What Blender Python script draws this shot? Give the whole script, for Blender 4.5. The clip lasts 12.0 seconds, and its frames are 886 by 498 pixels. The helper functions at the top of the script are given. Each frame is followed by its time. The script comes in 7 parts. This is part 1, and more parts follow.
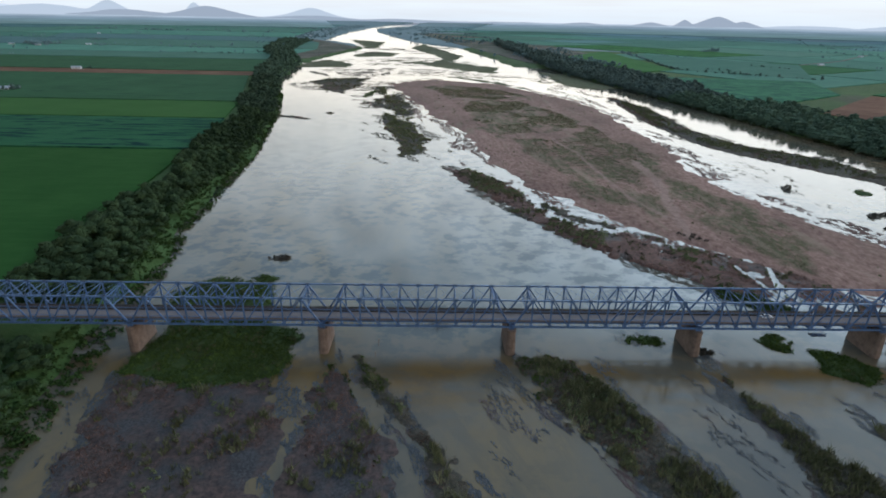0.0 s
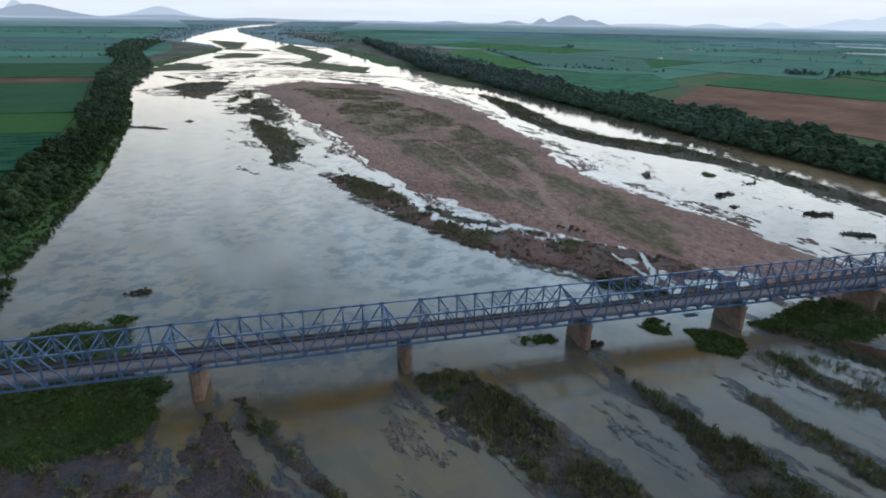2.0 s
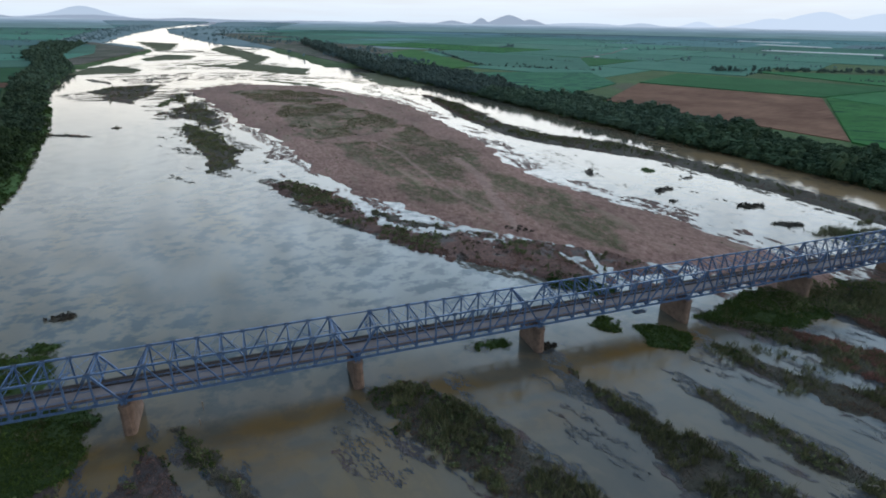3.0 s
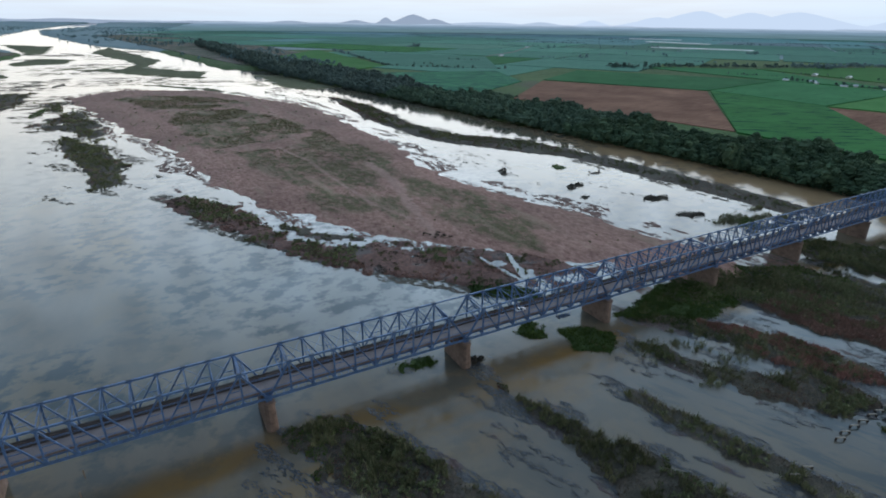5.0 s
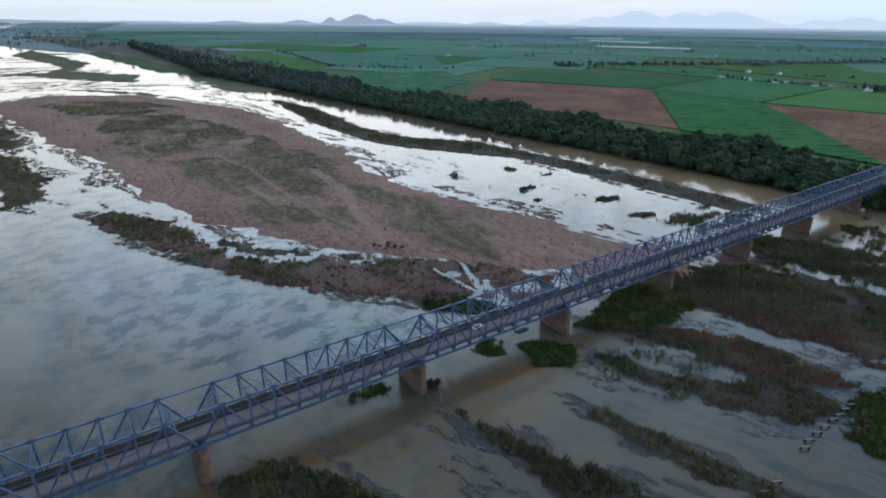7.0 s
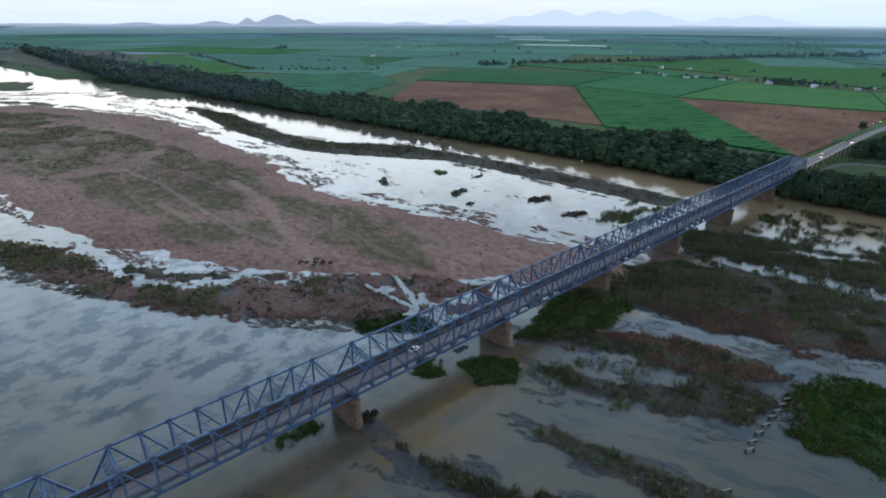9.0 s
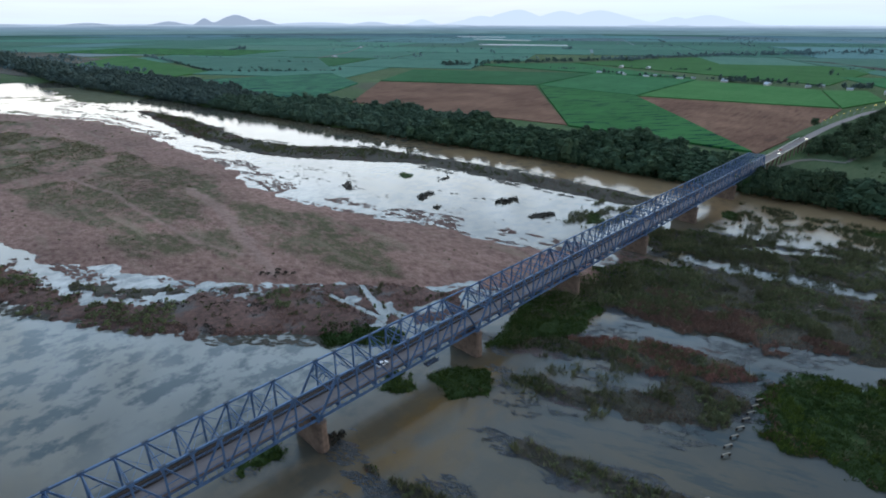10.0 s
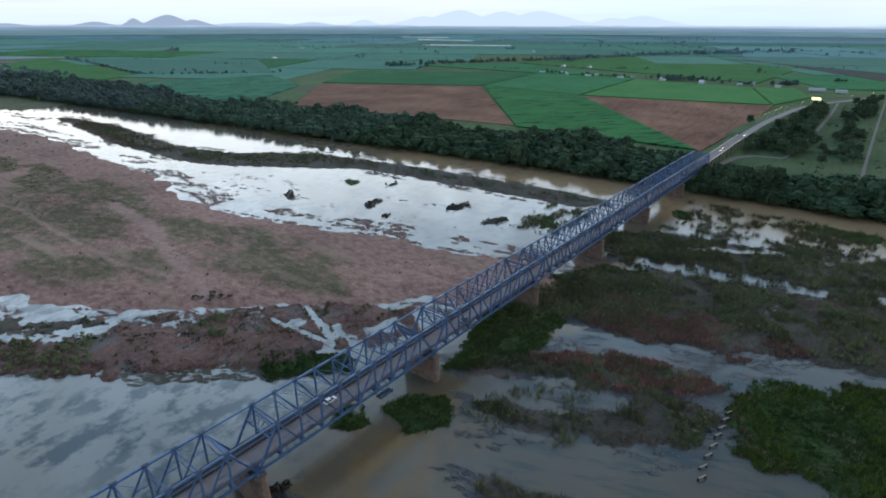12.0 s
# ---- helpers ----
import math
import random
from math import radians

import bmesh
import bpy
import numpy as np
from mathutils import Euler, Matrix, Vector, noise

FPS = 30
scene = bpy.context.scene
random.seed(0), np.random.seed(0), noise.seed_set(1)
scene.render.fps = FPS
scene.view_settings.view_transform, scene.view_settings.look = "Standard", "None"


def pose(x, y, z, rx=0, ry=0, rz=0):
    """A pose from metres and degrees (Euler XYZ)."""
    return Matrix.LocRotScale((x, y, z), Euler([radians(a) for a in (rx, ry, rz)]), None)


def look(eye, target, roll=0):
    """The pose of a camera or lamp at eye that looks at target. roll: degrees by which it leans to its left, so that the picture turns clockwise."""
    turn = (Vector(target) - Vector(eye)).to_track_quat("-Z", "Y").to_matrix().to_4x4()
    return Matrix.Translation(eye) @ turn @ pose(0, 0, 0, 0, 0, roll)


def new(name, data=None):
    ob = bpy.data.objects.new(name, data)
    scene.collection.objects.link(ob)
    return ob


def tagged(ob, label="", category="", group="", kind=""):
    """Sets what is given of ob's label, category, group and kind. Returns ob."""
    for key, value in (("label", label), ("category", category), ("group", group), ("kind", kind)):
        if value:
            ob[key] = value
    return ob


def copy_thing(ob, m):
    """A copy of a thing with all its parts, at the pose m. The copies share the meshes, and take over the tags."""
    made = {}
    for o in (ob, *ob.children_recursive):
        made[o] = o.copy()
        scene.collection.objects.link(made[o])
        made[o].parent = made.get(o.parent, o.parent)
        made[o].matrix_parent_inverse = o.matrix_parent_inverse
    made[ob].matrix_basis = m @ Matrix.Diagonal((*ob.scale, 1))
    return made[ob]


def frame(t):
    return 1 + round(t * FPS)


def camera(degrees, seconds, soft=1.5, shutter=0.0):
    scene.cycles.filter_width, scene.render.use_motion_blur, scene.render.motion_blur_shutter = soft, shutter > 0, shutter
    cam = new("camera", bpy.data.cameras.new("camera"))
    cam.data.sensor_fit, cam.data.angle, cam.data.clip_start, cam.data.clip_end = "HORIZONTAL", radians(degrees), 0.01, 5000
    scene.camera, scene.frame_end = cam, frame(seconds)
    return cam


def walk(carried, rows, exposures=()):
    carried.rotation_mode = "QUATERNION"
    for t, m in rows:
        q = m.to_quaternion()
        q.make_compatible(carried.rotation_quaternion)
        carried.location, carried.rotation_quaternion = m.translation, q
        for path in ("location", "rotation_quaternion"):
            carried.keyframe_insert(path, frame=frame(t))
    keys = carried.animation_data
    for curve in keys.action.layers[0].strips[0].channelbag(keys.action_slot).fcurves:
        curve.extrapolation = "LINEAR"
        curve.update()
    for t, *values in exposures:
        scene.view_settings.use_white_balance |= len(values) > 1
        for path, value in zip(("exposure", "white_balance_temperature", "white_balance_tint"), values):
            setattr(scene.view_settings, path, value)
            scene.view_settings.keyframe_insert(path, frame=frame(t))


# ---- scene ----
cam = camera(79.0, 12.0, 1.85)

# eye, target, roll of the drone every half second
PATH = [
    (0, (121.11, -188.34, 127.41), (123.08, -96.44, 88.03), 1.18),
    (0.5, (121.54, -184.81, 127.67), (128.93, -93.16, 88.34), 1.15),
    (1, (122.04, -181.34, 127.90), (135.06, -90.32, 88.57), 1.11),
    (1.5, (122.66, -177.95, 128.08), (140.31, -87.71, 88.77), 1.07),
    (2, (123.47, -174.66, 128.22), (145.92, -85.46, 89.01), 1.02),
    (2.5, (124.51, -171.40, 128.32), (151.53, -83.45, 89.17), 0.92),
    (3, (125.91, -168.11, 128.42), (157.32, -81.59, 89.33), 0.93),
    (5, (133.12, -154.90, 128.91), (178.05, -74.51, 89.94), 0.74),
    (5.5, (135.22, -151.63, 129.06), (182.38, -72.52, 90.13), 0.70),
    (6, (137.53, -148.46, 129.20), (186.74, -70.59, 90.30), 0.66),
    (6.5, (140.00, -145.36, 129.38), (190.70, -68.44, 90.47), 0.63),
    (7, (142.63, -142.37, 129.57), (194.69, -66.38, 90.63), 0.63),
    (9, (153.87, -131.11, 130.14), (215.21, -62.39, 91.23), 0.21),
    (9.5, (156.92, -128.17, 130.18), (220.74, -61.72, 91.31), 0.20),
    (10, (160.15, -125.17, 130.13), (225.76, -60.49, 91.25), 0.11),
    (10.5, (163.51, -122.10, 130.00), (231.16, -59.53, 91.14), 0.11),
    (11, (166.95, -118.97, 129.81), (236.44, -58.42, 91.01), 0.11),
    (11.5, (170.37, -115.80, 129.56), (241.13, -56.76, 90.74), 0.09),
    (12, (173.73, -112.61, 129.28), (245.41, -54.65, 90.49), 0.14),
]
walk(cam, [(t, look(eye, target, roll)) for t, eye, target, roll in PATH], [(0.0, 0.39, 6720, 10), (1.0, 0.44, 6650, 10), (2.2, 0.38, 6580, 10), (3.2, 0.36, 6520, 10), (6.0, 0.30, 6360, 10), (9.0, 0.44, 6330, 10), (12.0, 0.51, 6310, 10)])

# ---- sky and sun: an overcast dusk, brightest over the plain beyond the river ----
SUN_AZ, SUN_EL = 116.0, 16.0            # degrees clockwise from +y, and above the horizon
world = bpy.data.worlds.new("dusk_sky")
scene.world = world
world.use_nodes = True


def node(tree, kind, **values):
    n = tree.nodes.new(kind)
    for key, value in values.items():
        if key in n.inputs:
            n.inputs[key].default_value = value
    return n


def build_sky():
    tree = world.node_tree
    tree.nodes.clear()
    link = tree.links.new
    out = tree.nodes.new("ShaderNodeOutputWorld")
    back = node(tree, "ShaderNodeBackground", Strength=1.0)
    sky = tree.nodes.new("ShaderNodeTexSky")
    sky.sky_type, sky.sun_disc = "NISHITA", False
    sky.sun_elevation, sky.sun_rotation = radians(SUN_EL), radians(SUN_AZ)
    sky.air_density, sky.dust_density, sky.ozone_density = 1.0, 2.5, 1.5
    scaled = tree.nodes.new("ShaderNodeMixRGB")
    scaled.blend_type = "MULTIPLY"
    scaled.inputs[0].default_value = 1.0
    scaled.inputs[2].default_value = (0.10, 0.10, 0.10, 1)
    link(sky.outputs[0], scaled.inputs[1])
    co = tree.nodes.new("ShaderNodeTexCoord")
    sep = tree.nodes.new("ShaderNodeSeparateXYZ")
    link(co.outputs["Generated"], sep.inputs[0])
    # overcast deck: dull at the horizon, brightest some way up, darker overhead
    ramp = tree.nodes.new("ShaderNodeValToRGB")
    ramp.color_ramp.elements[0].position = 0.0
    ramp.color_ramp.elements[0].color = (0.65, 0.75, 0.87, 1)
    ramp.color_ramp.elements[1].position = 1.0
    ramp.color_ramp.elements[1].color = (0.48, 0.72, 1.02, 1)
    for pos, col in ((0.045, (0.75, 0.82, 0.90, 1)), (0.10, (1.72, 1.67, 1.54, 1)), (0.27, (1.98, 2.26, 2.48, 1)), (0.42, (1.46, 1.98, 2.50, 1)), (0.62, (0.90, 1.26, 1.68, 1))):
        e = ramp.color_ramp.elements.new(pos)
        e.color = col
    link(sep.outputs["Z"], ramp.inputs[0])
    # the side away from the sunset is dull
    facing = tree.nodes.new("ShaderNodeVectorMath")
    facing.operation = "DOT_PRODUCT"
    facing.inputs[1].default_value = (math.sin(radians(40)), math.cos(radians(40)), 0.0)
    link(co.outputs["Generated"], facing.inputs[0])
    side = tree.nodes.new("ShaderNodeMapRange")
    side.inputs["From Min"].default_value, side.inputs["From Max"].default_value = 0.22, 0.95
    side.inputs["To Min"].default_value, side.inputs["To Max"].default_value = 0.30, 1.14
    link(facing.outputs["Value"], side.inputs["Value"])
    sided = tree.nodes.new("ShaderNodeMixRGB")
    sided.blend_type = "MULTIPLY"
    aloft = tree.nodes.new("ShaderNodeMapRange")
    aloft.inputs["From Min"].default_value, aloft.inputs["From Max"].default_value = 0.04, 0.16
    link(sep.outputs["Z"], aloft.inputs["Value"])
    link(aloft.outputs[0], sided.inputs[0])
    link(ramp.outputs[0], sided.inputs[1])
    link(side.outputs[0], sided.inputs[2])
    # overhead, the deck is thinnest and brightest up the river
    level = tree.nodes.new("ShaderNodeVectorMath")
    level.operation = "MULTIPLY"
    level.inputs[1].default_value = (1.0, 1.0, 0.0)
    link(co.outputs["Generated"], level.inputs[0])
    heading = tree.nodes.new("ShaderNodeVectorMath")
    heading.operation = "NORMALIZE"
    link(level.outputs[0], heading.inputs[0])
    upriver = tree.nodes.new("ShaderNodeVectorMath")
    upriver.operation = "DOT_PRODUCT"
    upriver.inputs[1].default_value = (math.sin(radians(24)), math.cos(radians(24)), 0.0)
    link(heading.outputs[0], upriver.inputs[0])
    thinner = tree.nodes.new("ShaderNodeMapRange")
    thinner.inputs["From Min"].default_value, thinner.inputs["From Max"].default_value = 0.35, 1.0
    thinner.inputs["To Min"].default_value, thinner.inputs["To Max"].default_value = 0.62, 1.16
    link(upriver.outputs["Value"], thinner.inputs["Value"])
    higher = tree.nodes.new("ShaderNodeMapRange")
    higher.inputs["From Min"].default_value, higher.inputs["From Max"].default_value = 0.30, 0.50
    link(sep.outputs["Z"], higher.inputs["Value"])
    thinned = tree.nodes.new("ShaderNodeMixRGB")
    thinned.blend_type = "MULTIPLY"
    link(higher.outputs[0], thinned.inputs[0])
    link(sided.outputs[0], thinned.inputs[1])
    link(thinner.outputs[0], thinned.inputs[2])
    sided = thinned
    # cooler towards the far end of the bridge
    glow = tree.nodes.new("ShaderNodeVectorMath")
    glow.operation = "DOT_PRODUCT"
    glow.inputs[1].default_value = (math.sin(radians(96)), math.cos(radians(96)), 0.0)
    link(co.outputs["Generated"], glow.inputs[0])
    near_sun = tree.nodes.new("ShaderNodeMapRange")
    near_sun.inputs["From Min"].default_value, near_sun.inputs["From Max"].default_value = 0.72, 1.0
    link(glow.outputs["Value"], near_sun.inputs["Value"])
    flush = tree.nodes.new("ShaderNodeMixRGB")
    flush.blend_type = "MULTIPLY"
    flush.inputs[2].default_value = (0.80, 0.90, 1.00, 1)
    link(near_sun.outputs[0], flush.inputs[0])
    link(sided.outputs[0], flush.inputs[1])
    sided = flush
    # flat clouds: the sky direction laid on a plane overhead
    flat = tree.nodes.new("ShaderNodeVectorMath")
    flat.operation = "DIVIDE"
    lift = node(tree, "ShaderNodeMath")
    lift.operation = "ADD"
    lift.inputs[1].default_value = 0.12
    link(sep.outputs["Z"], lift.inputs[0])
    comb = tree.nodes.new("ShaderNodeCombineXYZ")
    for i in range(3):
        link(lift.outputs[0], comb.inputs[i])
    link(co.outputs["Generated"], flat.inputs[0])
    link(comb.outputs[0], flat.inputs[1])
    puffs = node(tree, "ShaderNodeTexNoise", Scale=7.0, Detail=8.0, Roughness=0.6)
    link(flat.outputs[0], puffs.inputs["Vector"])
    gaps = tree.nodes.new("ShaderNodeMapRange")
    gaps.inputs["From Min"].default_value, gaps.inputs["From Max"].default_value = 0.38, 0.62
    gaps.inputs["To Min"].default_value, gaps.inputs["To Max"].default_value = 0.68, 1.26
    link(puffs.outputs[0], gaps.inputs["Value"])
    clouds = tree.nodes.new("ShaderNodeMixRGB")
    clouds.blend_type = "MULTIPLY"
    clouds.inputs[0].default_value = 1.0
    link(sided.outputs[0], clouds.inputs[1])
    link(gaps.outputs[0], clouds.inputs[2])
    # clear strip near the horizon, where the deck thins out
    deck = tree.nodes.new("ShaderNodeMapRange")
    deck.inputs["From Min"].default_value, deck.inputs["From Max"].default_value = 0.10, 0.40
    link(sep.outputs["Z"], deck.inputs["Value"])
    thick = tree.nodes.new("ShaderNodeMixRGB")
    link(deck.outputs[0], thick.inputs[0])
    link(sided.outputs[0], thick.inputs[1])
    link(clouds.outputs[0], thick.inputs[2])
    stretch = tree.nodes.new("ShaderNodeMapping")
    stretch.inputs["Scale"].default_value = (3.0, 3.0, 46.0)
    link(co.outputs["Generated"], stretch.inputs["Vector"])
    wisps = node(tree, "ShaderNodeTexNoise", Scale=1.6, Detail=5.0, Roughness=0.55)
    link(stretch.outputs[0], wisps.inputs["Vector"])
    veil = tree.nodes.new("ShaderNodeMapRange")
    veil.inputs["From Min"].default_value, veil.inputs["From Max"].default_value = 0.42, 0.66
    veil.inputs["To Min"].default_value, veil.inputs["To Max"].default_value = 0.0, 0.55
    link(wisps.outputs[0], veil.inputs["Value"])
    veiled = tree.nodes.new("ShaderNodeMixRGB")
    veiled.blend_type = "MULTIPLY"
    veiled.inputs[2].default_value = (0.92, 0.88, 0.87, 1)
    link(veil.outputs[0], veiled.inputs[0])
    link(thick.outputs[0], veiled.inputs[1])
    thick = veiled
    both = tree.nodes.new("ShaderNodeMixRGB")
    both.inputs[0].default_value = 0.9
    link(scaled.outputs[0], both.inputs[1])
    link(thick.outputs[0], both.inputs[2])
    link(both.outputs[0], back.inputs["Color"])
    link(back.outputs[0], out.inputs[0])


build_sky()
sun = new("sun", bpy.data.lights.new("sun", "SUN"))
sun.data.energy, sun.data.angle, sun.data.color = 0.5, radians(22), (1.0, 0.80, 0.62)
sun_way = Vector((math.sin(radians(SUN_AZ)) * math.cos(radians(SUN_EL)), math.cos(radians(SUN_AZ)) * math.cos(radians(SUN_EL)), math.sin(radians(SUN_EL))))
sun.matrix_world = look((0, 0, 900), Vector((0, 0, 900)) - sun_way)

# ---- noise and small tools ----
rng = np.random.default_rng(7)


def value_noise(x, y, seed=0):
    """Smooth noise from 0 to 1 on a lattice of size 1."""
    xi, yi = np.floor(x).astype(np.int64), np.floor(y).astype(np.int64)
    fx, fy = x - xi, y - yi
    fx, fy = fx * fx * (3 - 2 * fx), fy * fy * (3 - 2 * fy)

    def corner(a, b):
        h = (a * 374761393 + b * 668265263 + seed * 974634777) & 0xFFFFFFFF
        h = ((h ^ (h >> 13)) * 1274126177) & 0xFFFFFFFF
        return ((h ^ (h >> 16)) & 0xFFFF) / 65535.0

    top = corner(xi, yi) * (1 - fx) + corner(xi + 1, yi) * fx
    low = corner(xi, yi + 1) * (1 - fx) + corner(xi + 1, yi + 1) * fx
    return top * (1 - fy) + low * fy


def fbm(x, y, size, octaves=4, seed=0):
    total, amp, norm = 0.0, 1.0, 0.0
    for o in range(octaves):
        total = total + amp * value_noise(x / size * 2**o + 17.3 * o, y / size * 2**o - 9.1 * o, seed + o)
        norm += amp
        amp *= 0.5
    return total / norm


def smooth(a, b, v):
    t = np.clip((v - a) / (b - a), 0, 1)
    return t * t * (3 - 2 * t)


# The plain runs on past the far clip: beyond 1.5 km it is drawn in towards the eye and lifted along the lines of sight.
CX, CY, EYE_UP, NEAR_R, FAR_R, RISE = 145.0, -150.0, 123.0, 1500.0, 4800.0, 101.0
_r = np.linspace(0, FAR_R, 3000)
_lift = RISE * np.clip((_r - NEAR_R) / (FAR_R - NEAR_R), 0, 1) ** 2
_d = _r / (1 - _lift / EYE_UP)


def draw_in(x, y):
    """Flat plan to world: x, y, the lift of the ground and the scale there."""
    dx, dy = np.asarray(x, float) - CX, np.asarray(y, float) - CY
    d = np.hypot(dx, dy)
    r = np.interp(d, _d, _r)
    k = np.where(d > 1, r / np.maximum(d, 1), 1.0)
    return CX + dx * k, CY + dy * k, np.interp(r, _r, _lift), k


def mesh_object(name, verts, faces, material, parent=None, label="", smooth_shade=False):
    me = bpy.data.meshes.new(name)
    me.from_pydata(verts.tolist() if isinstance(verts, np.ndarray) else verts, [], faces.tolist() if isinstance(faces, np.ndarray) else faces)
    if material:
        for m in material if isinstance(material, (list, tuple)) else [material]:
            me.materials.append(m)
    if smooth_shade:
        me.polygons.foreach_set("use_smooth", [True] * len(me.polygons))
    me.update()
    ob = new(name, me)
    if parent:
        ob.parent = parent
    if label:
        ob["label"] = label
    return ob


def empty(name, at=(0, 0, 0)):
    ob = new(name)
    ob.location = at
    return ob


def box_data(cx, cy, cz, sx, sy, sz):
    v = [(cx + a * sx / 2, cy + b * sy / 2, cz + c * sz / 2) for a in (-1, 1) for b in (-1, 1) for c in (-1, 1)]
    f = [(0, 1, 3, 2), (4, 6, 7, 5), (0, 4, 5, 1), (2, 3, 7, 6), (0, 2, 6, 4), (1, 5, 7, 3)]
    return v, f


def join_data(pieces):
    v, f = [], []
    for pv, pf in pieces:
        n = len(v)
        v += list(pv)
        f += [tuple(i + n for i in q) for q in pf]
    return v, f


def beam_data(p, q, across, deep, up=(0, 0, 1)):
    """A straight bar from p to q."""
    p, q = Vector(p), Vector(q)
    way = (q - p).normalized()
    side = way.cross(Vector(up))
    side = side.normalized() if side.length > 1e-4 else Vector((1, 0, 0))
    lift = side.cross(way).normalized()
    v = [tuple(e + side * a * across / 2 + lift * b * deep / 2) for e in (p, q) for a, b in ((-1, -1), (1, -1), (1, 1), (-1, 1))]
    return v, [(0, 3, 2, 1), (4, 5, 6, 7), (0, 1, 5, 4), (1, 2, 6, 5), (2, 3, 7, 6), (3, 0, 4, 7)]


def channel_beam(p, q, across, deep, plate=0.06, up=(0, 0, 1)):
    """An open H-shaped steel member: two flanges and a web."""
    p, q = Vector(p), Vector(q)
    way = (q - p).normalized()
    side = way.cross(Vector(up))
    side = side.normalized() if side.length > 1e-4 else Vector((1, 0, 0))
    s = side * (across / 2 - plate / 2)
    return join_data([beam_data(p + s, q + s, plate, deep, up), beam_data(p - s, q - s, plate, deep, up), beam_data(p, q, across - 2 * plate, plate, up)])


# ---- materials ----
def principled(name, rough=0.8, metal=0.0, spec=0.5):
    m = bpy.data.materials.new(name)
    m.use_nodes = True
    t = m.node_tree
    b = t.nodes["Principled BSDF"]
    b.inputs["Roughness"].default_value = rough
    b.inputs["Metallic"].default_value = metal
    b.inputs["Specular IOR Level"].default_value = spec
    return m, t, b


def coords(t, scale=(1, 1, 1)):
    geo = t.nodes.new("ShaderNodeNewGeometry")
    mp = t.nodes.new("ShaderNodeMapping")
    mp.inputs["Scale"].default_value = scale
    t.links.new(geo.outputs["Position"], mp.inputs["Vector"])
    return mp.outputs[0]


def noise_of(t, vec, size, detail=4.0, rough=0.55):
    n = node(t, "ShaderNodeTexNoise", Scale=1.0 / size, Detail=detail, Roughness=rough)
    t.links.new(vec, n.inputs["Vector"])
    return n.outputs[0]


def ramp_of(t, value, stops):
    r = t.nodes.new("ShaderNodeValToRGB")
    els = r.color_ramp.elements
    els[0].position, els[0].color = stops[0][0], (*stops[0][1], 1)
    els[1].position, els[1].color = stops[-1][0], (*stops[-1][1], 1)
    for pos, col in stops[1:-1]:
        els.new(pos).color = (*col, 1)
    t.links.new(value, r.inputs[0])
    return r.outputs[0]


def span_of(t, value, a, b, lo=0.0, hi=1.0):
    m = t.nodes.new("ShaderNodeMapRange")
    for key, v in (("From Min", a), ("From Max", b), ("To Min", lo), ("To Max", hi)):
        m.inputs[key].default_value = v
    t.links.new(value, m.inputs["Value"])
    return m.outputs[0]


def mix_of(t, fac, a, b, blend="MIX"):
    m = t.nodes.new("ShaderNodeMixRGB")
    m.blend_type = blend
    for i, v in enumerate((fac, a, b)):
        if isinstance(v, (int, float)):
            m.inputs[i].default_value = v if i == 0 else (v, v, v, 1)
        elif isinstance(v, tuple):
            m.inputs[i].default_value = (*v, 1)
        else:
            t.links.new(v, m.inputs[i])
    return m.outputs[0]


def bump_of(t, b, height, strength, distance):
    n = node(t, "ShaderNodeBump", Strength=strength, Distance=distance)
    t.links.new(height, n.inputs["Height"])
    t.links.new(n.outputs[0], b.inputs["Normal"])


def attribute_of(t, name):
    n = t.nodes.new("ShaderNodeAttribute")
    n.attribute_name = name
    return n.outputs["Fac"]


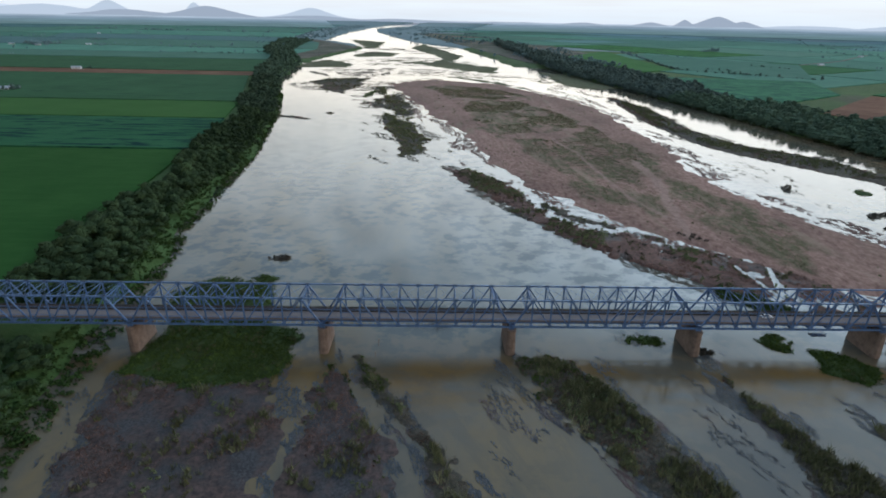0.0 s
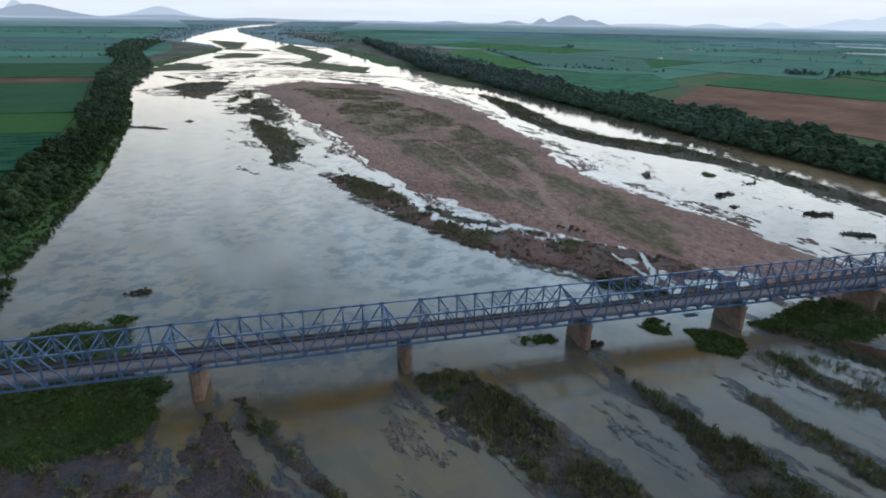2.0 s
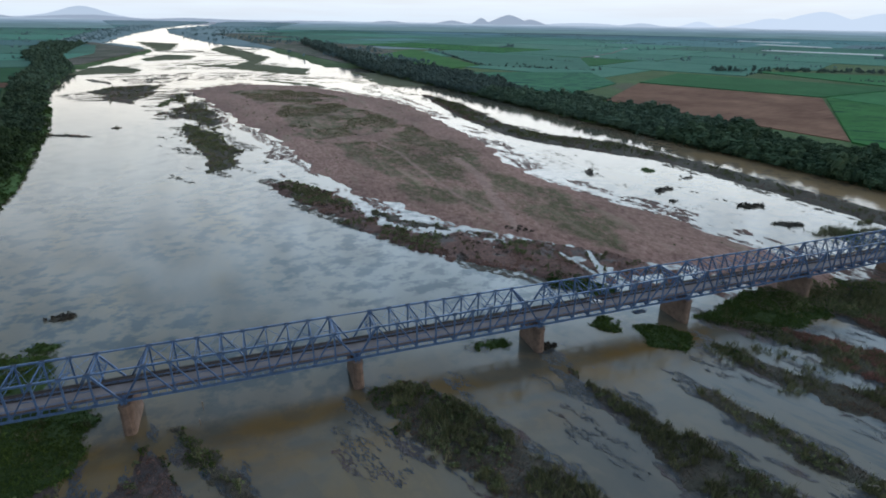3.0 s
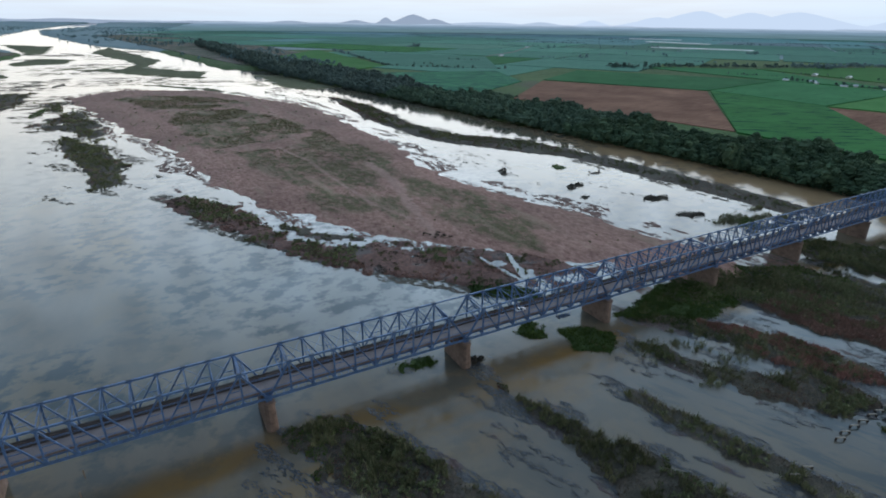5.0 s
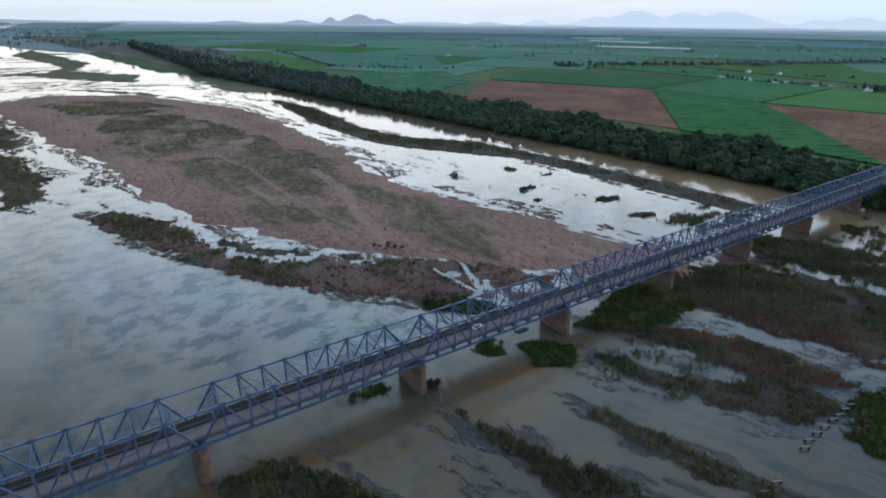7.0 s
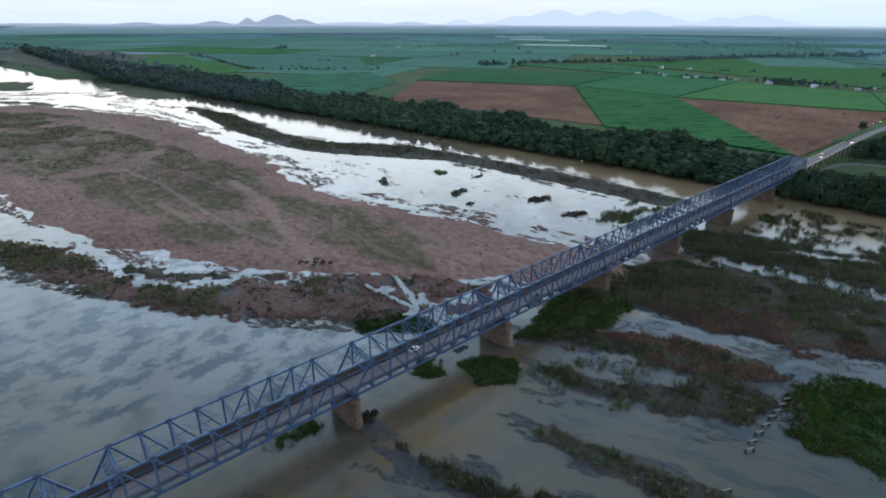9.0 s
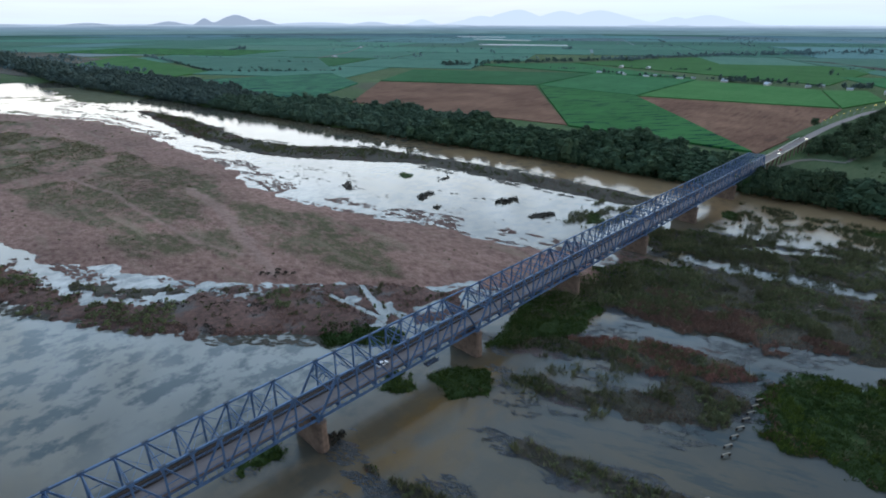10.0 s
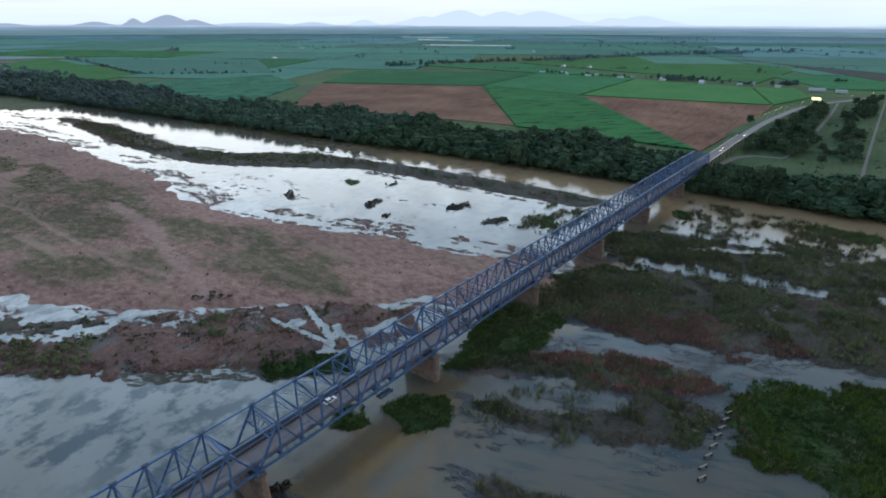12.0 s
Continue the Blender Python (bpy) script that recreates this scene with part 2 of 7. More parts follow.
def soil_material(name, stops, size, patch=None, patch_size=40, patch_range=(0.5, 0.62), stretch=(1, 1, 1), bump=0.6, rough=0.95, streak=None):
    """Earth, sand or standing crop: colours by noise at two scales, and patches of something else on it."""
    m, t, b = principled(name, rough, spec=0.15)
    vec = coords(t, stretch)
    fine = noise_of(t, vec, size, 8, 0.7)
    col = ramp_of(t, fine, stops)
    if patch:
        where = span_of(t, noise_of(t, vec, patch_size, 8, 0.68), *patch_range)
        if streak:
            # grass keeps off the wet margin
            tall = t.nodes.new("ShaderNodeSeparateXYZ")
            t.links.new(coords(t), tall.inputs[0])
            where = mix_of(t, 1.0, where, span_of(t, tall.outputs["Z"], 0.75, 1.05), "MULTIPLY")
            where = mix_of(t, 1.0, where, attribute_of(t, "grass_cover"), "MULTIPLY")
            where = mix_of(t, 1.0, where, span_of(t, noise_of(t, vec, 5.0, 5, 0.7), 0.36, 0.56, 0.25, 1.0), "MULTIPLY")
        col = mix_of(t, where, col, ramp_of(t, noise_of(t, vec, size * 0.4, 4, 0.7), patch))
    if streak:
        line = t.nodes.new("ShaderNodeMapping")
        line.inputs["Rotation"].default_value = (0, 0, radians(28))
        line.inputs["Scale"].default_value = (1.0, 0.16, 1.0)
        t.links.new(coords(t), line.inputs["Vector"])
        col = mix_of(t, span_of(t, noise_of(t, line.outputs[0], 15, 5, 0.6), 0.55, 0.68, 0.0, 0.75), col, streak)
        worn = attribute_of(t, "worn_track")
        col = mix_of(t, worn, col, ramp_of(t, fine, [(0.36, (0.235, 0.150, 0.128)), (0.64, (0.345, 0.236, 0.200))]))
    broad = span_of(t, noise_of(t, vec, size * 18, 3), 0.3, 0.7, 0.78, 1.2)
    col = mix_of(t, 1.0, col, broad, "MULTIPLY")
    t.links.new(col, b.inputs["Base Color"])
    bump_of(t, b, noise_of(t, vec, size * 0.35, 6, 0.7), bump, size * 0.3)
    return m


def leaf_material(name, dark, light, rough=0.9):
    """Leaves: each loose clump takes its own tone."""
    m, t, b = principled(name, rough, spec=0.06)
    geo = t.nodes.new("ShaderNodeNewGeometry")
    info = t.nodes.new("ShaderNodeObjectInfo")
    col = ramp_of(t, geo.outputs["Random Per Island"], [(0.0, dark), (0.6, tuple((a + c) / 2 for a, c in zip(dark, light))), (1.0, light)])
    shift = span_of(t, info.outputs["Random"], 0, 1, 0.75, 1.25)
    col = mix_of(t, 1.0, col, shift, "MULTIPLY")
    broad = span_of(t, noise_of(t, coords(t), 24, 4), 0.3, 0.7, 1.0, 1.8)
    col = mix_of(t, 1.0, col, broad, "MULTIPLY")
    t.links.new(col, b.inputs["Base Color"])
    b.inputs["Subsurface Weight"].default_value = 0.0
    return m


def plain_material(name, colour, rough=0.7, metal=0.0, wear=0.18, size=1.5):
    m, t, b = principled(name, rough, metal, 0.4)
    vec = coords(t)
    grime = span_of(t, noise_of(t, vec, size, 6, 0.65), 0.3, 0.7, 1 - wear, 1 + wear)
    t.links.new(mix_of(t, 1.0, colour, grime, "MULTIPLY"), b.inputs["Base Color"])
    t.links.new(span_of(t, noise_of(t, vec, size * 0.3, 4), 0.3, 0.7, rough - 0.1, min(1, rough + 0.1)), b.inputs["Roughness"])
    return m


def glow_material(name, colour, strength):
    m = bpy.data.materials.new(name)
    m.use_nodes = True
    t = m.node_tree
    t.nodes.clear()
    e = node(t, "ShaderNodeEmission", Color=(*colour, 1), Strength=strength)
    out = t.nodes.new("ShaderNodeOutputMaterial")
    t.links.new(e.outputs[0], out.inputs[0])
    return m


def water_material():
    m, t, b = principled("silty_water", 0.04, spec=0.5)
    b.inputs["IOR"].default_value = 1.33
    vec = coords(t)
    run = coords(t, (1.0, 0.35, 1.0))
    silt = ramp_of(t, noise_of(t, run, 48, 6, 0.6), [(0.32, (0.092, 0.084, 0.068)), (0.5, (0.126, 0.110, 0.082)), (0.68, (0.165, 0.124, 0.068))])
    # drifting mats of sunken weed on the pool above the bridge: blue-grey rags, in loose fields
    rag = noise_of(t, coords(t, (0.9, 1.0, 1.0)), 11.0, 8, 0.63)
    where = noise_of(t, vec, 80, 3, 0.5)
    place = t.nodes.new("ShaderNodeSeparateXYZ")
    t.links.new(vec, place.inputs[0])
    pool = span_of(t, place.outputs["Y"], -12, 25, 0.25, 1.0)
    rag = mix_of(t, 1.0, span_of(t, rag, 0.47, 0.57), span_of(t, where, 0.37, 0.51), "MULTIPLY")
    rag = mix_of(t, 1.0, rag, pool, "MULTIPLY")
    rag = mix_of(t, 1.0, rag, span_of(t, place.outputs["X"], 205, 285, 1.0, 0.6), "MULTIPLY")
    # long blue-grey streaks of weed trailing down the channels below the bridge
    turned = t.nodes.new("ShaderNodeMapping")
    turned.inputs["Rotation"].default_value = (0, 0, radians(-24))
    t.links.new(vec, turned.inputs["Vector"])
    drawn = t.nodes.new("ShaderNodeMapping")
    drawn.inputs["Scale"].default_value = (1.0, 0.24, 1.0)
    t.links.new(turned.outputs[0], drawn.inputs["Vector"])
    trail = mix_of(t, 1.0, span_of(t, noise_of(t, drawn.outputs[0], 9.0, 7, 0.66), 0.49, 0.58), span_of(t, place.outputs["Y"], -14, -30), "MULTIPLY")
    trail = mix_of(t, 1.0, trail, span_of(t, noise_of(t, vec, 55, 3, 0.5), 0.40, 0.54), "MULTIPLY")
    trail = mix_of(t, 1.0, trail, mix_of(t, 1.0, span_of(t, place.outputs["X"], 240, 340, 0.25, 0.95), span_of(t, place.outputs["X"], 500, 450), "MULTIPLY"), "MULTIPLY")
    rag = mix_of(t, 1.0, rag, trail, "LIGHTEN")
    # paler water in the lee of the sand island and, weaker, along the bar beside it
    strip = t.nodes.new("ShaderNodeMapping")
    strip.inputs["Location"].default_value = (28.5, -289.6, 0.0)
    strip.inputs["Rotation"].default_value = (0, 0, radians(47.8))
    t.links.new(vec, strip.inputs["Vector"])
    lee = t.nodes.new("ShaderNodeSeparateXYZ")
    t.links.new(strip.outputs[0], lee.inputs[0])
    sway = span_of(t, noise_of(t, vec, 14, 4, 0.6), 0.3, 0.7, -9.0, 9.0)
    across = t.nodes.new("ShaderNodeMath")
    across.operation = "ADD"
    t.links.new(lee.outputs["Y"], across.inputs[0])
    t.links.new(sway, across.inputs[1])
    pale_lee = mix_of(t, 1.0, span_of(t, across.outputs[0], -26, -16), span_of(t, across.outputs[0], 34, 26), "MULTIPLY")
    pale_lee = mix_of(t, 1.0, pale_lee, span_of(t, lee.outputs["X"], -30, 10), "MULTIPLY")
    pale_lee = mix_of(t, 1.0, pale_lee, span_of(t, lee.outputs["X"], 215, 120, 0.25, 1.0), "MULTIPLY")
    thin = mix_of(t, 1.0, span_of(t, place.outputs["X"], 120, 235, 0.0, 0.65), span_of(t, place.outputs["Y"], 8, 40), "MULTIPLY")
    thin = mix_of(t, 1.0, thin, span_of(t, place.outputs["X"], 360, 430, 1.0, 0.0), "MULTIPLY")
    # ochre silt stirred up below the bridge
    stir = mix_of(t, 1.0, span_of(t, place.outputs["Y"], 2, -14), span_of(t, place.outputs["Y"], -52, -24), "MULTIPLY")
    stir = mix_of(t, 1.0, stir, span_of(t, noise_of(t, coords(t, (0.5, 1.3, 1.0)), 22, 4, 0.5), 0.44, 0.62, 0.0, 0.85), "MULTIPLY")
    # darker, greyer water between the bars further out
    clear = mix_of(t, 1.0, span_of(t, place.outputs["X"], 245, 345, 0.0, 0.8), span_of(t, place.outputs["Y"], -8, -26), "MULTIPLY")
    clear = mix_of(t, 1.0, clear, span_of(t, place.outputs["X"], 540, 500), "MULTIPLY")
    silt = mix_of(t, clear, silt, (0.058, 0.066, 0.064))
    silt = mix_of(t, stir, silt, (0.165, 0.100, 0.030))
    # the deep muddy channel under the far bank
    deep = mix_of(t, 1.0, span_of(t, place.outputs["X"], 542, 578), span_of(t, place.outputs["Y"], 250, 420, 1.0, 0.35), "MULTIPLY")
    silt = mix_of(t, deep, silt, (0.285, 0.196, 0.112))
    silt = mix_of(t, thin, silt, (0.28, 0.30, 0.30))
    silt = mix_of(t, pale_lee, silt, ramp_of(t, noise_of(t, vec, 8, 5, 0.6), [(0.3, (0.17, 0.172, 0.17)), (0.6, (0.32, 0.32, 0.31))]))
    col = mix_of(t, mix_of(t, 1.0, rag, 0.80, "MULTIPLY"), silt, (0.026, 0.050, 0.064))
    t.links.new(mix_of(t, 1.0, span_of(t, rag, 0.0, 1.0, 0.5, 0.36), span_of(t, deep, 0.0, 1.0, 1.0, 0.35), "MULTIPLY"), b.inputs["Specular IOR Level"])
    t.links.new(col, b.inputs["Base Color"])
    calm = span_of(t, noise_of(t, run, 80, 4), 0.35, 0.65, 0.045, 0.10)
    quick = span_of(t, place.outputs["Y"], -20, 30, 0.09, 0.0)
    t.links.new(mix_of(t, 1.0, mix_of(t, 1.0, calm, quick, "ADD"), mix_of(t, 1.0, deep, 0.03, "MULTIPLY"), "ADD"), b.inputs["Roughness"])
    ripple = mix_of(t, 0.5, noise_of(t, vec, 1.3, 3), noise_of(t, run, 7, 3))
    bump_of(t, b, ripple, 0.15, 0.22)
    return m


def drowned_material():
    """Mats of drowned weed at the water's face: wet, blue-grey, with a little red."""
    m, t, b = principled("drowned_weed_mat", 0.5, spec=0.3)
    vec = coords(t, (1.0, 0.6, 1.0))
    col = ramp_of(t, noise_of(t, vec, 1.6, 7, 0.75), [(0.34, (0.018, 0.025, 0.031)), (0.5, (0.042, 0.050, 0.060)), (0.66, (0.082, 0.088, 0.096))])
    col = mix_of(t, span_of(t, noise_of(t, vec, 16, 4, 0.6), 0.52, 0.66), col, (0.085, 0.050, 0.047))
    t.links.new(col, b.inputs["Base Color"])
    bump_of(t, b, noise_of(t, vec, 0.8, 5, 0.7), 0.9, 0.5)
    return m


WATER = water_material()
DROWNED = drowned_material()
RED_SAND = soil_material("red_river_sand", [(0.36, (0.166, 0.094, 0.079)), (0.5, (0.266, 0.160, 0.134)), (0.64, (0.356, 0.228, 0.192))], 3.0,
                         [(0.3, (0.056, 0.060, 0.030)), (0.7, (0.142, 0.132, 0.072))], 40, (0.40, 0.50), (1.0, 0.55, 1.0), streak=(0.265, 0.200, 0.150))
RED_MUD = soil_material("reddish_mud", [(0.3, (0.066, 0.044, 0.041)), (0.5, (0.135, 0.082, 0.071)), (0.7, (0.215, 0.122, 0.102))], 2.2,
                        [(0.3, (0.074, 0.066, 0.066)), (0.7, (0.170, 0.150, 0.146))], 20, (0.53, 0.63))
VIOLET_MUD = soil_material("violet_mud", [(0.34, (0.040, 0.036, 0.037)), (0.5, (0.086, 0.065, 0.063)), (0.66, (0.145, 0.096, 0.088))], 2.0,
                           [(0.34, (0.034, 0.037, 0.042)), (0.66, (0.088, 0.088, 0.096))], 17, (0.46, 0.60))
WEED_MUD = soil_material("weedy_mud", [(0.34, (0.046, 0.048, 0.041)), (0.5, (0.080, 0.074, 0.063)), (0.66, (0.126, 0.098, 0.082))], 2.2,
                         [(0.34, (0.046, 0.046, 0.036)), (0.66, (0.098, 0.090, 0.070))], 22, (0.46, 0.60))
GREEN_MAT = soil_material("water_plant_mat", [(0.3, (0.024, 0.044, 0.016)), (0.5, (0.038, 0.066, 0.022)), (0.7, (0.060, 0.092, 0.030))], 1.4,
                          [(0.3, (0.05, 0.05, 0.03)), (0.7, (0.08, 0.07, 0.04))], 20, (0.60, 0.72))
FAR_MAT = soil_material("far_reed_flat", [(0.3, (0.058, 0.074, 0.034)), (0.5, (0.088, 0.100, 0.052)), (0.7, (0.135, 0.125, 0.080))], 14.0, None, 40, (0.5, 0.6))
SAND_FLAT = soil_material("grey_sand_flat", [(0.3, (0.092, 0.088, 0.072)), (0.5, (0.128, 0.118, 0.100)), (0.7, (0.17, 0.152, 0.13))], 22.0, [(0.3, (0.056, 0.072, 0.050)), (0.7, (0.090, 0.100, 0.070))], 120, (0.44, 0.56))
PLAIN = soil_material("farm_plain", [(0.3, (0.035, 0.080, 0.024)), (0.5, (0.055, 0.11, 0.036)), (0.7, (0.085, 0.13, 0.05))], 30.0,
                      [(0.3, (0.09, 0.085, 0.055)), (0.7, (0.05, 0.085, 0.04))], 500, (0.54, 0.60), (1, 1, 1), 0.3)
# ground of the outer rings: haze put into the colour, paler and bluer
FAR_PLAIN = soil_material("haze_tinted_plain", [(0.3, (0.142, 0.222, 0.246)), (0.5, (0.166, 0.246, 0.270)), (0.7, (0.186, 0.264, 0.286))], 60.0, None, 500, (0.54, 0.60), (1, 1, 1), 0.2)
BLUE_STEEL = plain_material("faded_blue_paint", (0.068, 0.132, 0.262), 0.5, 0.0, 0.30, 2.0)
DARK_STEEL = plain_material("dark_steel", (0.030, 0.045, 0.075), 0.7, 0.0, 0.35, 1.0)
CONCRETE = plain_material("stained_concrete", (0.160, 0.116, 0.096), 0.9, 0.0, 0.38, 2.5)
ASPHALT = plain_material("worn_asphalt", (0.205, 0.178, 0.182), 0.9, 0.0, 0.15, 4.0)
RAIL_BED = plain_material("dark_rail_timber", (0.036, 0.029, 0.028), 0.9, 0.0, 0.3, 1.0)
RUST = plain_material("rusty_steel", (0.13, 0.085, 0.065), 0.6, 0.4, 0.3, 0.8)

# ---- the river's plan: both banks as lines of y and x ----
LEFT_Y = [-600, -120, -63, -8, 82, 143, 218, 353, 598, 1051, 1244, 1500, 1760, 2311, 2567, 2936, 3142, 5374, 8071, 12317, 30000]
LEFT_X = [40, -4, -9, -16, -27, -40, -47, -60, -103, -213, -235, -268, -250, -196, -238, -381, -537, -695, -769, -735, -300]
RIGHT_Y = [-600, -110, -34, 32, 109, 230, 379, 572, 849, 1223, 1420, 1540, 2000, 2625, 2937, 3852, 5300, 7007, 10314, 15376, 30000]
RIGHT_X = [690, 648, 646, 640, 633, 618, 596, 570, 532, 470, 455, 350, 300, 235, 60, -163, -420, -600, -300, -330, 100]


def bank_left(y):
    return np.interp(y, LEFT_Y, LEFT_X)


def bank_right(y):
    return np.interp(y, RIGHT_Y, RIGHT_X)


def ground_height(x, y):
    inside = np.minimum(x - bank_left(y), bank_right(y) - x)
    scale = np.clip(np.hypot(x - CX, y - CY) / 300, 1, 30)
    inside = inside + (fbm(x, y, 45, 4, 3) - 0.5) * 18 * np.minimum(scale, 3)
    land = 5.0 + (fbm(x, y, 60, 3, 5) - 0.5) * 1.2
    return land + (-3.2 - land) * smooth(-13, 4, inside)


def build_ground():
    az = np.radians(np.concatenate([np.arange(-52, 102, 0.6), np.arange(102, 308, 4.0)]))
    ring = np.concatenate([[2.0, 30.0], 60 * 1.028 ** np.arange(0, 230)])
    ring = ring[ring < _d[-1]]
    A, R = np.meshgrid(az, ring)
    x, y = CX + np.sin(A) * R, CY + np.cos(A) * R
    z = ground_height(x, y)
    wx, wy, lift, _ = draw_in(x, y)
    v = np.stack([wx, wy, z + lift], -1).reshape(-1, 3)
    n, m = A.shape
    i, j = np.meshgrid(np.arange(n - 1), np.arange(m), indexing="ij")
    k = (j + 1) % m
    f = np.stack([i * m + j, (i + 1) * m + j, (i + 1) * m + k, i * m + k], -1).reshape(-1, 4)
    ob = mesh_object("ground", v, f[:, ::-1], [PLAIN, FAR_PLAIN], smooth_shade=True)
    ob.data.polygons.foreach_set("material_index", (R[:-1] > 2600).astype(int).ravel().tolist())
    tagged(ob, "flat green farmland plain with low river banks", "ground", kind="structure")


def build_water():
    ys = np.concatenate([np.arange(-600, 1400, 50.0), 1400 * 1.05 ** np.arange(0, 60)])
    ys = ys[ys < 25000]
    rows = []
    for y in ys:
        a, b = float(bank_left(y)) - 60 - abs(y) * 0.02, float(bank_right(y)) + 60 + abs(y) * 0.02
        rows.append(np.stack([np.linspace(a, b, 16), np.full(16, y)], -1))
    p = np.array(rows)
    wx, wy, lift, _ = draw_in(p[..., 0], p[..., 1])
    v = np.stack([wx, wy, lift], -1).reshape(-1, 3)
    n, m = p.shape[:2]
    i, j = np.meshgrid(np.arange(n - 1), np.arange(m - 1), indexing="ij")
    f = np.stack([i * m + j, i * m + j + 1, (i + 1) * m + j + 1, (i + 1) * m + j], -1).reshape(-1, 4)
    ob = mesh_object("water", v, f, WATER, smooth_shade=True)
    tagged(ob, "broad shallow silty brown river reflecting a cloudy sky", "river", kind="structure")


# ---- bars and islands ----
def polygon_depth(x, y, pts):
    """Distance inside a closed outline (negative outside)."""
    pts = np.array(pts, float)
    best, odd = np.full(x.shape, 1e9), np.zeros(x.shape, bool)
    for (ax, ay), (bx, by) in zip(pts, np.roll(pts, -1, 0)):
        dx, dy = bx - ax, by - ay
        t = np.clip(((x - ax) * dx + (y - ay) * dy) / (dx * dx + dy * dy), 0, 1)
        best = np.minimum(best, np.hypot(x - ax - t * dx, y - ay - t * dy))
        cross = (ay > y) != (by > y)
        odd ^= cross & (x < ax + (y - ay) * dx / np.where(dy == 0, 1e-9, dy))
    return np.where(odd, best, -best)


def bar_height(x, y, spec):
    d = polygon_depth(x, y, spec["plan"]) + spec.get("grow", 0.0)
    w = spec.get("rag", 6.0)
    d = d + (fbm(x, y, spec.get("grain", 9.0), 5, spec["seed"]) - 0.5) * 2.0 * w
    d = d + (fbm(x, y, max(3.5, spec.get("grain", 9.0) * 0.3), 3, spec["seed"] + 20) - 0.5) * 1.1 * w * smooth(w * 2.2, 0, np.abs(d))
    top = spec.get("top", 0.6)
    h = -0.6 + (0.6 + top) * smooth(-3, spec.get("slope", 8.0), d)
    for (ax, ay), (bx, by), wide in spec.get("cuts", ()):
        t = np.clip(((x - ax) * (bx - ax) + (y - ay) * (by - ay)) / ((bx - ax) ** 2 + (by - ay) ** 2), 0, 1)
        gap = np.hypot(x - ax - t * (bx - ax), y - ay - t * (by - ay)) + (fbm(x, y, 2.6 + 0.5 * wide, 4, spec["seed"] + 60) - 0.5) * (wide * 2.0 if wide > 2 else 1.6)
        h = h - 2.2 * smooth(wide + 1.2, wide - 0.4, gap)
    wet = spec.get("wet", 0.0)
    return h + (fbm(x, y, spec.get("puddle", 11.0), 4, spec["seed"] + 40) - 0.5) * (0.5 + 2.4 * wet) - 0.55 * wet


# the sand island's grassy ground, parted by two worn tracks
GRASSY = ([(206, 440), (262, 430), (325, 510), (348, 335), (324, 290), (302, 240), (290, 180), (281, 166), (238, 213), (243, 266), (220, 354)],
          [(326, 262), (345, 225), (370, 185), (354, 109), (327, 86), (309, 112), (304, 150), (307, 195)],
          [(170, 760), (266, 742), (308, 604), (322, 515), (215, 452), (178, 494)], [(90, 960), (230, 930), (300, 800), (270, 755), (150, 775)])
TRACKS = (([(318, 330), (316, 265), (304, 214), (294, 166), (287, 132)], 4.2), ([(258, 440), (263, 400), (270, 369), (272, 275), (275, 209), (287, 166)], 2.0))


def island_cover(x, y):
    """How far grass covers the sand, and how far it is worn bare along the tracks."""
    rag = (fbm(x * 1.0, y * 0.5, 22, 4, 612) - 0.5) * 46
    grass = np.max([smooth(-7, 7, polygon_depth(x, y, plan) + rag) for plan in GRASSY], 0)
    track = np.zeros(x.shape)
    for line, wide in TRACKS:
        for (ax, ay), (bx, by) in zip(line[:-1], line[1:]):
            u = np.clip(((x - ax) * (bx - ax) + (y - ay) * (by - ay)) / ((bx - ax) ** 2 + (by - ay) ** 2), 0, 1)
            gap = np.hypot(x - ax - u * (bx - ax), y - ay - u * (by - ay)) + (fbm(x, y, 9, 3, 614) - 0.5) * wide * 1.6
            track = np.maximum(track, smooth(wide + 1.2, wide - 1.6, gap))
    return np.maximum(grass, 0.10), track * 0.85


def build_bar(name, spec, label, category):
    pts = np.array(spec["plan"], float)
    step = spec.get("step", 1.5)
    lo, hi = pts.min(0) - 14, pts.max(0) + 14
    x, y = np.meshgrid(np.arange(lo[0], hi[0], step), np.arange(lo[1], hi[1], step))
    h = bar_height(x, y, spec)
    n, m = x.shape
    wx, wy, lift, _ = draw_in(x, y)
    i, j = np.meshgrid(np.arange(n - 1), np.arange(m - 1), indexing="ij")
    f = np.stack([i * m + j, i * m + j + 1, (i + 1) * m + j + 1, (i + 1) * m + j], -1).reshape(-1, 4)
    f = f[h.ravel()[f].max(1) > -0.12]
    used, back = np.unique(f, return_inverse=True)
    v = np.stack([wx, wy, h + lift], -1).reshape(-1, 3)[used]
    ob = mesh_object(name, v, back.reshape(-1, 4), spec["material"], smooth_shade=True)
    if name == "sand_island":
        for kind, values in zip(("grass_cover", "worn_track"), island_cover(x.ravel()[used], y.ravel()[used])):
            ob.data.attributes.new(kind, "FLOAT", "POINT").data.foreach_set("value", values.astype(np.float32))
    return tagged(ob, label, category, kind="" if name == "islet" else "structure")


def bar(plan, seed, material, **more):
    return dict(plan=plan, seed=seed, material=material, **more)


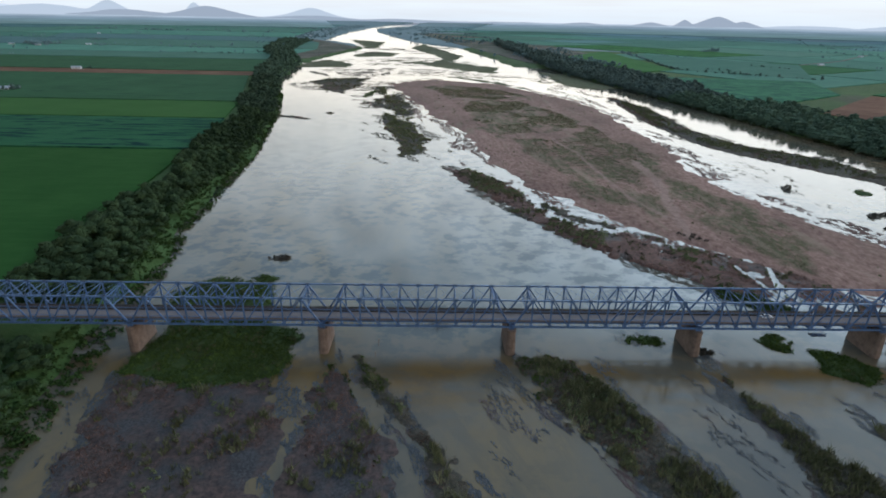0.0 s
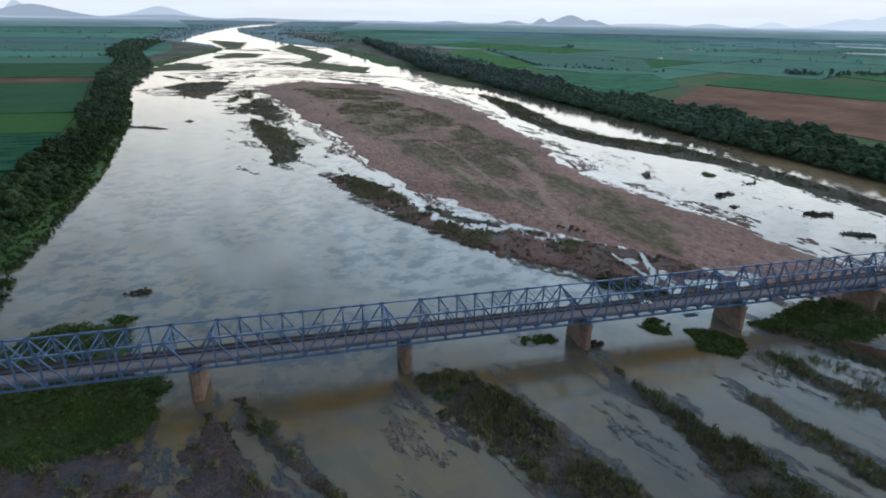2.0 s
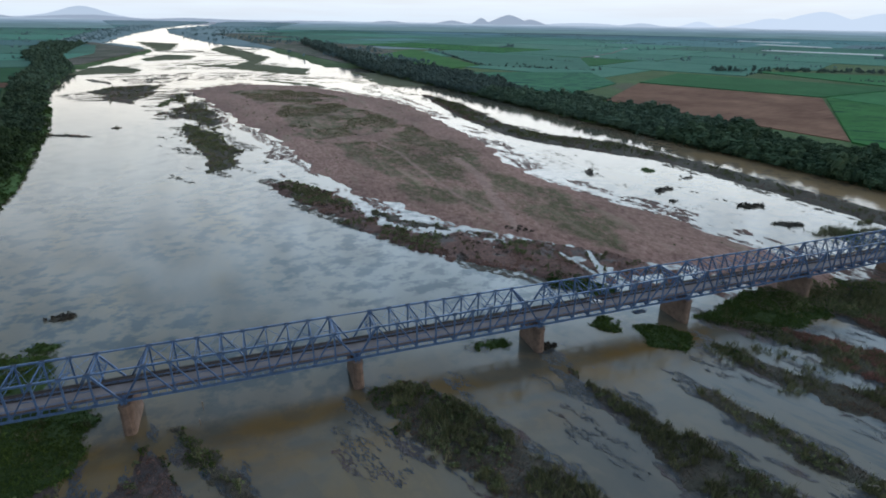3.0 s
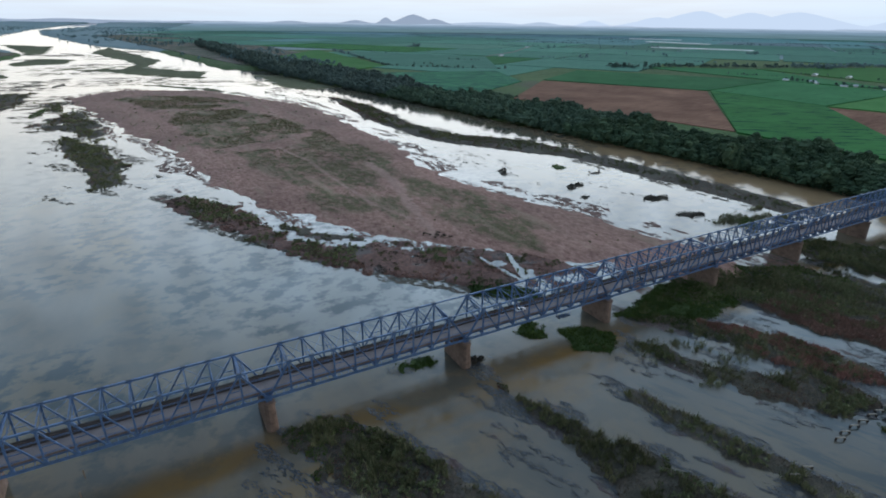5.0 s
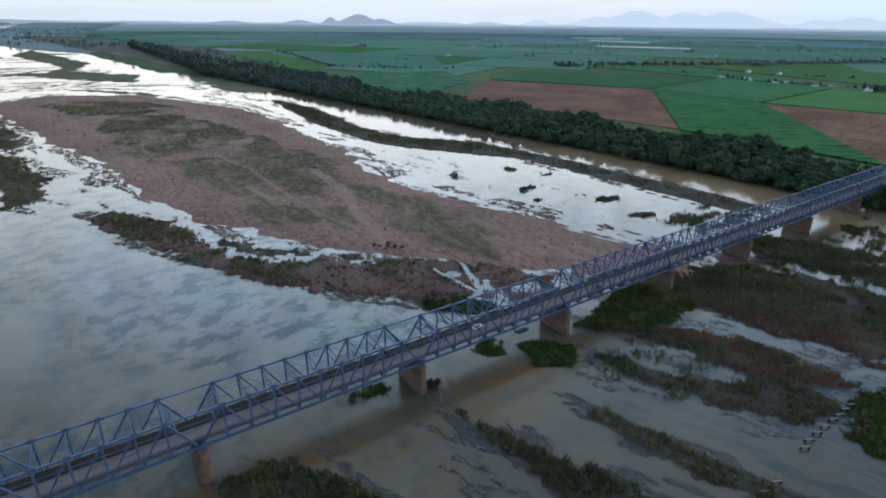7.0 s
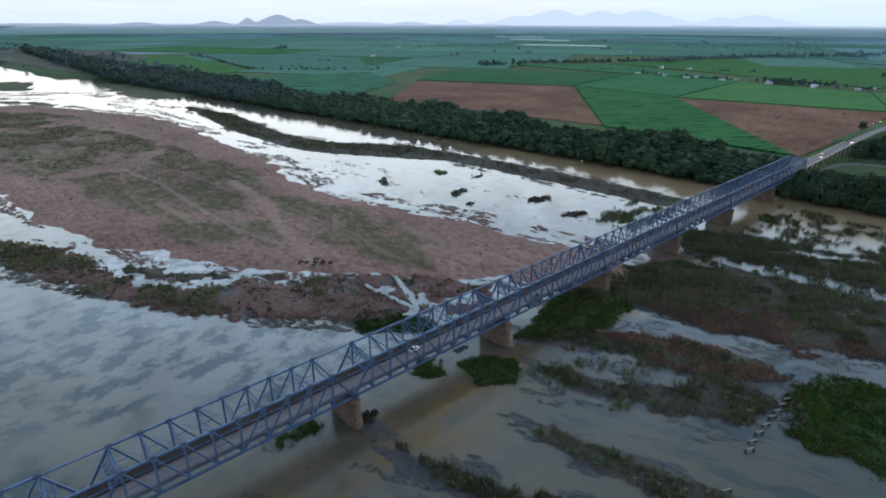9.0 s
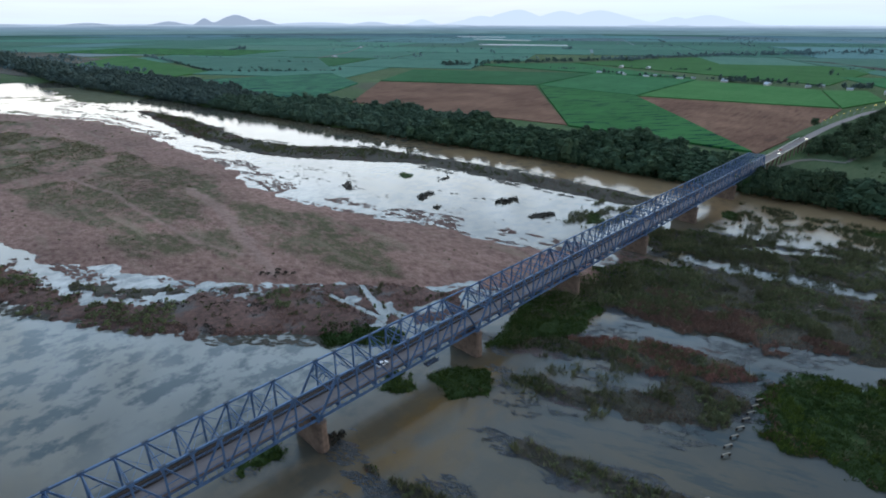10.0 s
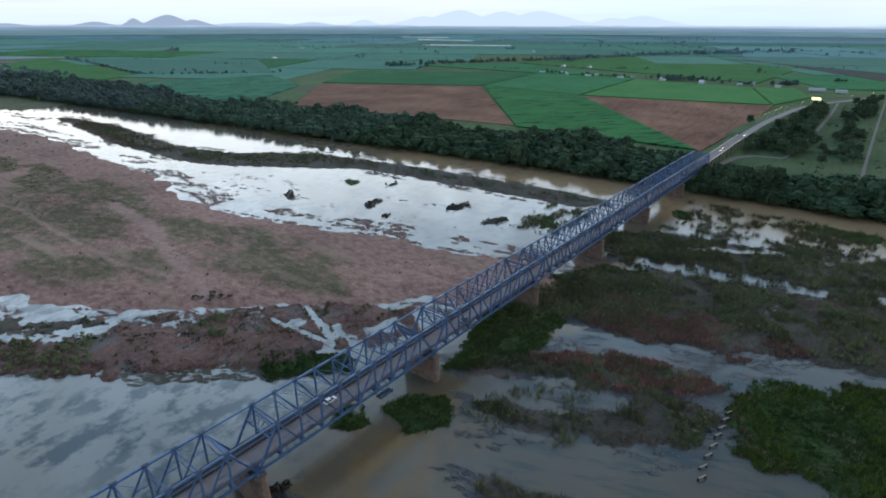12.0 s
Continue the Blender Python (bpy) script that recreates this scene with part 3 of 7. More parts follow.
MAIN_ISLAND = bar([(29, 978), (84, 720), (126, 560), (156, 465), (164, 386), (172, 318), (205, 232), (251, 150), (284, 111), (309, 91), (349, 45), (376, 4), (402, -14), (434, -10), (430, 30), (417, 77), (407, 120),
                   (383, 191), (368, 262), (380, 423), (380, 520), (382, 640), (372, 769), (257, 1014), (110, 1085)], 11, RED_SAND, step=1.9, rag=11, grain=26, top=1.5, slope=30, puddle=9, grow=5.0, cuts=[((206, 196), (224, 158), 7.0), ((224, 158), (243, 144), 5.0)])
WEST_BAR = bar([(136, 300), (157, 290), (184, 247), (194, 205), (206, 168), (226, 143), (239, 138), (250, 135), (257, 115), (278, 107), (292, 100), (293, 84), (297, 58), (287, 46), (274, 54), (262, 68), (243, 89), (228, 101), (216, 117), (205, 134), (186, 178), (152, 240)],
               23, RED_MUD, step=1.1, rag=8, grain=9, top=0.9, slope=6, grow=2.0, lush=0.4, cuts=[((293, 103), (299, 50), 0.4), ((314, 90), (301, 52), 0.6), ((206, 196), (224, 158), 7.0), ((224, 158), (243, 144), 5.0)])
TIP_BAR = bar([(46, 605), (76, 560), (100, 500), (114, 430), (110, 352), (82, 336), (82, 415), (55, 485)], 31, WEED_MUD, step=1.6, rag=9, grain=14, top=0.6, slope=7, wet=0.14, grow=-1.0, lush=2.4)
EAST_BAR = bar([(443, 818), (463, 688), (448, 506), (470, 419), (528, 350), (548, 247), (558, 154), (567, 75), (569, 44), (546, 60), (535, 168), (522, 268), (460, 358), (431, 422), (421, 541)],
               37, WEED_MUD, step=2.0, rag=5, grain=14, top=0.6, slope=6, wet=0.06, grow=8.0, lush=2.0)
BARS = [
    ("sand_island", MAIN_ISLAND, "long low island of reddish sand with thin grass", "island"),
    ("mud_bar", WEST_BAR, "weedy reddish-brown mud bar beside a sand island", "mud bar"),
    ("mud_bar", TIP_BAR, "dark scrubby mud bar in open water", "mud bar"),
    ("mud_bar", bar([(30, 930), (72, 700), (104, 520), (150, 335), (178, 282), (140, 350), (98, 420), (72, 560), (10, 840), (-20, 960)], 33, WEED_MUD, step=2.2, rag=12, grain=16, top=0.3, slope=14, wet=0.46, puddle=14.0), "shallows broken by scraps of mud and weed", "mud bar"),
    ("mud_bar", EAST_BAR, "long narrow weedy bar parting two channels", "mud bar"),
    ("mud_bar", bar([(246, 150), (268, 128), (300, 104), (332, 74), (348, 46), (330, 26), (304, 34), (292, 62), (284, 96), (258, 116)], 29, RED_MUD, step=1.2, rag=6, grain=10, top=0.35, slope=8, wet=0.42, grow=3.0,
                    lush=0.7, cuts=[((293, 103), (299, 50), 0.4), ((314, 90), (301, 52), 0.6), ((206, 196), (224, 158), 7.0), ((224, 158), (243, 144), 5.0)]), "wet flats of mud, weed and pools beside a sand island", "mud bar"),
    ("plant_mat", bar([(268, 62), (284, 55), (298, 40), (292, 28), (276, 40), (266, 52)], 30, GREEN_MAT, step=1.2, rag=3, grain=7, top=0.5, slope=4), "low green mat of plants at a bar's tip", "plants"),
    ("plant_mat", bar([(5, 13), (-9, 49), (9, 68), (40, 62), (45, 28), (68, 12), (63, -20), (30, -26), (-3, -18)], 41, GREEN_MAT, rag=4, grain=10, top=0.7), "dense green mat of river plants under the bridge", "plants"),
    ("mud_bar", bar([(-2, -16), (30, -22), (63, -17), (68, -34), (76, -74), (80, -130), (6, -130), (12, -70), (4, -44)], 43, VIOLET_MUD, lush=0.55, rag=7.0, grain=9, grow=2.2, top=0.5, wet=0.34, puddle=10.0, step=1.2), "half-flooded weedy bar with reddish and violet-grey growth", "mud bar"),
    ("mud_bar", bar([(79, -4), (84, -8), (93, -28), (109, -51), (112, -130), (70, -130), (74, -74), (77, -34)], 47, VIOLET_MUD, lush=0.6, rag=4.2, grain=9, grow=2.2, top=0.5, wet=0.21, puddle=7.0, step=1.2), "dark weedy bar trailing from a bridge pier", "mud bar"),
    ("mud_bar", bar([(91, -4), (96, -8), (107, -25), (126, -53), (134, -74), (144, -130), (130, -130), (123, -74), (112, -46), (94, -18)], 53, WEED_MUD, rag=3.5, grain=8, grow=2.2, top=0.6, wet=0.13, puddle=7.0, step=1.2), "narrow dark weedy bar in brown water", "mud bar"),
    ("mud_bar", bar([(158, 2), (178, -6), (193, -24), (206, -53), (216, -76), (230, -130), (196, -130), (186, -74), (168, -48), (159, -24), (150, -10)], 59, WEED_MUD, rag=6.5, grain=8, grow=0.6, top=0.6, wet=0.26, puddle=7.0, step=1.2, lush=1.8), "broad scrubby bar with olive shrubs and grey weed", "mud bar"),
    ("mud_bar", bar([(232, 0), (237, -2), (240, -23), (249, -42), (257, -56), (265, -73), (272, -94), (278, -130), (238, -130), (237, -83), (235, -42), (233, -20)], 61, WEED_MUD, rag=5.0, grain=8, grow=0.4, top=0.5, wet=0.27, puddle=7.0, step=1.2), "reedy bar trailing away from a bridge pier", "mud bar"),
    ("mud_bar", bar([(270, -33), (283, -45), (287, -59), (292, -75), (298, -100), (306, -140), (292, -140), (285, -100), (279, -83), (273, -58)], 67, WEED_MUD, rag=3.5, grain=8, grow=2.2, top=0.5, wet=0.15, puddle=7.0, step=1.2), "narrow reedy bar in brown water", "mud bar"),
    ("plant_mat", bar([(282, 5), (296, 0), (303, -12), (290, -22), (279, -12)], 71, GREEN_MAT, rag=2, grain=6, top=0.8, slope=4), "round dark-green clump of plants beside a pier", "plants"),
    ("mud_bar", bar([(322, 4), (349, -20), (370, -49), (378, -72), (376, -94), (366, -88), (348, -62), (332, -21), (318, -4)], 73, WEED_MUD, rag=4.2, grain=8, grow=2.2, top=0.6, wet=0.12, puddle=7.0, step=1.2), "bar of rust-red weeds and reeds", "mud bar"),
    ("mud_bar", bar([(306, -11), (318, -40), (336, -62), (357, -66), (358, -96), (331, -92), (320, -75), (308, -48), (300, -28)], 79, WEED_MUD, rag=5.6, grain=8, grow=2.2, top=0.5, wet=0.24, puddle=7.0, step=1.2), "half-drowned bar of violet-grey weeds and reeds", "mud bar"),
    ("plant_mat", bar([(309, 2), (338, 6), (360, 14), (390, 6), (388, -20), (372, -18), (351, -23), (335, -11), (322, -5)], 103, GREEN_MAT, rag=3.5, grain=7, top=0.7, slope=4, wet=0.08, puddle=6.0, step=1.2), "dark-green plants at the heads of two bars beside a pier", "plants"),
    ("plant_mat", bar([(374, -92), (393, -107), (412, -136), (445, -200), (352, -200), (338, -119), (341, -101), (356, -94)], 83, GREEN_MAT, rag=8, grain=11, top=0.9, wet=0.10, puddle=9.0, step=1.2), "bright green mass of tall river plants", "plants"),
    ("mud_bar", bar([(411, 12), (450, -8), (458, -30), (468, -60), (478, -100), (486, -137), (500, -230), (432, -230), (420, -118), (397, -77), (389, -38), (382, -16), (342, 2), (375, 14)], 89, WEED_MUD, rag=7.0, grain=11, grow=5.0, top=0.7, wet=0.02, puddle=7.0, step=1.2, lush=2.0, cuts=[((470, -12), (477, -48), 7.5), ((477, -48), (488, -104), 7.0), ((382, -22), (372, -60), 3.0)]), "wide scrub-covered bar below the bridge", "mud bar"),
    ("mud_bar", bar([(508, 15), (528, -26), (531, -60), (556, -92), (562, -134), (570, -230), (475, -230), (483, -136), (479, -97), (465, -59), (462, -18), (480, 12)], 97, WEED_MUD, rag=8.4, grain=12, grow=5.0, top=0.6, wet=0.06, puddle=7.0, step=1.2, lush=2.4, cuts=[((470, -12), (477, -48), 7.5), ((477, -48), (488, -104), 7.0), ((519, -50), (536, -84), 4.0), ((540, -108), (565, -124), 6.0), ((500, -20), (512, -44), 3.0), ((500, -140), (520, -180), 6.0)]), "wide bar of scrub and reeds with pools", "mud bar"),
]
# bars of the upper river
BARS += [("mud_bar", bar(plan, seed, material, step=step, rag=rag, grain=rag * 1.3, top=0.6, slope=rag, wet=wet, grow=grow), label, "mud bar") for plan, seed, material, step, rag, wet, grow, label in (
    ([(-144, 989), (-126, 1088), (-10, 1104), (-27, 882), (-33, 783), (-87, 846)], 201, WEED_MUD, 2.2, 20, 0.26, 0.0, "drowned thicket and scraps of mud in the upper river"),
    ([(-404, 3351), (-176, 3091), (-126, 2442), (-187, 2360)], 203, FAR_MAT, 9.0, 28, 0.05, 12.0, "low green bar in the upper river"),
    ([(-187, 1882), (-139, 2139), (-14, 2066), (-28, 1854), (-140, 1791)], 205, FAR_MAT, 6.0, 20, 0.0, 6.0, "low green bar in the upper river"),
    ([(-271, 1463), (-220, 1653), (-111, 1458), (-117, 1362), (-243, 1341)], 207, FAR_MAT, 5.0, 20, 0.05, 8.0, "low green bar in the upper river"),
    ([(60, 2937), (227, 1928), (173, 1626), (310, 1446), (270, 1256), (180, 1349), (-13, 1627), (116, 1600), (150, 1780), (0, 2500)], 209, FAR_MAT, 7.0, 24, 0.10, 8.0, "broad green flats in the upper river"),
    ([(101, 1224), (262, 1057), (315, 919), (184, 1109)], 211, FAR_MAT, 4.0, 16, 0.20, 6.0, "ragged green bar above a sand island"),
    ([(400, 1320), (518, 1250), (520, 1000), (469, 931), (390, 996)], 213, FAR_MAT, 4.0, 22, 0.18, 4.0, "green flats and pools by the far bank"),
    ([(0, 700), (34, 800), (60, 880), (84, 720), (100, 600), (80, 570)], 215, WEED_MUD, 2.2, 16, 0.42, 0.0, "scraps of mud and weed beside a sand island"),
    ([(204, 206), (228, 174), (250, 150), (244, 142), (216, 162), (198, 192)], 217, WEED_MUD, 1.1, 5, 0.40, -1.0, "scraps of mud and weed in a sheltered pool"))]
BAR_OBJECTS = []


def rags(name, centres, flow, long, material, label, category, seed, thin=0.38):
    """Loose flat scraps of weed or mud lying in the shallows, drawn out along the current."""
    rand = np.random.default_rng(seed)
    n = len(centres)
    if not n:
        return None
    a = math.atan2(flow[1], flow[0]) + rand.normal(0, 0.30, n)
    half = long * rand.uniform(0.35, 1.0, n) ** 1.5
    wide = half * rand.uniform(0.5, 1.5, n) * thin
    k = np.arange(7) * 2 * math.pi / 7
    u = np.cos(k)[None, :] * half[:, None] * rand.uniform(0.55, 1.25, (n, 7))
    w = np.sin(k)[None, :] * wide[:, None] * rand.uniform(0.5, 1.3, (n, 7))
    x = centres[:, 0:1] + u * np.cos(a)[:, None] - w * np.sin(a)[:, None]
    y = centres[:, 1:2] + u * np.sin(a)[:, None] + w * np.cos(a)[:, None]
    wx, wy, lift, _ = draw_in(x, y)
    z = lift + rand.uniform(0.02, 0.14, n)[:, None]
    v = np.stack([wx, wy, z], -1).reshape(-1, 3)
    ob = mesh_object(name, v, np.arange(7 * n).reshape(-1, 7), material)
    return tagged(ob, label, category, kind="stuff")


def shallows(plan, reach, inside, area, flow, seed, cut, spill=0.16, grain=5.0):
    """Places in streaky patches round an outline, thinning outwards."""
    rand = np.random.default_rng(seed)
    pts = np.array(plan, float)
    lo, hi = pts.min(0) - reach, pts.max(0) + reach
    n = int((hi[0] - lo[0]) * (hi[1] - lo[1]) / area)
    x, y = rand.uniform(lo[0], hi[0], n), rand.uniform(lo[1], hi[1], n)
    d = polygon_depth(x, y, plan)
    along, across = x * flow[0] + y * flow[1], x * -flow[1] + y * flow[0]
    patch = fbm(along * 0.28, across, grain, 4, seed + 7)
    keep = (d > -reach) & (d < inside) & (patch > cut + spill * np.clip(-d / reach, 0, 1))
    return np.stack([x[keep], y[keep]], -1)


def oval(x, y, a, b, turn):
    c, s = math.cos(radians(turn)), math.sin(radians(turn))
    return [(x + c * a * math.cos(q * 0.5236) - s * b * math.sin(q * 0.5236), y + s * a * math.cos(q * 0.5236) + c * b * math.sin(q * 0.5236)) for q in range(12)]


def build_weed_mats():
    """Drowned weed in the shallows that ring the bars below the bridge."""
    for name, spec, label, category in list(BARS):
        mid = np.array(spec["plan"], float).mean(0)
        if name != "mud_bar" or mid[1] > -5:
            continue
        flow = (0.43, -0.90) if mid[0] > 85 else (0.08, -1.0)
        places = shallows(spec["plan"], 7.0, 5.0, 0.55, flow, spec["seed"] + 300, 0.515, 0.24)
        rags("drowned_weed", places, flow, 1.8, DROWNED, "blue-grey drowned weed at the water's face round a bar", "weeds", spec["seed"] + 301, 0.27)
    # streaks of weed adrift in the channels: centre, half lengths, turn
    for k, (x, y, a, b, turn) in enumerate([(299, -38, 15, 6, -62), (168, -20, 6, 14, 8), (225, -55, 6, 22, 20), (140, -60, 4, 14, 20), (400, -96, 24, 8, -38), (428, -128, 18, 9, -30), (366, -34, 14, 7, -55), (381, -66, 24, 6, -66), (338, -50, 14, 6, -48), (250, -75, 5, 16, 14), (212, 12, 9, 4, 0),
                                            (110, -80, 4, 16, 10), (150, -34, 9, 16, 18), (306, -30, 8, 12, 25), (318, -82, 12, 8, -30), (-2, -44, 3, 18, 4), (10, -60, 3, 14, 4), (76, -30, 3, 8, 0), (395, -20, 10, 5, -40), (196, -8, 14, 4, -10), (120, 22, 9, 3, 0), (224, -26, 4, 12, 20)]):
        plan = oval(x, y, a, b, turn)
        places = shallows(plan, 3.0, 99.0, 0.55, (0.43, -0.90), 700 + k, 0.535 if x < 355 else 0.48, 0.1, 3.2)
        rags("drifting_weed", places, (0.43, -0.90), 1.1, DROWNED, "blue-grey drowned weed drifting in the channel", "weeds", 730 + k, 0.27)
    # scraps of mud and weed that break up the shores above the bridge
    for k, (plan, reach, inside, area, flow, long, cut, material) in enumerate(((MAIN_ISLAND["plan"], 24.0, 3.0, 5.0, (0.22, -0.97), 3.6, 0.50, RED_MUD), (EAST_BAR["plan"], 16.0, 0.0, 7.0, (0.15, -0.99), 4.2, 0.50, WEED_MUD), (TIP_BAR["plan"], 26.0, 0.0, 5.0, (0.5, -0.86), 3.0, 0.53, WEED_MUD),
                                                                           (WEST_BAR["plan"], 9.0, 1.0, 2.0, (0.6, -0.8), 2.4, 0.51, WEED_MUD), (oval(45, 800, 60, 190, 5), 10.0, 99.0, 30.0, (1.0, -0.2), 7.0, 0.57, WEED_MUD), (oval(-60, 950, 110, 90, 0), 10.0, 99.0, 26.0, (1.0, 0.1), 8.0, 0.52, WEED_MUD),
                                                                           (oval(330, 1120, 200, 60, -35), 10.0, 99.0, 40.0, (0.8, -0.5), 9.0, 0.52, FAR_MAT), (oval(20, 1240, 190, 110, 10), 10.0, 99.0, 50.0, (1.0, -0.2), 10.0, 0.55, WEED_MUD), (oval(40, 1600, 220, 160, 0), 10.0, 99.0, 90.0, (1.0, 0.1), 13.0, 0.57, FAR_MAT), (oval(415, 880, 60, 130, 8), 10.0, 99.0, 28.0, (0.3, -0.95), 6.0, 0.55, WEED_MUD), (oval(425, 330, 40, 230, 8), 8.0, 99.0, 40.0, (0.2, -0.97), 3.2, 0.66, WEED_MUD), (oval(460, 130, 60, 90, 0), 8.0, 99.0, 30.0, (0.3, -0.95), 2.2, 0.67, WEED_MUD))):
        rags("shore_scraps", shallows(plan, reach, inside, area, flow, 760 + k, cut, 0.12, 11.0), flow, long, material, "scraps of dark mud and weed breaking up a shallow shore", "mud", 780 + k, 0.42)


def build_bars():
    for name, spec, label, category in BARS:
        BAR_OBJECTS.append(build_bar(name, spec, label, category))
    # islets and tussocks in the channels: centre, half lengths, turn
    for x, y, a, b, turn, kind in [(448, 180, 10, 4, 20, 0), (478, 240, 9, 7, 0, 1), (484, 124, 10, 4, -10, 0), (475, 84, 9, 4, -20, 0), (497, 205, 6, 3, 0, 0), (436, 152, 4, 2, 10, 0), (421, 246, 12, 4, 60, 0),
                                   (272, 9, 6, 6, 0, 1), (214, 10, 7, 3, -10, 1), (236, 1.5, 3, 1.2, 10, 0), (34, 66, 5, 3, 0, 1), (35, 92, 6, 2, 10, 0), (496, 52, 12, 8, 30, 1), (600, -108, 10, 24, 5, 1), (572, -14, 8, 5, 0, 1),
                                   (-70, 560, 30, 5, -25, 0), (-28, 600, 6, 3, 0, 0)]:
        c, s = math.cos(radians(turn)), math.sin(radians(turn))
        plan = [(x + c * a * math.cos(k * 0.5236) - s * b * math.sin(k * 0.5236), y + s * a * math.cos(k * 0.5236) + c * b * math.sin(k * 0.5236)) for k in range(12)]
        far = math.hypot(x - CX, y - CY)
        size = min(a, b)
        spec = bar(plan, int(abs(x) + abs(y)) + 5, (FAR_MAT if far > 800 else GREEN_MAT) if kind else (SAND_FLAT if a > 100 else WEED_MUD), step=max(0.8, far / 420), rag=size * (0.95 if far < 700 else 0.75), grain=max(2.4, size * (0.8 if far < 700 else 0.6)), top=0.7, slope=max(2.0, size * (0.5 if far < 700 else 0.25)), wet=0.1 if far > 500 and kind == 0 else 0.0)
        BARS.append(("islet", spec, "small weedy islet of mud and plants in the channel", "islet"))
        BAR_OBJECTS.append(build_bar("islet", spec, "small weedy islet of mud and plants in the channel", "islet"))
    # a braid of thin bars where the river comes down from the plain
    rand = np.random.default_rng(77)
    for _ in range(34):
        y = 740 + 1900 * rand.uniform(0, 1) ** 1.5
        lo, hi = float(bank_left(y)) + 25, float(bank_right(y)) - 40
        x = lo + (hi - lo) * rand.uniform(0.05, 0.95)
        if y < 1130 and x > 10:
            continue
        a, b, turn = rand.uniform(16, 60) * max(1.0, y / 1100), rand.uniform(5, 15) * max(1.0, y / 1200), rand.uniform(-35, 35) if y > 1000 and rand.uniform() < 0.6 else rand.uniform(50, 140)
        c, s = math.cos(radians(turn)), math.sin(radians(turn))
        plan = [(x + c * a * math.cos(k * 0.5236) - s * b * math.sin(k * 0.5236), y + s * a * math.cos(k * 0.5236) + c * b * math.sin(k * 0.5236)) for k in range(12)]
        spec = bar(plan, int(rand.integers(0, 9999)), FAR_MAT if rand.uniform() < 0.5 else WEED_MUD, step=max(2.0, y / 420), rag=b * 0.9, grain=b, top=0.5, slope=max(3.0, b * 0.5), wet=0.12)
        BARS.append(("islet", spec, "thin weedy bar in the braided upper river", "islet"))
        BAR_OBJECTS.append(build_bar("islet", spec, "thin weedy bar in the braided upper river", "islet"))
    for ob in BAR_OBJECTS:
        tagged(ob, group="bars in the river")


build_ground()
build_water()
build_bars()
build_weed_mats()

# ---- the bridge: ten steel truss spans on concrete piers ----
PITCH, WIDE, LOW, HIGH = 76.9, 12.65, 12.6, 24.65
PANEL = 7.648
ROAD_Z = 14.35


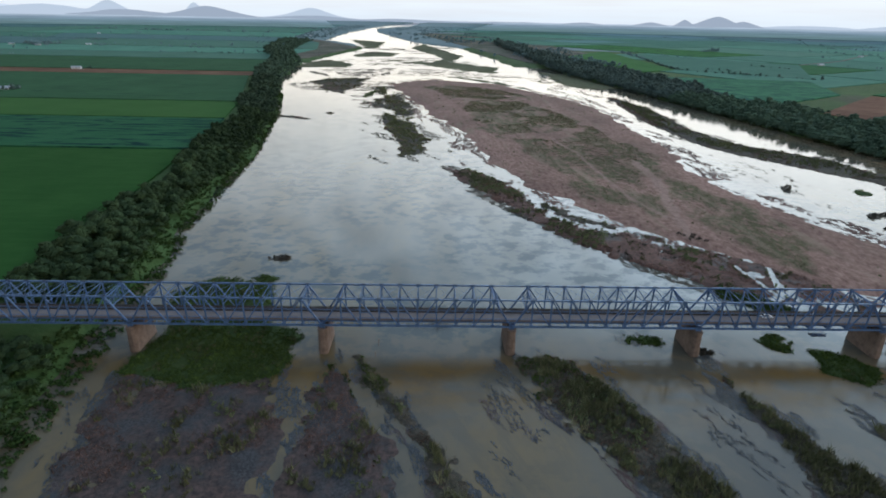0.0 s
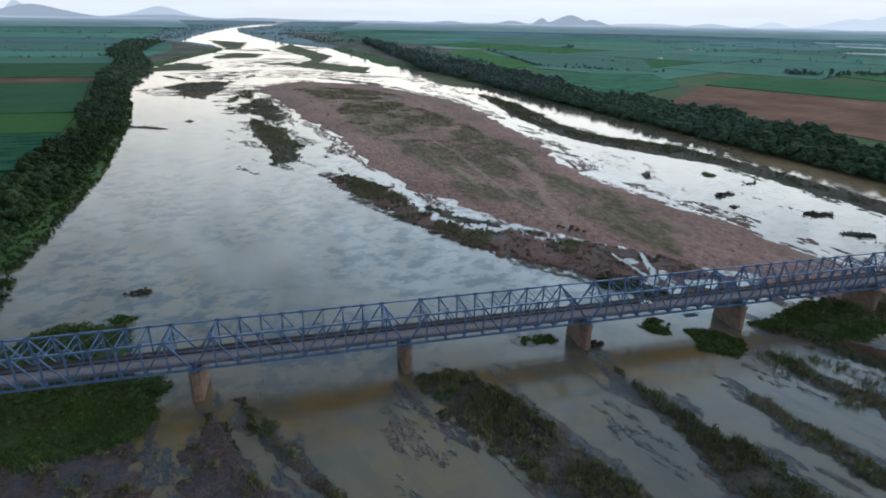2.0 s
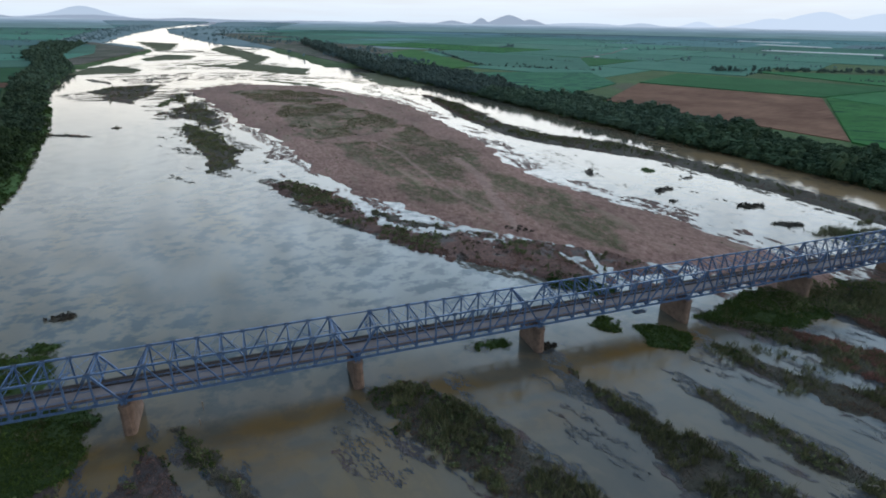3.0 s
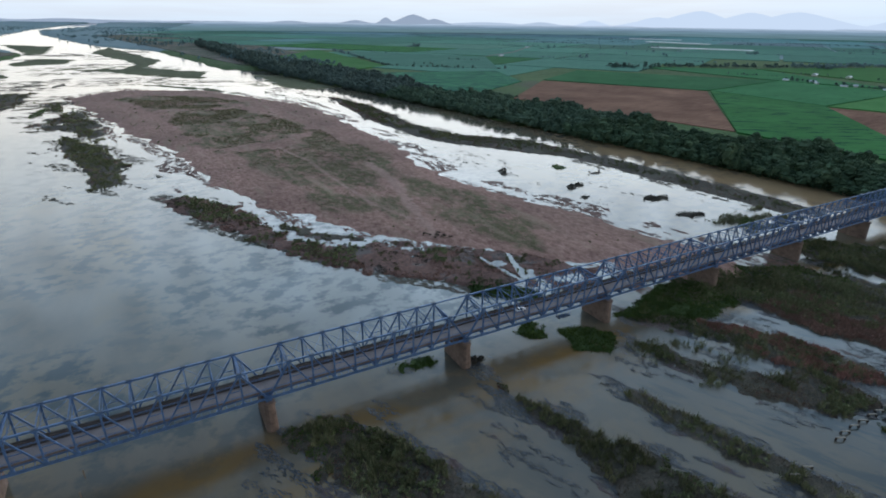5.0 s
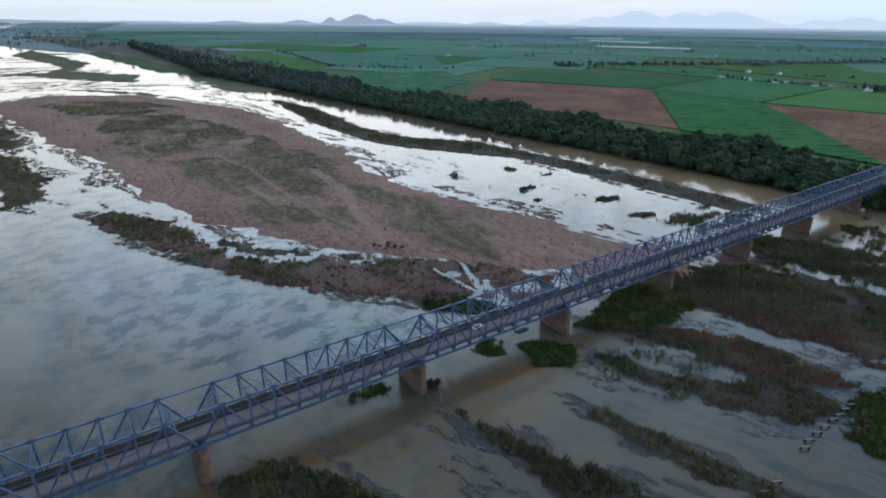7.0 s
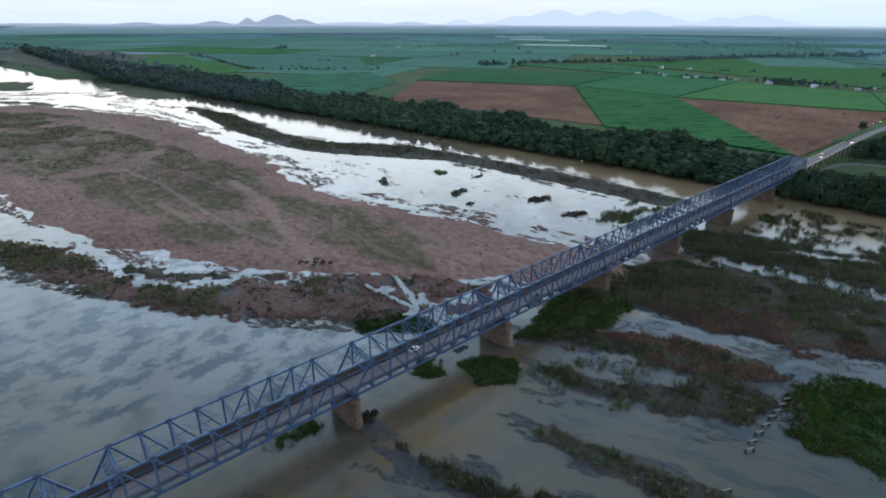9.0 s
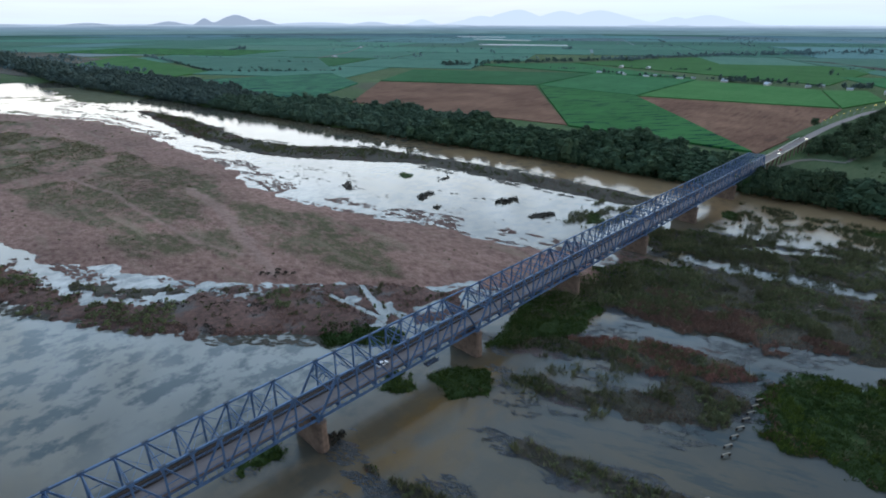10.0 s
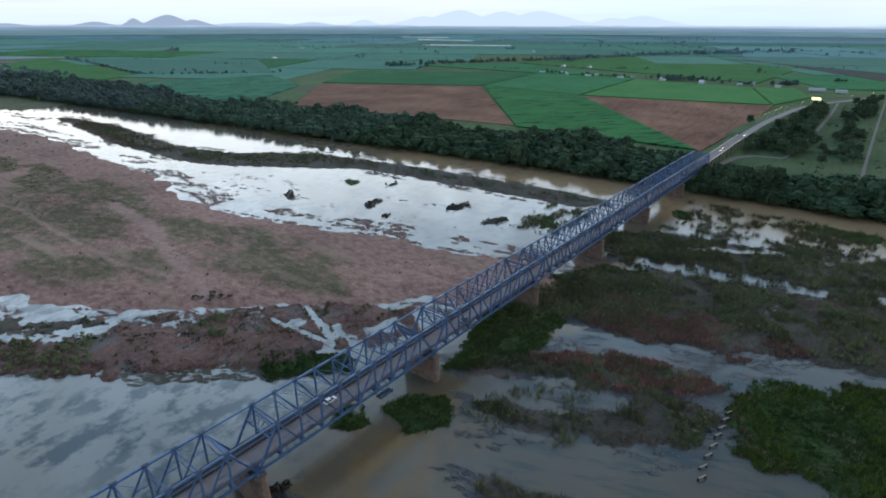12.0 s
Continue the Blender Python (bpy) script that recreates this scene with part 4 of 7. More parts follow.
def build_span():
    """One through-truss span from x = 0 to PITCH, its near truss at y = 0."""
    span = empty("truss_span")
    xs = [0.21 + PANEL * i for i in range(11)]

    def steel(name, data, label=""):
        return mesh_object(name, data[0], data[1], BLUE_STEEL, span, label)

    for y in (0.0, WIDE):
        steel("bottom_chord", channel_beam((xs[0] - 0.2, y, LOW), (xs[10] + 0.2, y, LOW), 0.55, 0.75, 0.12))
        steel("top_chord", beam_data((xs[1] - 0.1, y, HIGH), (xs[9] + 0.1, y, HIGH), 0.62, 0.62))
        for a, b in ((0, 1), (10, 9)):
            steel("end_post", channel_beam((xs[a], y, LOW), (xs[b], y, HIGH), 0.6, 0.6, 0.14, (0, 1, 0)))
        for i in range(1, 10):
            steel("vertical_post", channel_beam((xs[i], y, LOW), (xs[i], y, HIGH), 0.46, 0.5, 0.12, (1, 0, 0)))
        for i in range(1, 9):
            a, b = (i, i + 1) if i < 5 else (i + 1, i)
            middle = (HIGH + LOW) / 2
            steel("sub_strut", beam_data((xs[a], y, middle), ((xs[a] + xs[b]) / 2, y, middle), 0.2, 0.22))
            steel("diagonal", channel_beam((xs[a], y, HIGH), (xs[b], y, LOW), 0.42, 0.44, 0.12, (0, 1, 0)))
        for i in range(0, 11):
            steel("gusset_plate", box_data(xs[i], y, LOW + 0.35, 1.5, 0.68, 1.1))
            if 0 < i < 10:
                steel("gusset_plate", box_data(xs[i], y, HIGH - 0.2, 1.35, 0.72, 0.95))
                mesh_object("cover_plate", *box_data(xs[i], y, HIGH + 0.36, 1.7, 0.74, 0.12), DARK_STEEL, span, "dark grimy cover plate")
    for i in range(1, 10):
        steel("top_strut", channel_beam((xs[i], 0, HIGH - 0.05), (xs[i], WIDE, HIGH - 0.05), 0.26, 0.28, 0.08))
        steel("sway_strut", channel_beam((xs[i], 0, HIGH - 3.0), (xs[i], WIDE, HIGH - 3.0), 0.18, 0.2, 0.06))
        steel("sway_brace", join_data([beam_data((xs[i], 0.2, HIGH - 0.3), (xs[i], WIDE / 2, HIGH - 3.0), 0.13, 0.13), beam_data((xs[i], WIDE - 0.2, HIGH - 0.3), (xs[i], WIDE / 2, HIGH - 3.0), 0.13, 0.13)]))
    for i in range(1, 9):
        for a, b in ((0, WIDE), (WIDE, 0)):
            steel("top_brace", beam_data((xs[i], a, HIGH - 0.1 - 0.1 * (a > 0)), (xs[i + 1], b, HIGH - 0.1 - 0.1 * (a > 0)), 0.10, 0.10))
    # portal frames across the sloping end posts
    for a, b in ((0, 1), (10, 9)):
        def along(k, a=a, b=b):
            return xs[a] + (xs[b] - xs[a]) * k, LOW + (HIGH - LOW) * k
        pieces = []
        for k in (0.66, 0.94):
            px, pz = along(k)
            pieces.append(beam_data((px, 0, pz), (px, WIDE, pz), 0.4, 0.4))
        (lx, lz), (ux, uz) = along(0.66), along(0.94)
        for n in range(6):
            y0, y1 = WIDE * n / 6, WIDE * (n + 1) / 6
            pieces.append(beam_data((lx, y0, lz), (ux, y1, uz), 0.16, 0.16))
            pieces.append(beam_data((ux, y0, uz), (lx, y1, lz), 0.16, 0.16))
        steel("portal_frame", join_data(pieces), "lattice portal frame of blue steel")
    for i in range(0, 11):
        steel("floor_beam", channel_beam((xs[i], 0, LOW + 0.5), (xs[i], WIDE, LOW + 0.5), 0.4, 1.1, 0.1))
    for y in (1.7, 4.6, 7.7, 9.2, 10.7):
        steel("stringer", beam_data((0, y, LOW + 1.1), (PITCH, y, LOW + 1.1), 0.22, 0.7))
    # short brackets across the open strip beside the road
    for i in range(10):
        for k in (0.33, 0.67):
            steel("deck_bracket", beam_data((xs[i] + PANEL * k, 0.2, LOW + 0.3), (xs[i] + PANEL * k, 1.7, LOW + 1.1), 0.14, 0.25))
    mesh_object("road_slab", *box_data(PITCH / 2, 4.75, ROAD_Z - 0.15, PITCH - 0.06, 6.5, 0.3), ASPHALT, span, "pinkish-grey worn road deck")
    for y, m in ((1.62, CONCRETE), (7.9, RAIL_BED)):
        mesh_object("kerb", *box_data(PITCH / 2, y, ROAD_Z + 0.08, PITCH - 0.06, 0.24, 0.5), m, span)
    # guard rails each side of the road
    for y in (1.45, 8.08):
        pieces = [beam_data((0, y, ROAD_Z + 0.75), (PITCH, y, ROAD_Z + 0.75), 0.1, 0.16), beam_data((0, y, ROAD_Z + 1.15), (PITCH, y, ROAD_Z + 1.15), 0.1, 0.1)]
        rail = steel("guard_rail", join_data(pieces))
        for i in range(11):
            mesh_object("rail_post", *beam_data((xs[i] * 0.99 + 0.4, y, ROAD_Z), (xs[i] * 0.99 + 0.4, y, ROAD_Z + 1.15), 0.12, 0.12), BLUE_STEEL, rail)
    # the railway beside it
    mesh_object("track_bed", *box_data(PITCH / 2, 9.95, ROAD_Z - 0.28, PITCH - 0.06, 3.3, 0.3), RAIL_BED, span, "dark timber track bed")
    for y in (9.42, 10.49):
        mesh_object("rail", *box_data(PITCH / 2, y, ROAD_Z + 0.02, PITCH, 0.09, 0.16), RUST, span, "rusty steel rail")
    mesh_object("footway", *box_data(PITCH / 2, 11.95, ROAD_Z - 0.1, PITCH - 0.06, 0.75, 0.12), RAIL_BED, span)
    return span


def build_pier():
    """A concrete wall pier with blunt cutwaters, slightly wider at the foot."""
    pier = empty("bridge_pier")
    rows = []
    for z, grow in ((-3.4, 0.40), (0.6, 0.30), (10.2, 0.0), (10.22, 0.16), (11.5, 0.16)):
        half, front = 1.7 + grow, 0.7 + grow
        ring = []
        for way, y0 in ((1, WIDE), (-1, 0.0)):
            near_side = [(half, y0 + way * front), (half * 0.82, y0 + way * (front + 0.55)), (half * 0.42, y0 + way * (front + 1.05)), (-half * 0.42, y0 + way * (front + 1.05)), (-half * 0.82, y0 + way * (front + 0.55)), (-half, y0 + way * front)]
            ring += [(x * way, y, z) for x, y in near_side]
        rows.append(ring)

    def loft(rings):
        v = [p for r in rings for p in r]
        n = 12
        f = [(i * n + k, i * n + (k + 1) % n, (i + 1) * n + (k + 1) % n, (i + 1) * n + k) for i in range(len(rings) - 1) for k in range(n)]
        f += [tuple(range(n))[::-1], tuple(range((len(rings) - 1) * n, len(rings) * n))]
        return v, f

    mesh_object("pier_shaft", *loft(rows[:3]), CONCRETE, pier)
    cap = mesh_object("pier_cap", *loft(rows[3:]), CONCRETE, pier)
    for y in (0.0, WIDE):
        for x in (-0.35, 0.35):
            mesh_object("bearing", *box_data(x * 1.6, y, 11.9, 0.8, 1.0, 0.82), BLUE_STEEL, cap, "blue steel bearing")
    return pier


def build_tie():
    tie = empty("chord_tie")
    for y in (0.0, WIDE):
        mesh_object("tie_bar", *beam_data((-7.75, y, HIGH), (7.75, y, HIGH), 0.5, 0.45), BLUE_STEEL, tie)
    return tie


def build_bridge():
    first = build_span()
    tagged(first, "blue-painted steel truss span carrying a road and a railway", "bridge span", "spans of the bridge")
    first.location = (-PITCH, 0, 0)
    for k in range(0, 9):
        copy_thing(first, pose(k * PITCH, 0, 0))
    pier = build_pier()
    tagged(pier, "tall stained concrete wall pier with blunt cutwaters", "bridge pier", "piers of the bridge")
    pier.location = (-PITCH, 0, 0)
    for k in range(0, 10):
        copy_thing(pier, pose(k * PITCH, 0, 0))
    tie = build_tie()
    tagged(tie, "blue steel ties joining the top chords of two spans", "steel ties", "ties over the piers")
    for k in range(1, 9):
        copy_thing(tie, pose(k * PITCH, 0, 0))


build_bridge()

# ---- trees ----
LEAF = leaf_material("bank_tree_leaves", (0.013, 0.024, 0.012), (0.024, 0.040, 0.018))
# next three leaf tones have haze put in, palest furthest upstream
UPPER_LEAF = leaf_material("hazed_upper_leaves", (0.040, 0.062, 0.058), (0.054, 0.078, 0.070))
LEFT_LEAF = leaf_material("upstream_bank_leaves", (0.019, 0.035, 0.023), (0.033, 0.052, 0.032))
MID_LEAF = leaf_material("hazed_middle_leaves", (0.028, 0.050, 0.036), (0.046, 0.072, 0.050))
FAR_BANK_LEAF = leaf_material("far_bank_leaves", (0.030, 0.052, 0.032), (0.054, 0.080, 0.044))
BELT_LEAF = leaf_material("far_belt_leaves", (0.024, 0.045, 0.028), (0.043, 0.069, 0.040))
SCRUB = leaf_material("scrub_leaves", (0.066, 0.080, 0.043), (0.116, 0.132, 0.066))
BARK = plain_material("grey_bark", (0.10, 0.08, 0.06), 0.95, 0, 0.3, 0.5)


def leaf_sprays(centres, outward, size, rand):
    """Small sprays of leaves, one three-cornered face each, at the centres."""
    n = len(centres)
    normal = outward + rand.normal(0, 0.34, (n, 3))
    normal /= np.linalg.norm(normal, axis=1, keepdims=True) + 1e-9
    ref = rand.normal(0, 1, (n, 3))
    a = np.cross(normal, ref)
    a /= np.linalg.norm(a, axis=1, keepdims=True) + 1e-9
    b = np.cross(normal, a)
    s = (size * rand.uniform(0.6, 1.4, n))[:, None]
    v = np.stack([centres - a * s * 0.62 - b * s * 0.36, centres + a * s * 0.66 - b * s * 0.2 + normal * s * 0.12, centres + b * s * 0.66 - normal * s * 0.1], 1).reshape(-1, 3)
    return v, np.arange(3 * n).reshape(-1, 3)


def crown_points(rand, radius, height, clumps, per, low=0.25):
    """Leaf places on the skins of many clumps that fill an uneven crown."""
    cs, outs = [], []
    for _ in range(clumps):
        a, u = rand.uniform(0, 2 * math.pi), rand.uniform(0, 1)
        r = radius * math.sqrt(rand.uniform(0.02, 1)) * (1 - 0.45 * u)
        c = np.array([r * math.cos(a), r * math.sin(a), height * (low + (1 - low) * u * 0.86)])
        own = radius * rand.uniform(0.28, 0.50)
        way = rand.normal(0, 1, (per, 3))
        way /= np.linalg.norm(way, axis=1, keepdims=True)
        way[:, 2] = np.where(way[:, 2] < -0.35, -way[:, 2], way[:, 2])
        cs.append(c + way * own * np.array([1, 1, 0.72]) * rand.uniform(0.75, 1.08, (per, 1)))
        outs.append(way)
    return np.concatenate(cs), np.concatenate(outs)


def crown_core(rand, radius, height, fine=True):
    """The shaded body of one clump of leaves: a small lumpy dome."""
    rings, sides = (((0.05, 0.70), (0.30, 0.98), (0.60, 0.90), (0.86, 0.52)), 8) if fine else (((0.10, 0.88), (0.62, 0.80)), 6)
    v = []
    for n, (h, w) in enumerate(rings):
        for q in range(sides):
            a, r = 6.283 * (q + 0.5 * n) / sides, radius * w * rand.uniform(0.62, 1.22)
            v.append((r * math.cos(a), r * math.sin(a), height * h * rand.uniform(0.78, 1.2)))
    v.append((0, 0, height * 0.96))
    f = []
    for n in range(len(rings) - 1):
        for q in range(sides):
            a, b = n * sides + q, n * sides + (q + 1) % sides
            f += [(a, b, b + sides), (a, b + sides, a + sides)]
    top = (len(rings) - 1) * sides
    f += [(top + q, top + (q + 1) % sides, len(v) - 1) for q in range(sides)]
    return np.array(v), np.array(f)


def tree_meshes(seed, radius, height, clumps, per, size, leaf):
    rand = np.random.default_rng(seed)
    v, f = leaf_sprays(*crown_points(rand, radius, height, clumps, per), size, rand)
    for _ in range(12):
        a, u = rand.uniform(0, 6.283), rand.uniform(0, 1)
        r = radius * 0.7 * math.sqrt(rand.uniform(0.02, 1)) * (1 - 0.45 * u)
        cv, cf = crown_core(rand, radius * rand.uniform(0.28, 0.46), height * rand.uniform(0.24, 0.36), False)
        f = np.concatenate([f, cf + len(v)])
        v = np.concatenate([v, cv + (r * math.cos(a), r * math.sin(a), height * (0.22 + 0.46 * u))])
    crown = bpy.data.meshes.new("crown")
    crown.from_pydata(v.tolist(), [], f.tolist())
    crown.materials.append(leaf)
    pieces = []
    for k in range(6):
        a = rand.uniform(0, 6.28)
        base = Vector((0, 0, 0 if k == 0 else height * rand.uniform(0.18, 0.4)))
        tip = Vector((0, 0, height * 0.75)) if k == 0 else base + Vector((math.cos(a) * radius * 0.6, math.sin(a) * radius * 0.6, height * 0.35))
        w = radius * (0.07 if k == 0 else 0.035)
        ring = []
        for e, s in ((base, 1.0), (tip, 0.3)):
            ring += [(e.x + w * s * math.cos(q * 1.0472), e.y + w * s * math.sin(q * 1.0472), e.z) for q in range(6)]
        pieces.append((ring, [(q, (q + 1) % 6, 6 + (q + 1) % 6, 6 + q) for q in range(6)] + [tuple(range(6, 12))]))
    tv, tf = join_data(pieces)
    trunk = bpy.data.meshes.new("trunk")
    trunk.from_pydata(tv, [], tf)
    trunk.materials.append(BARK)
    return trunk, crown


# six shapes with the near bank's dark leaves, the same with the far bank's
TREE_KINDS = [tree_meshes(100 + k, 4.2 + 0.5 * (k % 3), 7.5 + 1.3 * (k % 4), 30, 36, 0.66, leaf) for leaf in (LEAF, FAR_BANK_LEAF) for k in range(6)]


def plant_tree(x, y, z, k, turn, scale, label, group):
    tree = empty("tree", (x, y, z))
    tree.rotation_euler, tree.scale = (0, 0, turn), (scale, scale, scale)
    trunk, crown = TREE_KINDS[k]
    for name, me in (("trunk", trunk), ("crown", crown)):
        ob = new(name, me)
        ob.parent = tree
    return tagged(tree, label, "tree", group)


# trees out on the plain: haze put into the leaf colour, in two steps
FAR_LEAF = leaf_material("hazed_far_leaves", (0.054, 0.092, 0.086), (0.078, 0.118, 0.106))
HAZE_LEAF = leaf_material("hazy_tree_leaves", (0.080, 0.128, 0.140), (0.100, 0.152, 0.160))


def far_wood(name, places, label, clumps=9, per=7, size=2.2, radius=4.5, height=10.0, material=None, seed=5):
    """Trees past counting, in one mesh."""
    rand = np.random.default_rng(seed)
    protos = []
    for _ in range(6):
        v, f = leaf_sprays(*crown_points(rand, radius, height * 0.88, clumps, per, 0.08), size, rand)
        if radius > 3:
            for _ in range(5 if size < 1.5 else 3):
                a, u = rand.uniform(0, 6.283), rand.uniform(0, 1)
                r = radius * 0.60 * math.sqrt(rand.uniform(0.02, 1)) * (1 - 0.5 * u)
                cv, cf = crown_core(rand, radius * rand.uniform(0.36, 0.62), height * rand.uniform(0.30, 0.48), size < 0.8)
                f = np.concatenate([f, cf + len(v)])
                v = np.concatenate([v, cv + (r * math.cos(a), r * math.sin(a), height * (0.20 + 0.40 * u))])
        protos.append((v, f))
    x, y = np.array([p[0] for p in places]), np.array([p[1] for p in places])
    z = ground_height(x, y)
    wx, wy, lift, k = draw_in(x, y)
    parts, faces, total = [], [], 0
    for i in range(len(places)):
        s, a = places[i][2] * k[i], rand.uniform(0, 6.28)
        p, pf = protos[i % 6]
        c, d = math.cos(a), math.sin(a)
        q = np.stack([p[:, 0] * c - p[:, 1] * d, p[:, 0] * d + p[:, 1] * c, p[:, 2] * rand.uniform(0.7, 1.3)], -1) * s
        parts.append(q + (wx[i], wy[i], max(z[i], 0.0) + lift[i]))
        faces.append(pf + total)
        total += len(p)
    ob = mesh_object(name, np.concatenate(parts), np.concatenate(faces), material or LEAF)
    return tagged(ob, label, "trees", kind="stuff")


def build_trees():
    near, left_far, right_near, right_far, fringe = [], [], [], [], []
    y = -190.0
    while y < 2900:
        far = max(1.0, (y - 250) / 500)
        step = 6.4 * min(far, 2.4)
        x_in = float(bank_left(y)) if y < 1450 else float(np.interp(y, [1450, 2000, 2700, 3142], [-262, -420, -520, -545]))
        depth = 50 + 8 * math.sin(y * 0.021) if y < 800 else 50 + (y - 800) * 0.05
        x = x_in - (11 if y < 250 else 5)
        while x > x_in - depth:
            px, py = x + rng.uniform(-2.6, 2.6), y + rng.uniform(-2.6, 2.6)
            s = rng.uniform(0.6, 1.3) * (0.7 if x > x_in - 20 else 1.0)
            if not (-9 < py < 20 and px > -190):
                (near if y < 330 else left_far).append((px, py, s * min(far, 1.7)))
            x -= step
        y += step
    y = -330.0
    while y < 3000:
        far = max(1.0, (y - 500) / 600)
        step = 8.0 * min(far, 2.2)
        x_in = float(bank_right(y)) if y < 1420 else 452.0
        depth = float(np.interp(y, [-330, -20, 42, 118, 185, 237, 291, 350, 440, 515, 595, 650, 700, 740, 850, 943, 1162, 1400, 1700, 3000], [84, 66, 90, 128, 134, 100, 94, 136, 136, 158, 88, 172, 142, 92, 124, 148, 186, 146, 110, 90]))
        depth *= 0.86 + 0.22 * float(value_noise(np.array(y / 22), np.array(0.5), 9))
        x = x_in - 5
        while x < x_in + depth:
            px, py = x + rng.uniform(-3.4, 3.4), y + rng.uniform(-3.4, 3.4)
            lump = float(value_noise(np.array(px / 30), np.array(py / 30), 15))
            big = 0.80 + 0.62 * lump ** 1.3 + (0.40 if rng.uniform() < 0.06 else 0.0)
            if x < x_in + 24:
                big = max(big, 1.15) * 1.22
            if -4 < py < 16 and px > 644:
                big = 0.46
            if not (-3 < py < 14 and px > 640 and rng.uniform() < 0.35):
                (right_near if -60 < y < 120 and px < x_in + 60 else right_far).append((px, py, big * rng.uniform(0.75, 1.2) * min(far, 1.6)))
            x += step
        y += step
    for places, label, group in ((near, "dense dark-green tree on the river bank beside the bridge", "trees on the near bank"), (right_near, "dense dark-green tree on the far river bank", "trees on the far bank")):
        for px, py, s in places[:66]:
            z = max(0.2, float(ground_height(np.array(px), np.array(py)))) - 0.3
            plant_tree(px, py, z, int(rng.integers(0, 6)) + (6 if px > 300 else 0), rng.uniform(0, 6.28), s, label, group)
    far_wood("woodland", near[66:], "dark-green belt of trees along the river bank", 12, 11, 0.75, 5.8, 9.0, seed=5)
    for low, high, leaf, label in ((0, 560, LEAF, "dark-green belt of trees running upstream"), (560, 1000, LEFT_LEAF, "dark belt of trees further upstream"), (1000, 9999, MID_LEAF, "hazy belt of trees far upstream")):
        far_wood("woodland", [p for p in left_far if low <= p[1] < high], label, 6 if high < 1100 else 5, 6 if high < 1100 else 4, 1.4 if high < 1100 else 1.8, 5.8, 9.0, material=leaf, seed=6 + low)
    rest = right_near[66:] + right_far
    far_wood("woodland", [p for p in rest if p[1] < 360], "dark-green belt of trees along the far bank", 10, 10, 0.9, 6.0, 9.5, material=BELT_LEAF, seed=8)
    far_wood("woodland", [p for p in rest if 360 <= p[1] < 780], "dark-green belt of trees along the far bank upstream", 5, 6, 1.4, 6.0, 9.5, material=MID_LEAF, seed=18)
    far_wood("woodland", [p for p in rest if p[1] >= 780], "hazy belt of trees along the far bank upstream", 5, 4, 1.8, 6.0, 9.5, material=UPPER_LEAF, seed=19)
    # low green growth along the near bank's edge
    for _ in range(3000):
        y = -190 + 1000 * rng.uniform(0, 1) ** 1.4
        fringe.append((float(bank_left(y)) + rng.uniform(-17, 5), y, rng.uniform(0.5, 1.2)))
    far_wood("bank_scrub", fringe, "low bright-green scrub along the water's edge", 4, 7, 0.75, 2.2, 1.7, BANK_SCRUB, 9)
    low = []
    for _ in range(1500):
        y = rng.uniform(-250, 900)
        low.append((float(bank_right(y)) + rng.uniform(-4, 8), y, rng.uniform(0.5, 1.2)))
    far_wood("bank_scrub", low, "low dark scrub along the far water's edge", 4, 6, 1.0, 2.2, 2.2, LEAF, 10)


BANK_SCRUB = leaf_material("water_edge_leaves", (0.014, 0.031, 0.010), (0.034, 0.060, 0.018))
SCRUB_GREEN = leaf_material("bank_scrub_leaves", (0.022, 0.042, 0.015), (0.046, 0.078, 0.026))
build_trees()

# ---- fields ----
def crop_material(name, dark, light, lodged=None, along=0.0, lodged_range=(0.56, 0.62)):
    """A crop or ploughed soil with its rows, and bands of flattened growth."""
    m, t, b = principled(name, 0.95, spec=0.02)
    geo = t.nodes.new("ShaderNodeNewGeometry")
    info = t.nodes.new("ShaderNodeObjectInfo")
    turned = t.nodes.new("ShaderNodeMapping")
    turned.inputs["Rotation"].default_value = (0, 0, radians(-along))
    t.links.new(geo.outputs["Position"], turned.inputs["Vector"])
    mp = t.nodes.new("ShaderNodeMapping")
    mp.inputs["Scale"].default_value = (0.16, 1.0, 1.0)
    t.links.new(turned.outputs[0], mp.inputs["Vector"])
    rows = noise_of(t, mp.outputs[0], 5.0, 6, 0.7)
    broad = noise_of(t, coords(t), 90, 5, 0.6)
    col = ramp_of(t, mix_of(t, 0.55, rows, broad), [(0.33, dark), (0.66, light)])
    col = mix_of(t, 1.0, col, span_of(t, info.outputs["Random"], 0, 1, 0.8, 1.2), "MULTIPLY")
    if lodged:
        bands = span_of(t, noise_of(t, mp.outputs[0], 8.0, 8, 0.66), *lodged_range)
        col = mix_of(t, bands, col, lodged)
    t.links.new(col, b.inputs["Base Color"])
    bump_of(t, b, rows, 0.5, 0.8)
    return m


CANE = crop_material("green_cane", (0.028, 0.122, 0.050), (0.053, 0.190, 0.078), (0.016, 0.070, 0.040), 6.0, (0.60, 0.66))
CANE_DARK = crop_material("dark_cane", (0.012, 0.066, 0.022), (0.026, 0.106, 0.038))
CANE_LODGED = crop_material("lodged_cane", (0.026, 0.112, 0.034), (0.052, 0.178, 0.058), (0.009, 0.050, 0.034), -31.0, (0.550, 0.580))
CANE_FLAT = crop_material("storm_flattened_cane", (0.024, 0.114, 0.040), (0.046, 0.178, 0.064), (0.009, 0.050, 0.036), 0.0, (0.585, 0.610))
CANE_TANGLED = crop_material("tangled_cane", (0.036, 0.138, 0.074), (0.066, 0.204, 0.110), (0.018, 0.074, 0.066), -31.0, (0.50, 0.545))
NEAR_CANE = crop_material("near_bank_cane", (0.019, 0.074, 0.019), (0.038, 0.116, 0.032))
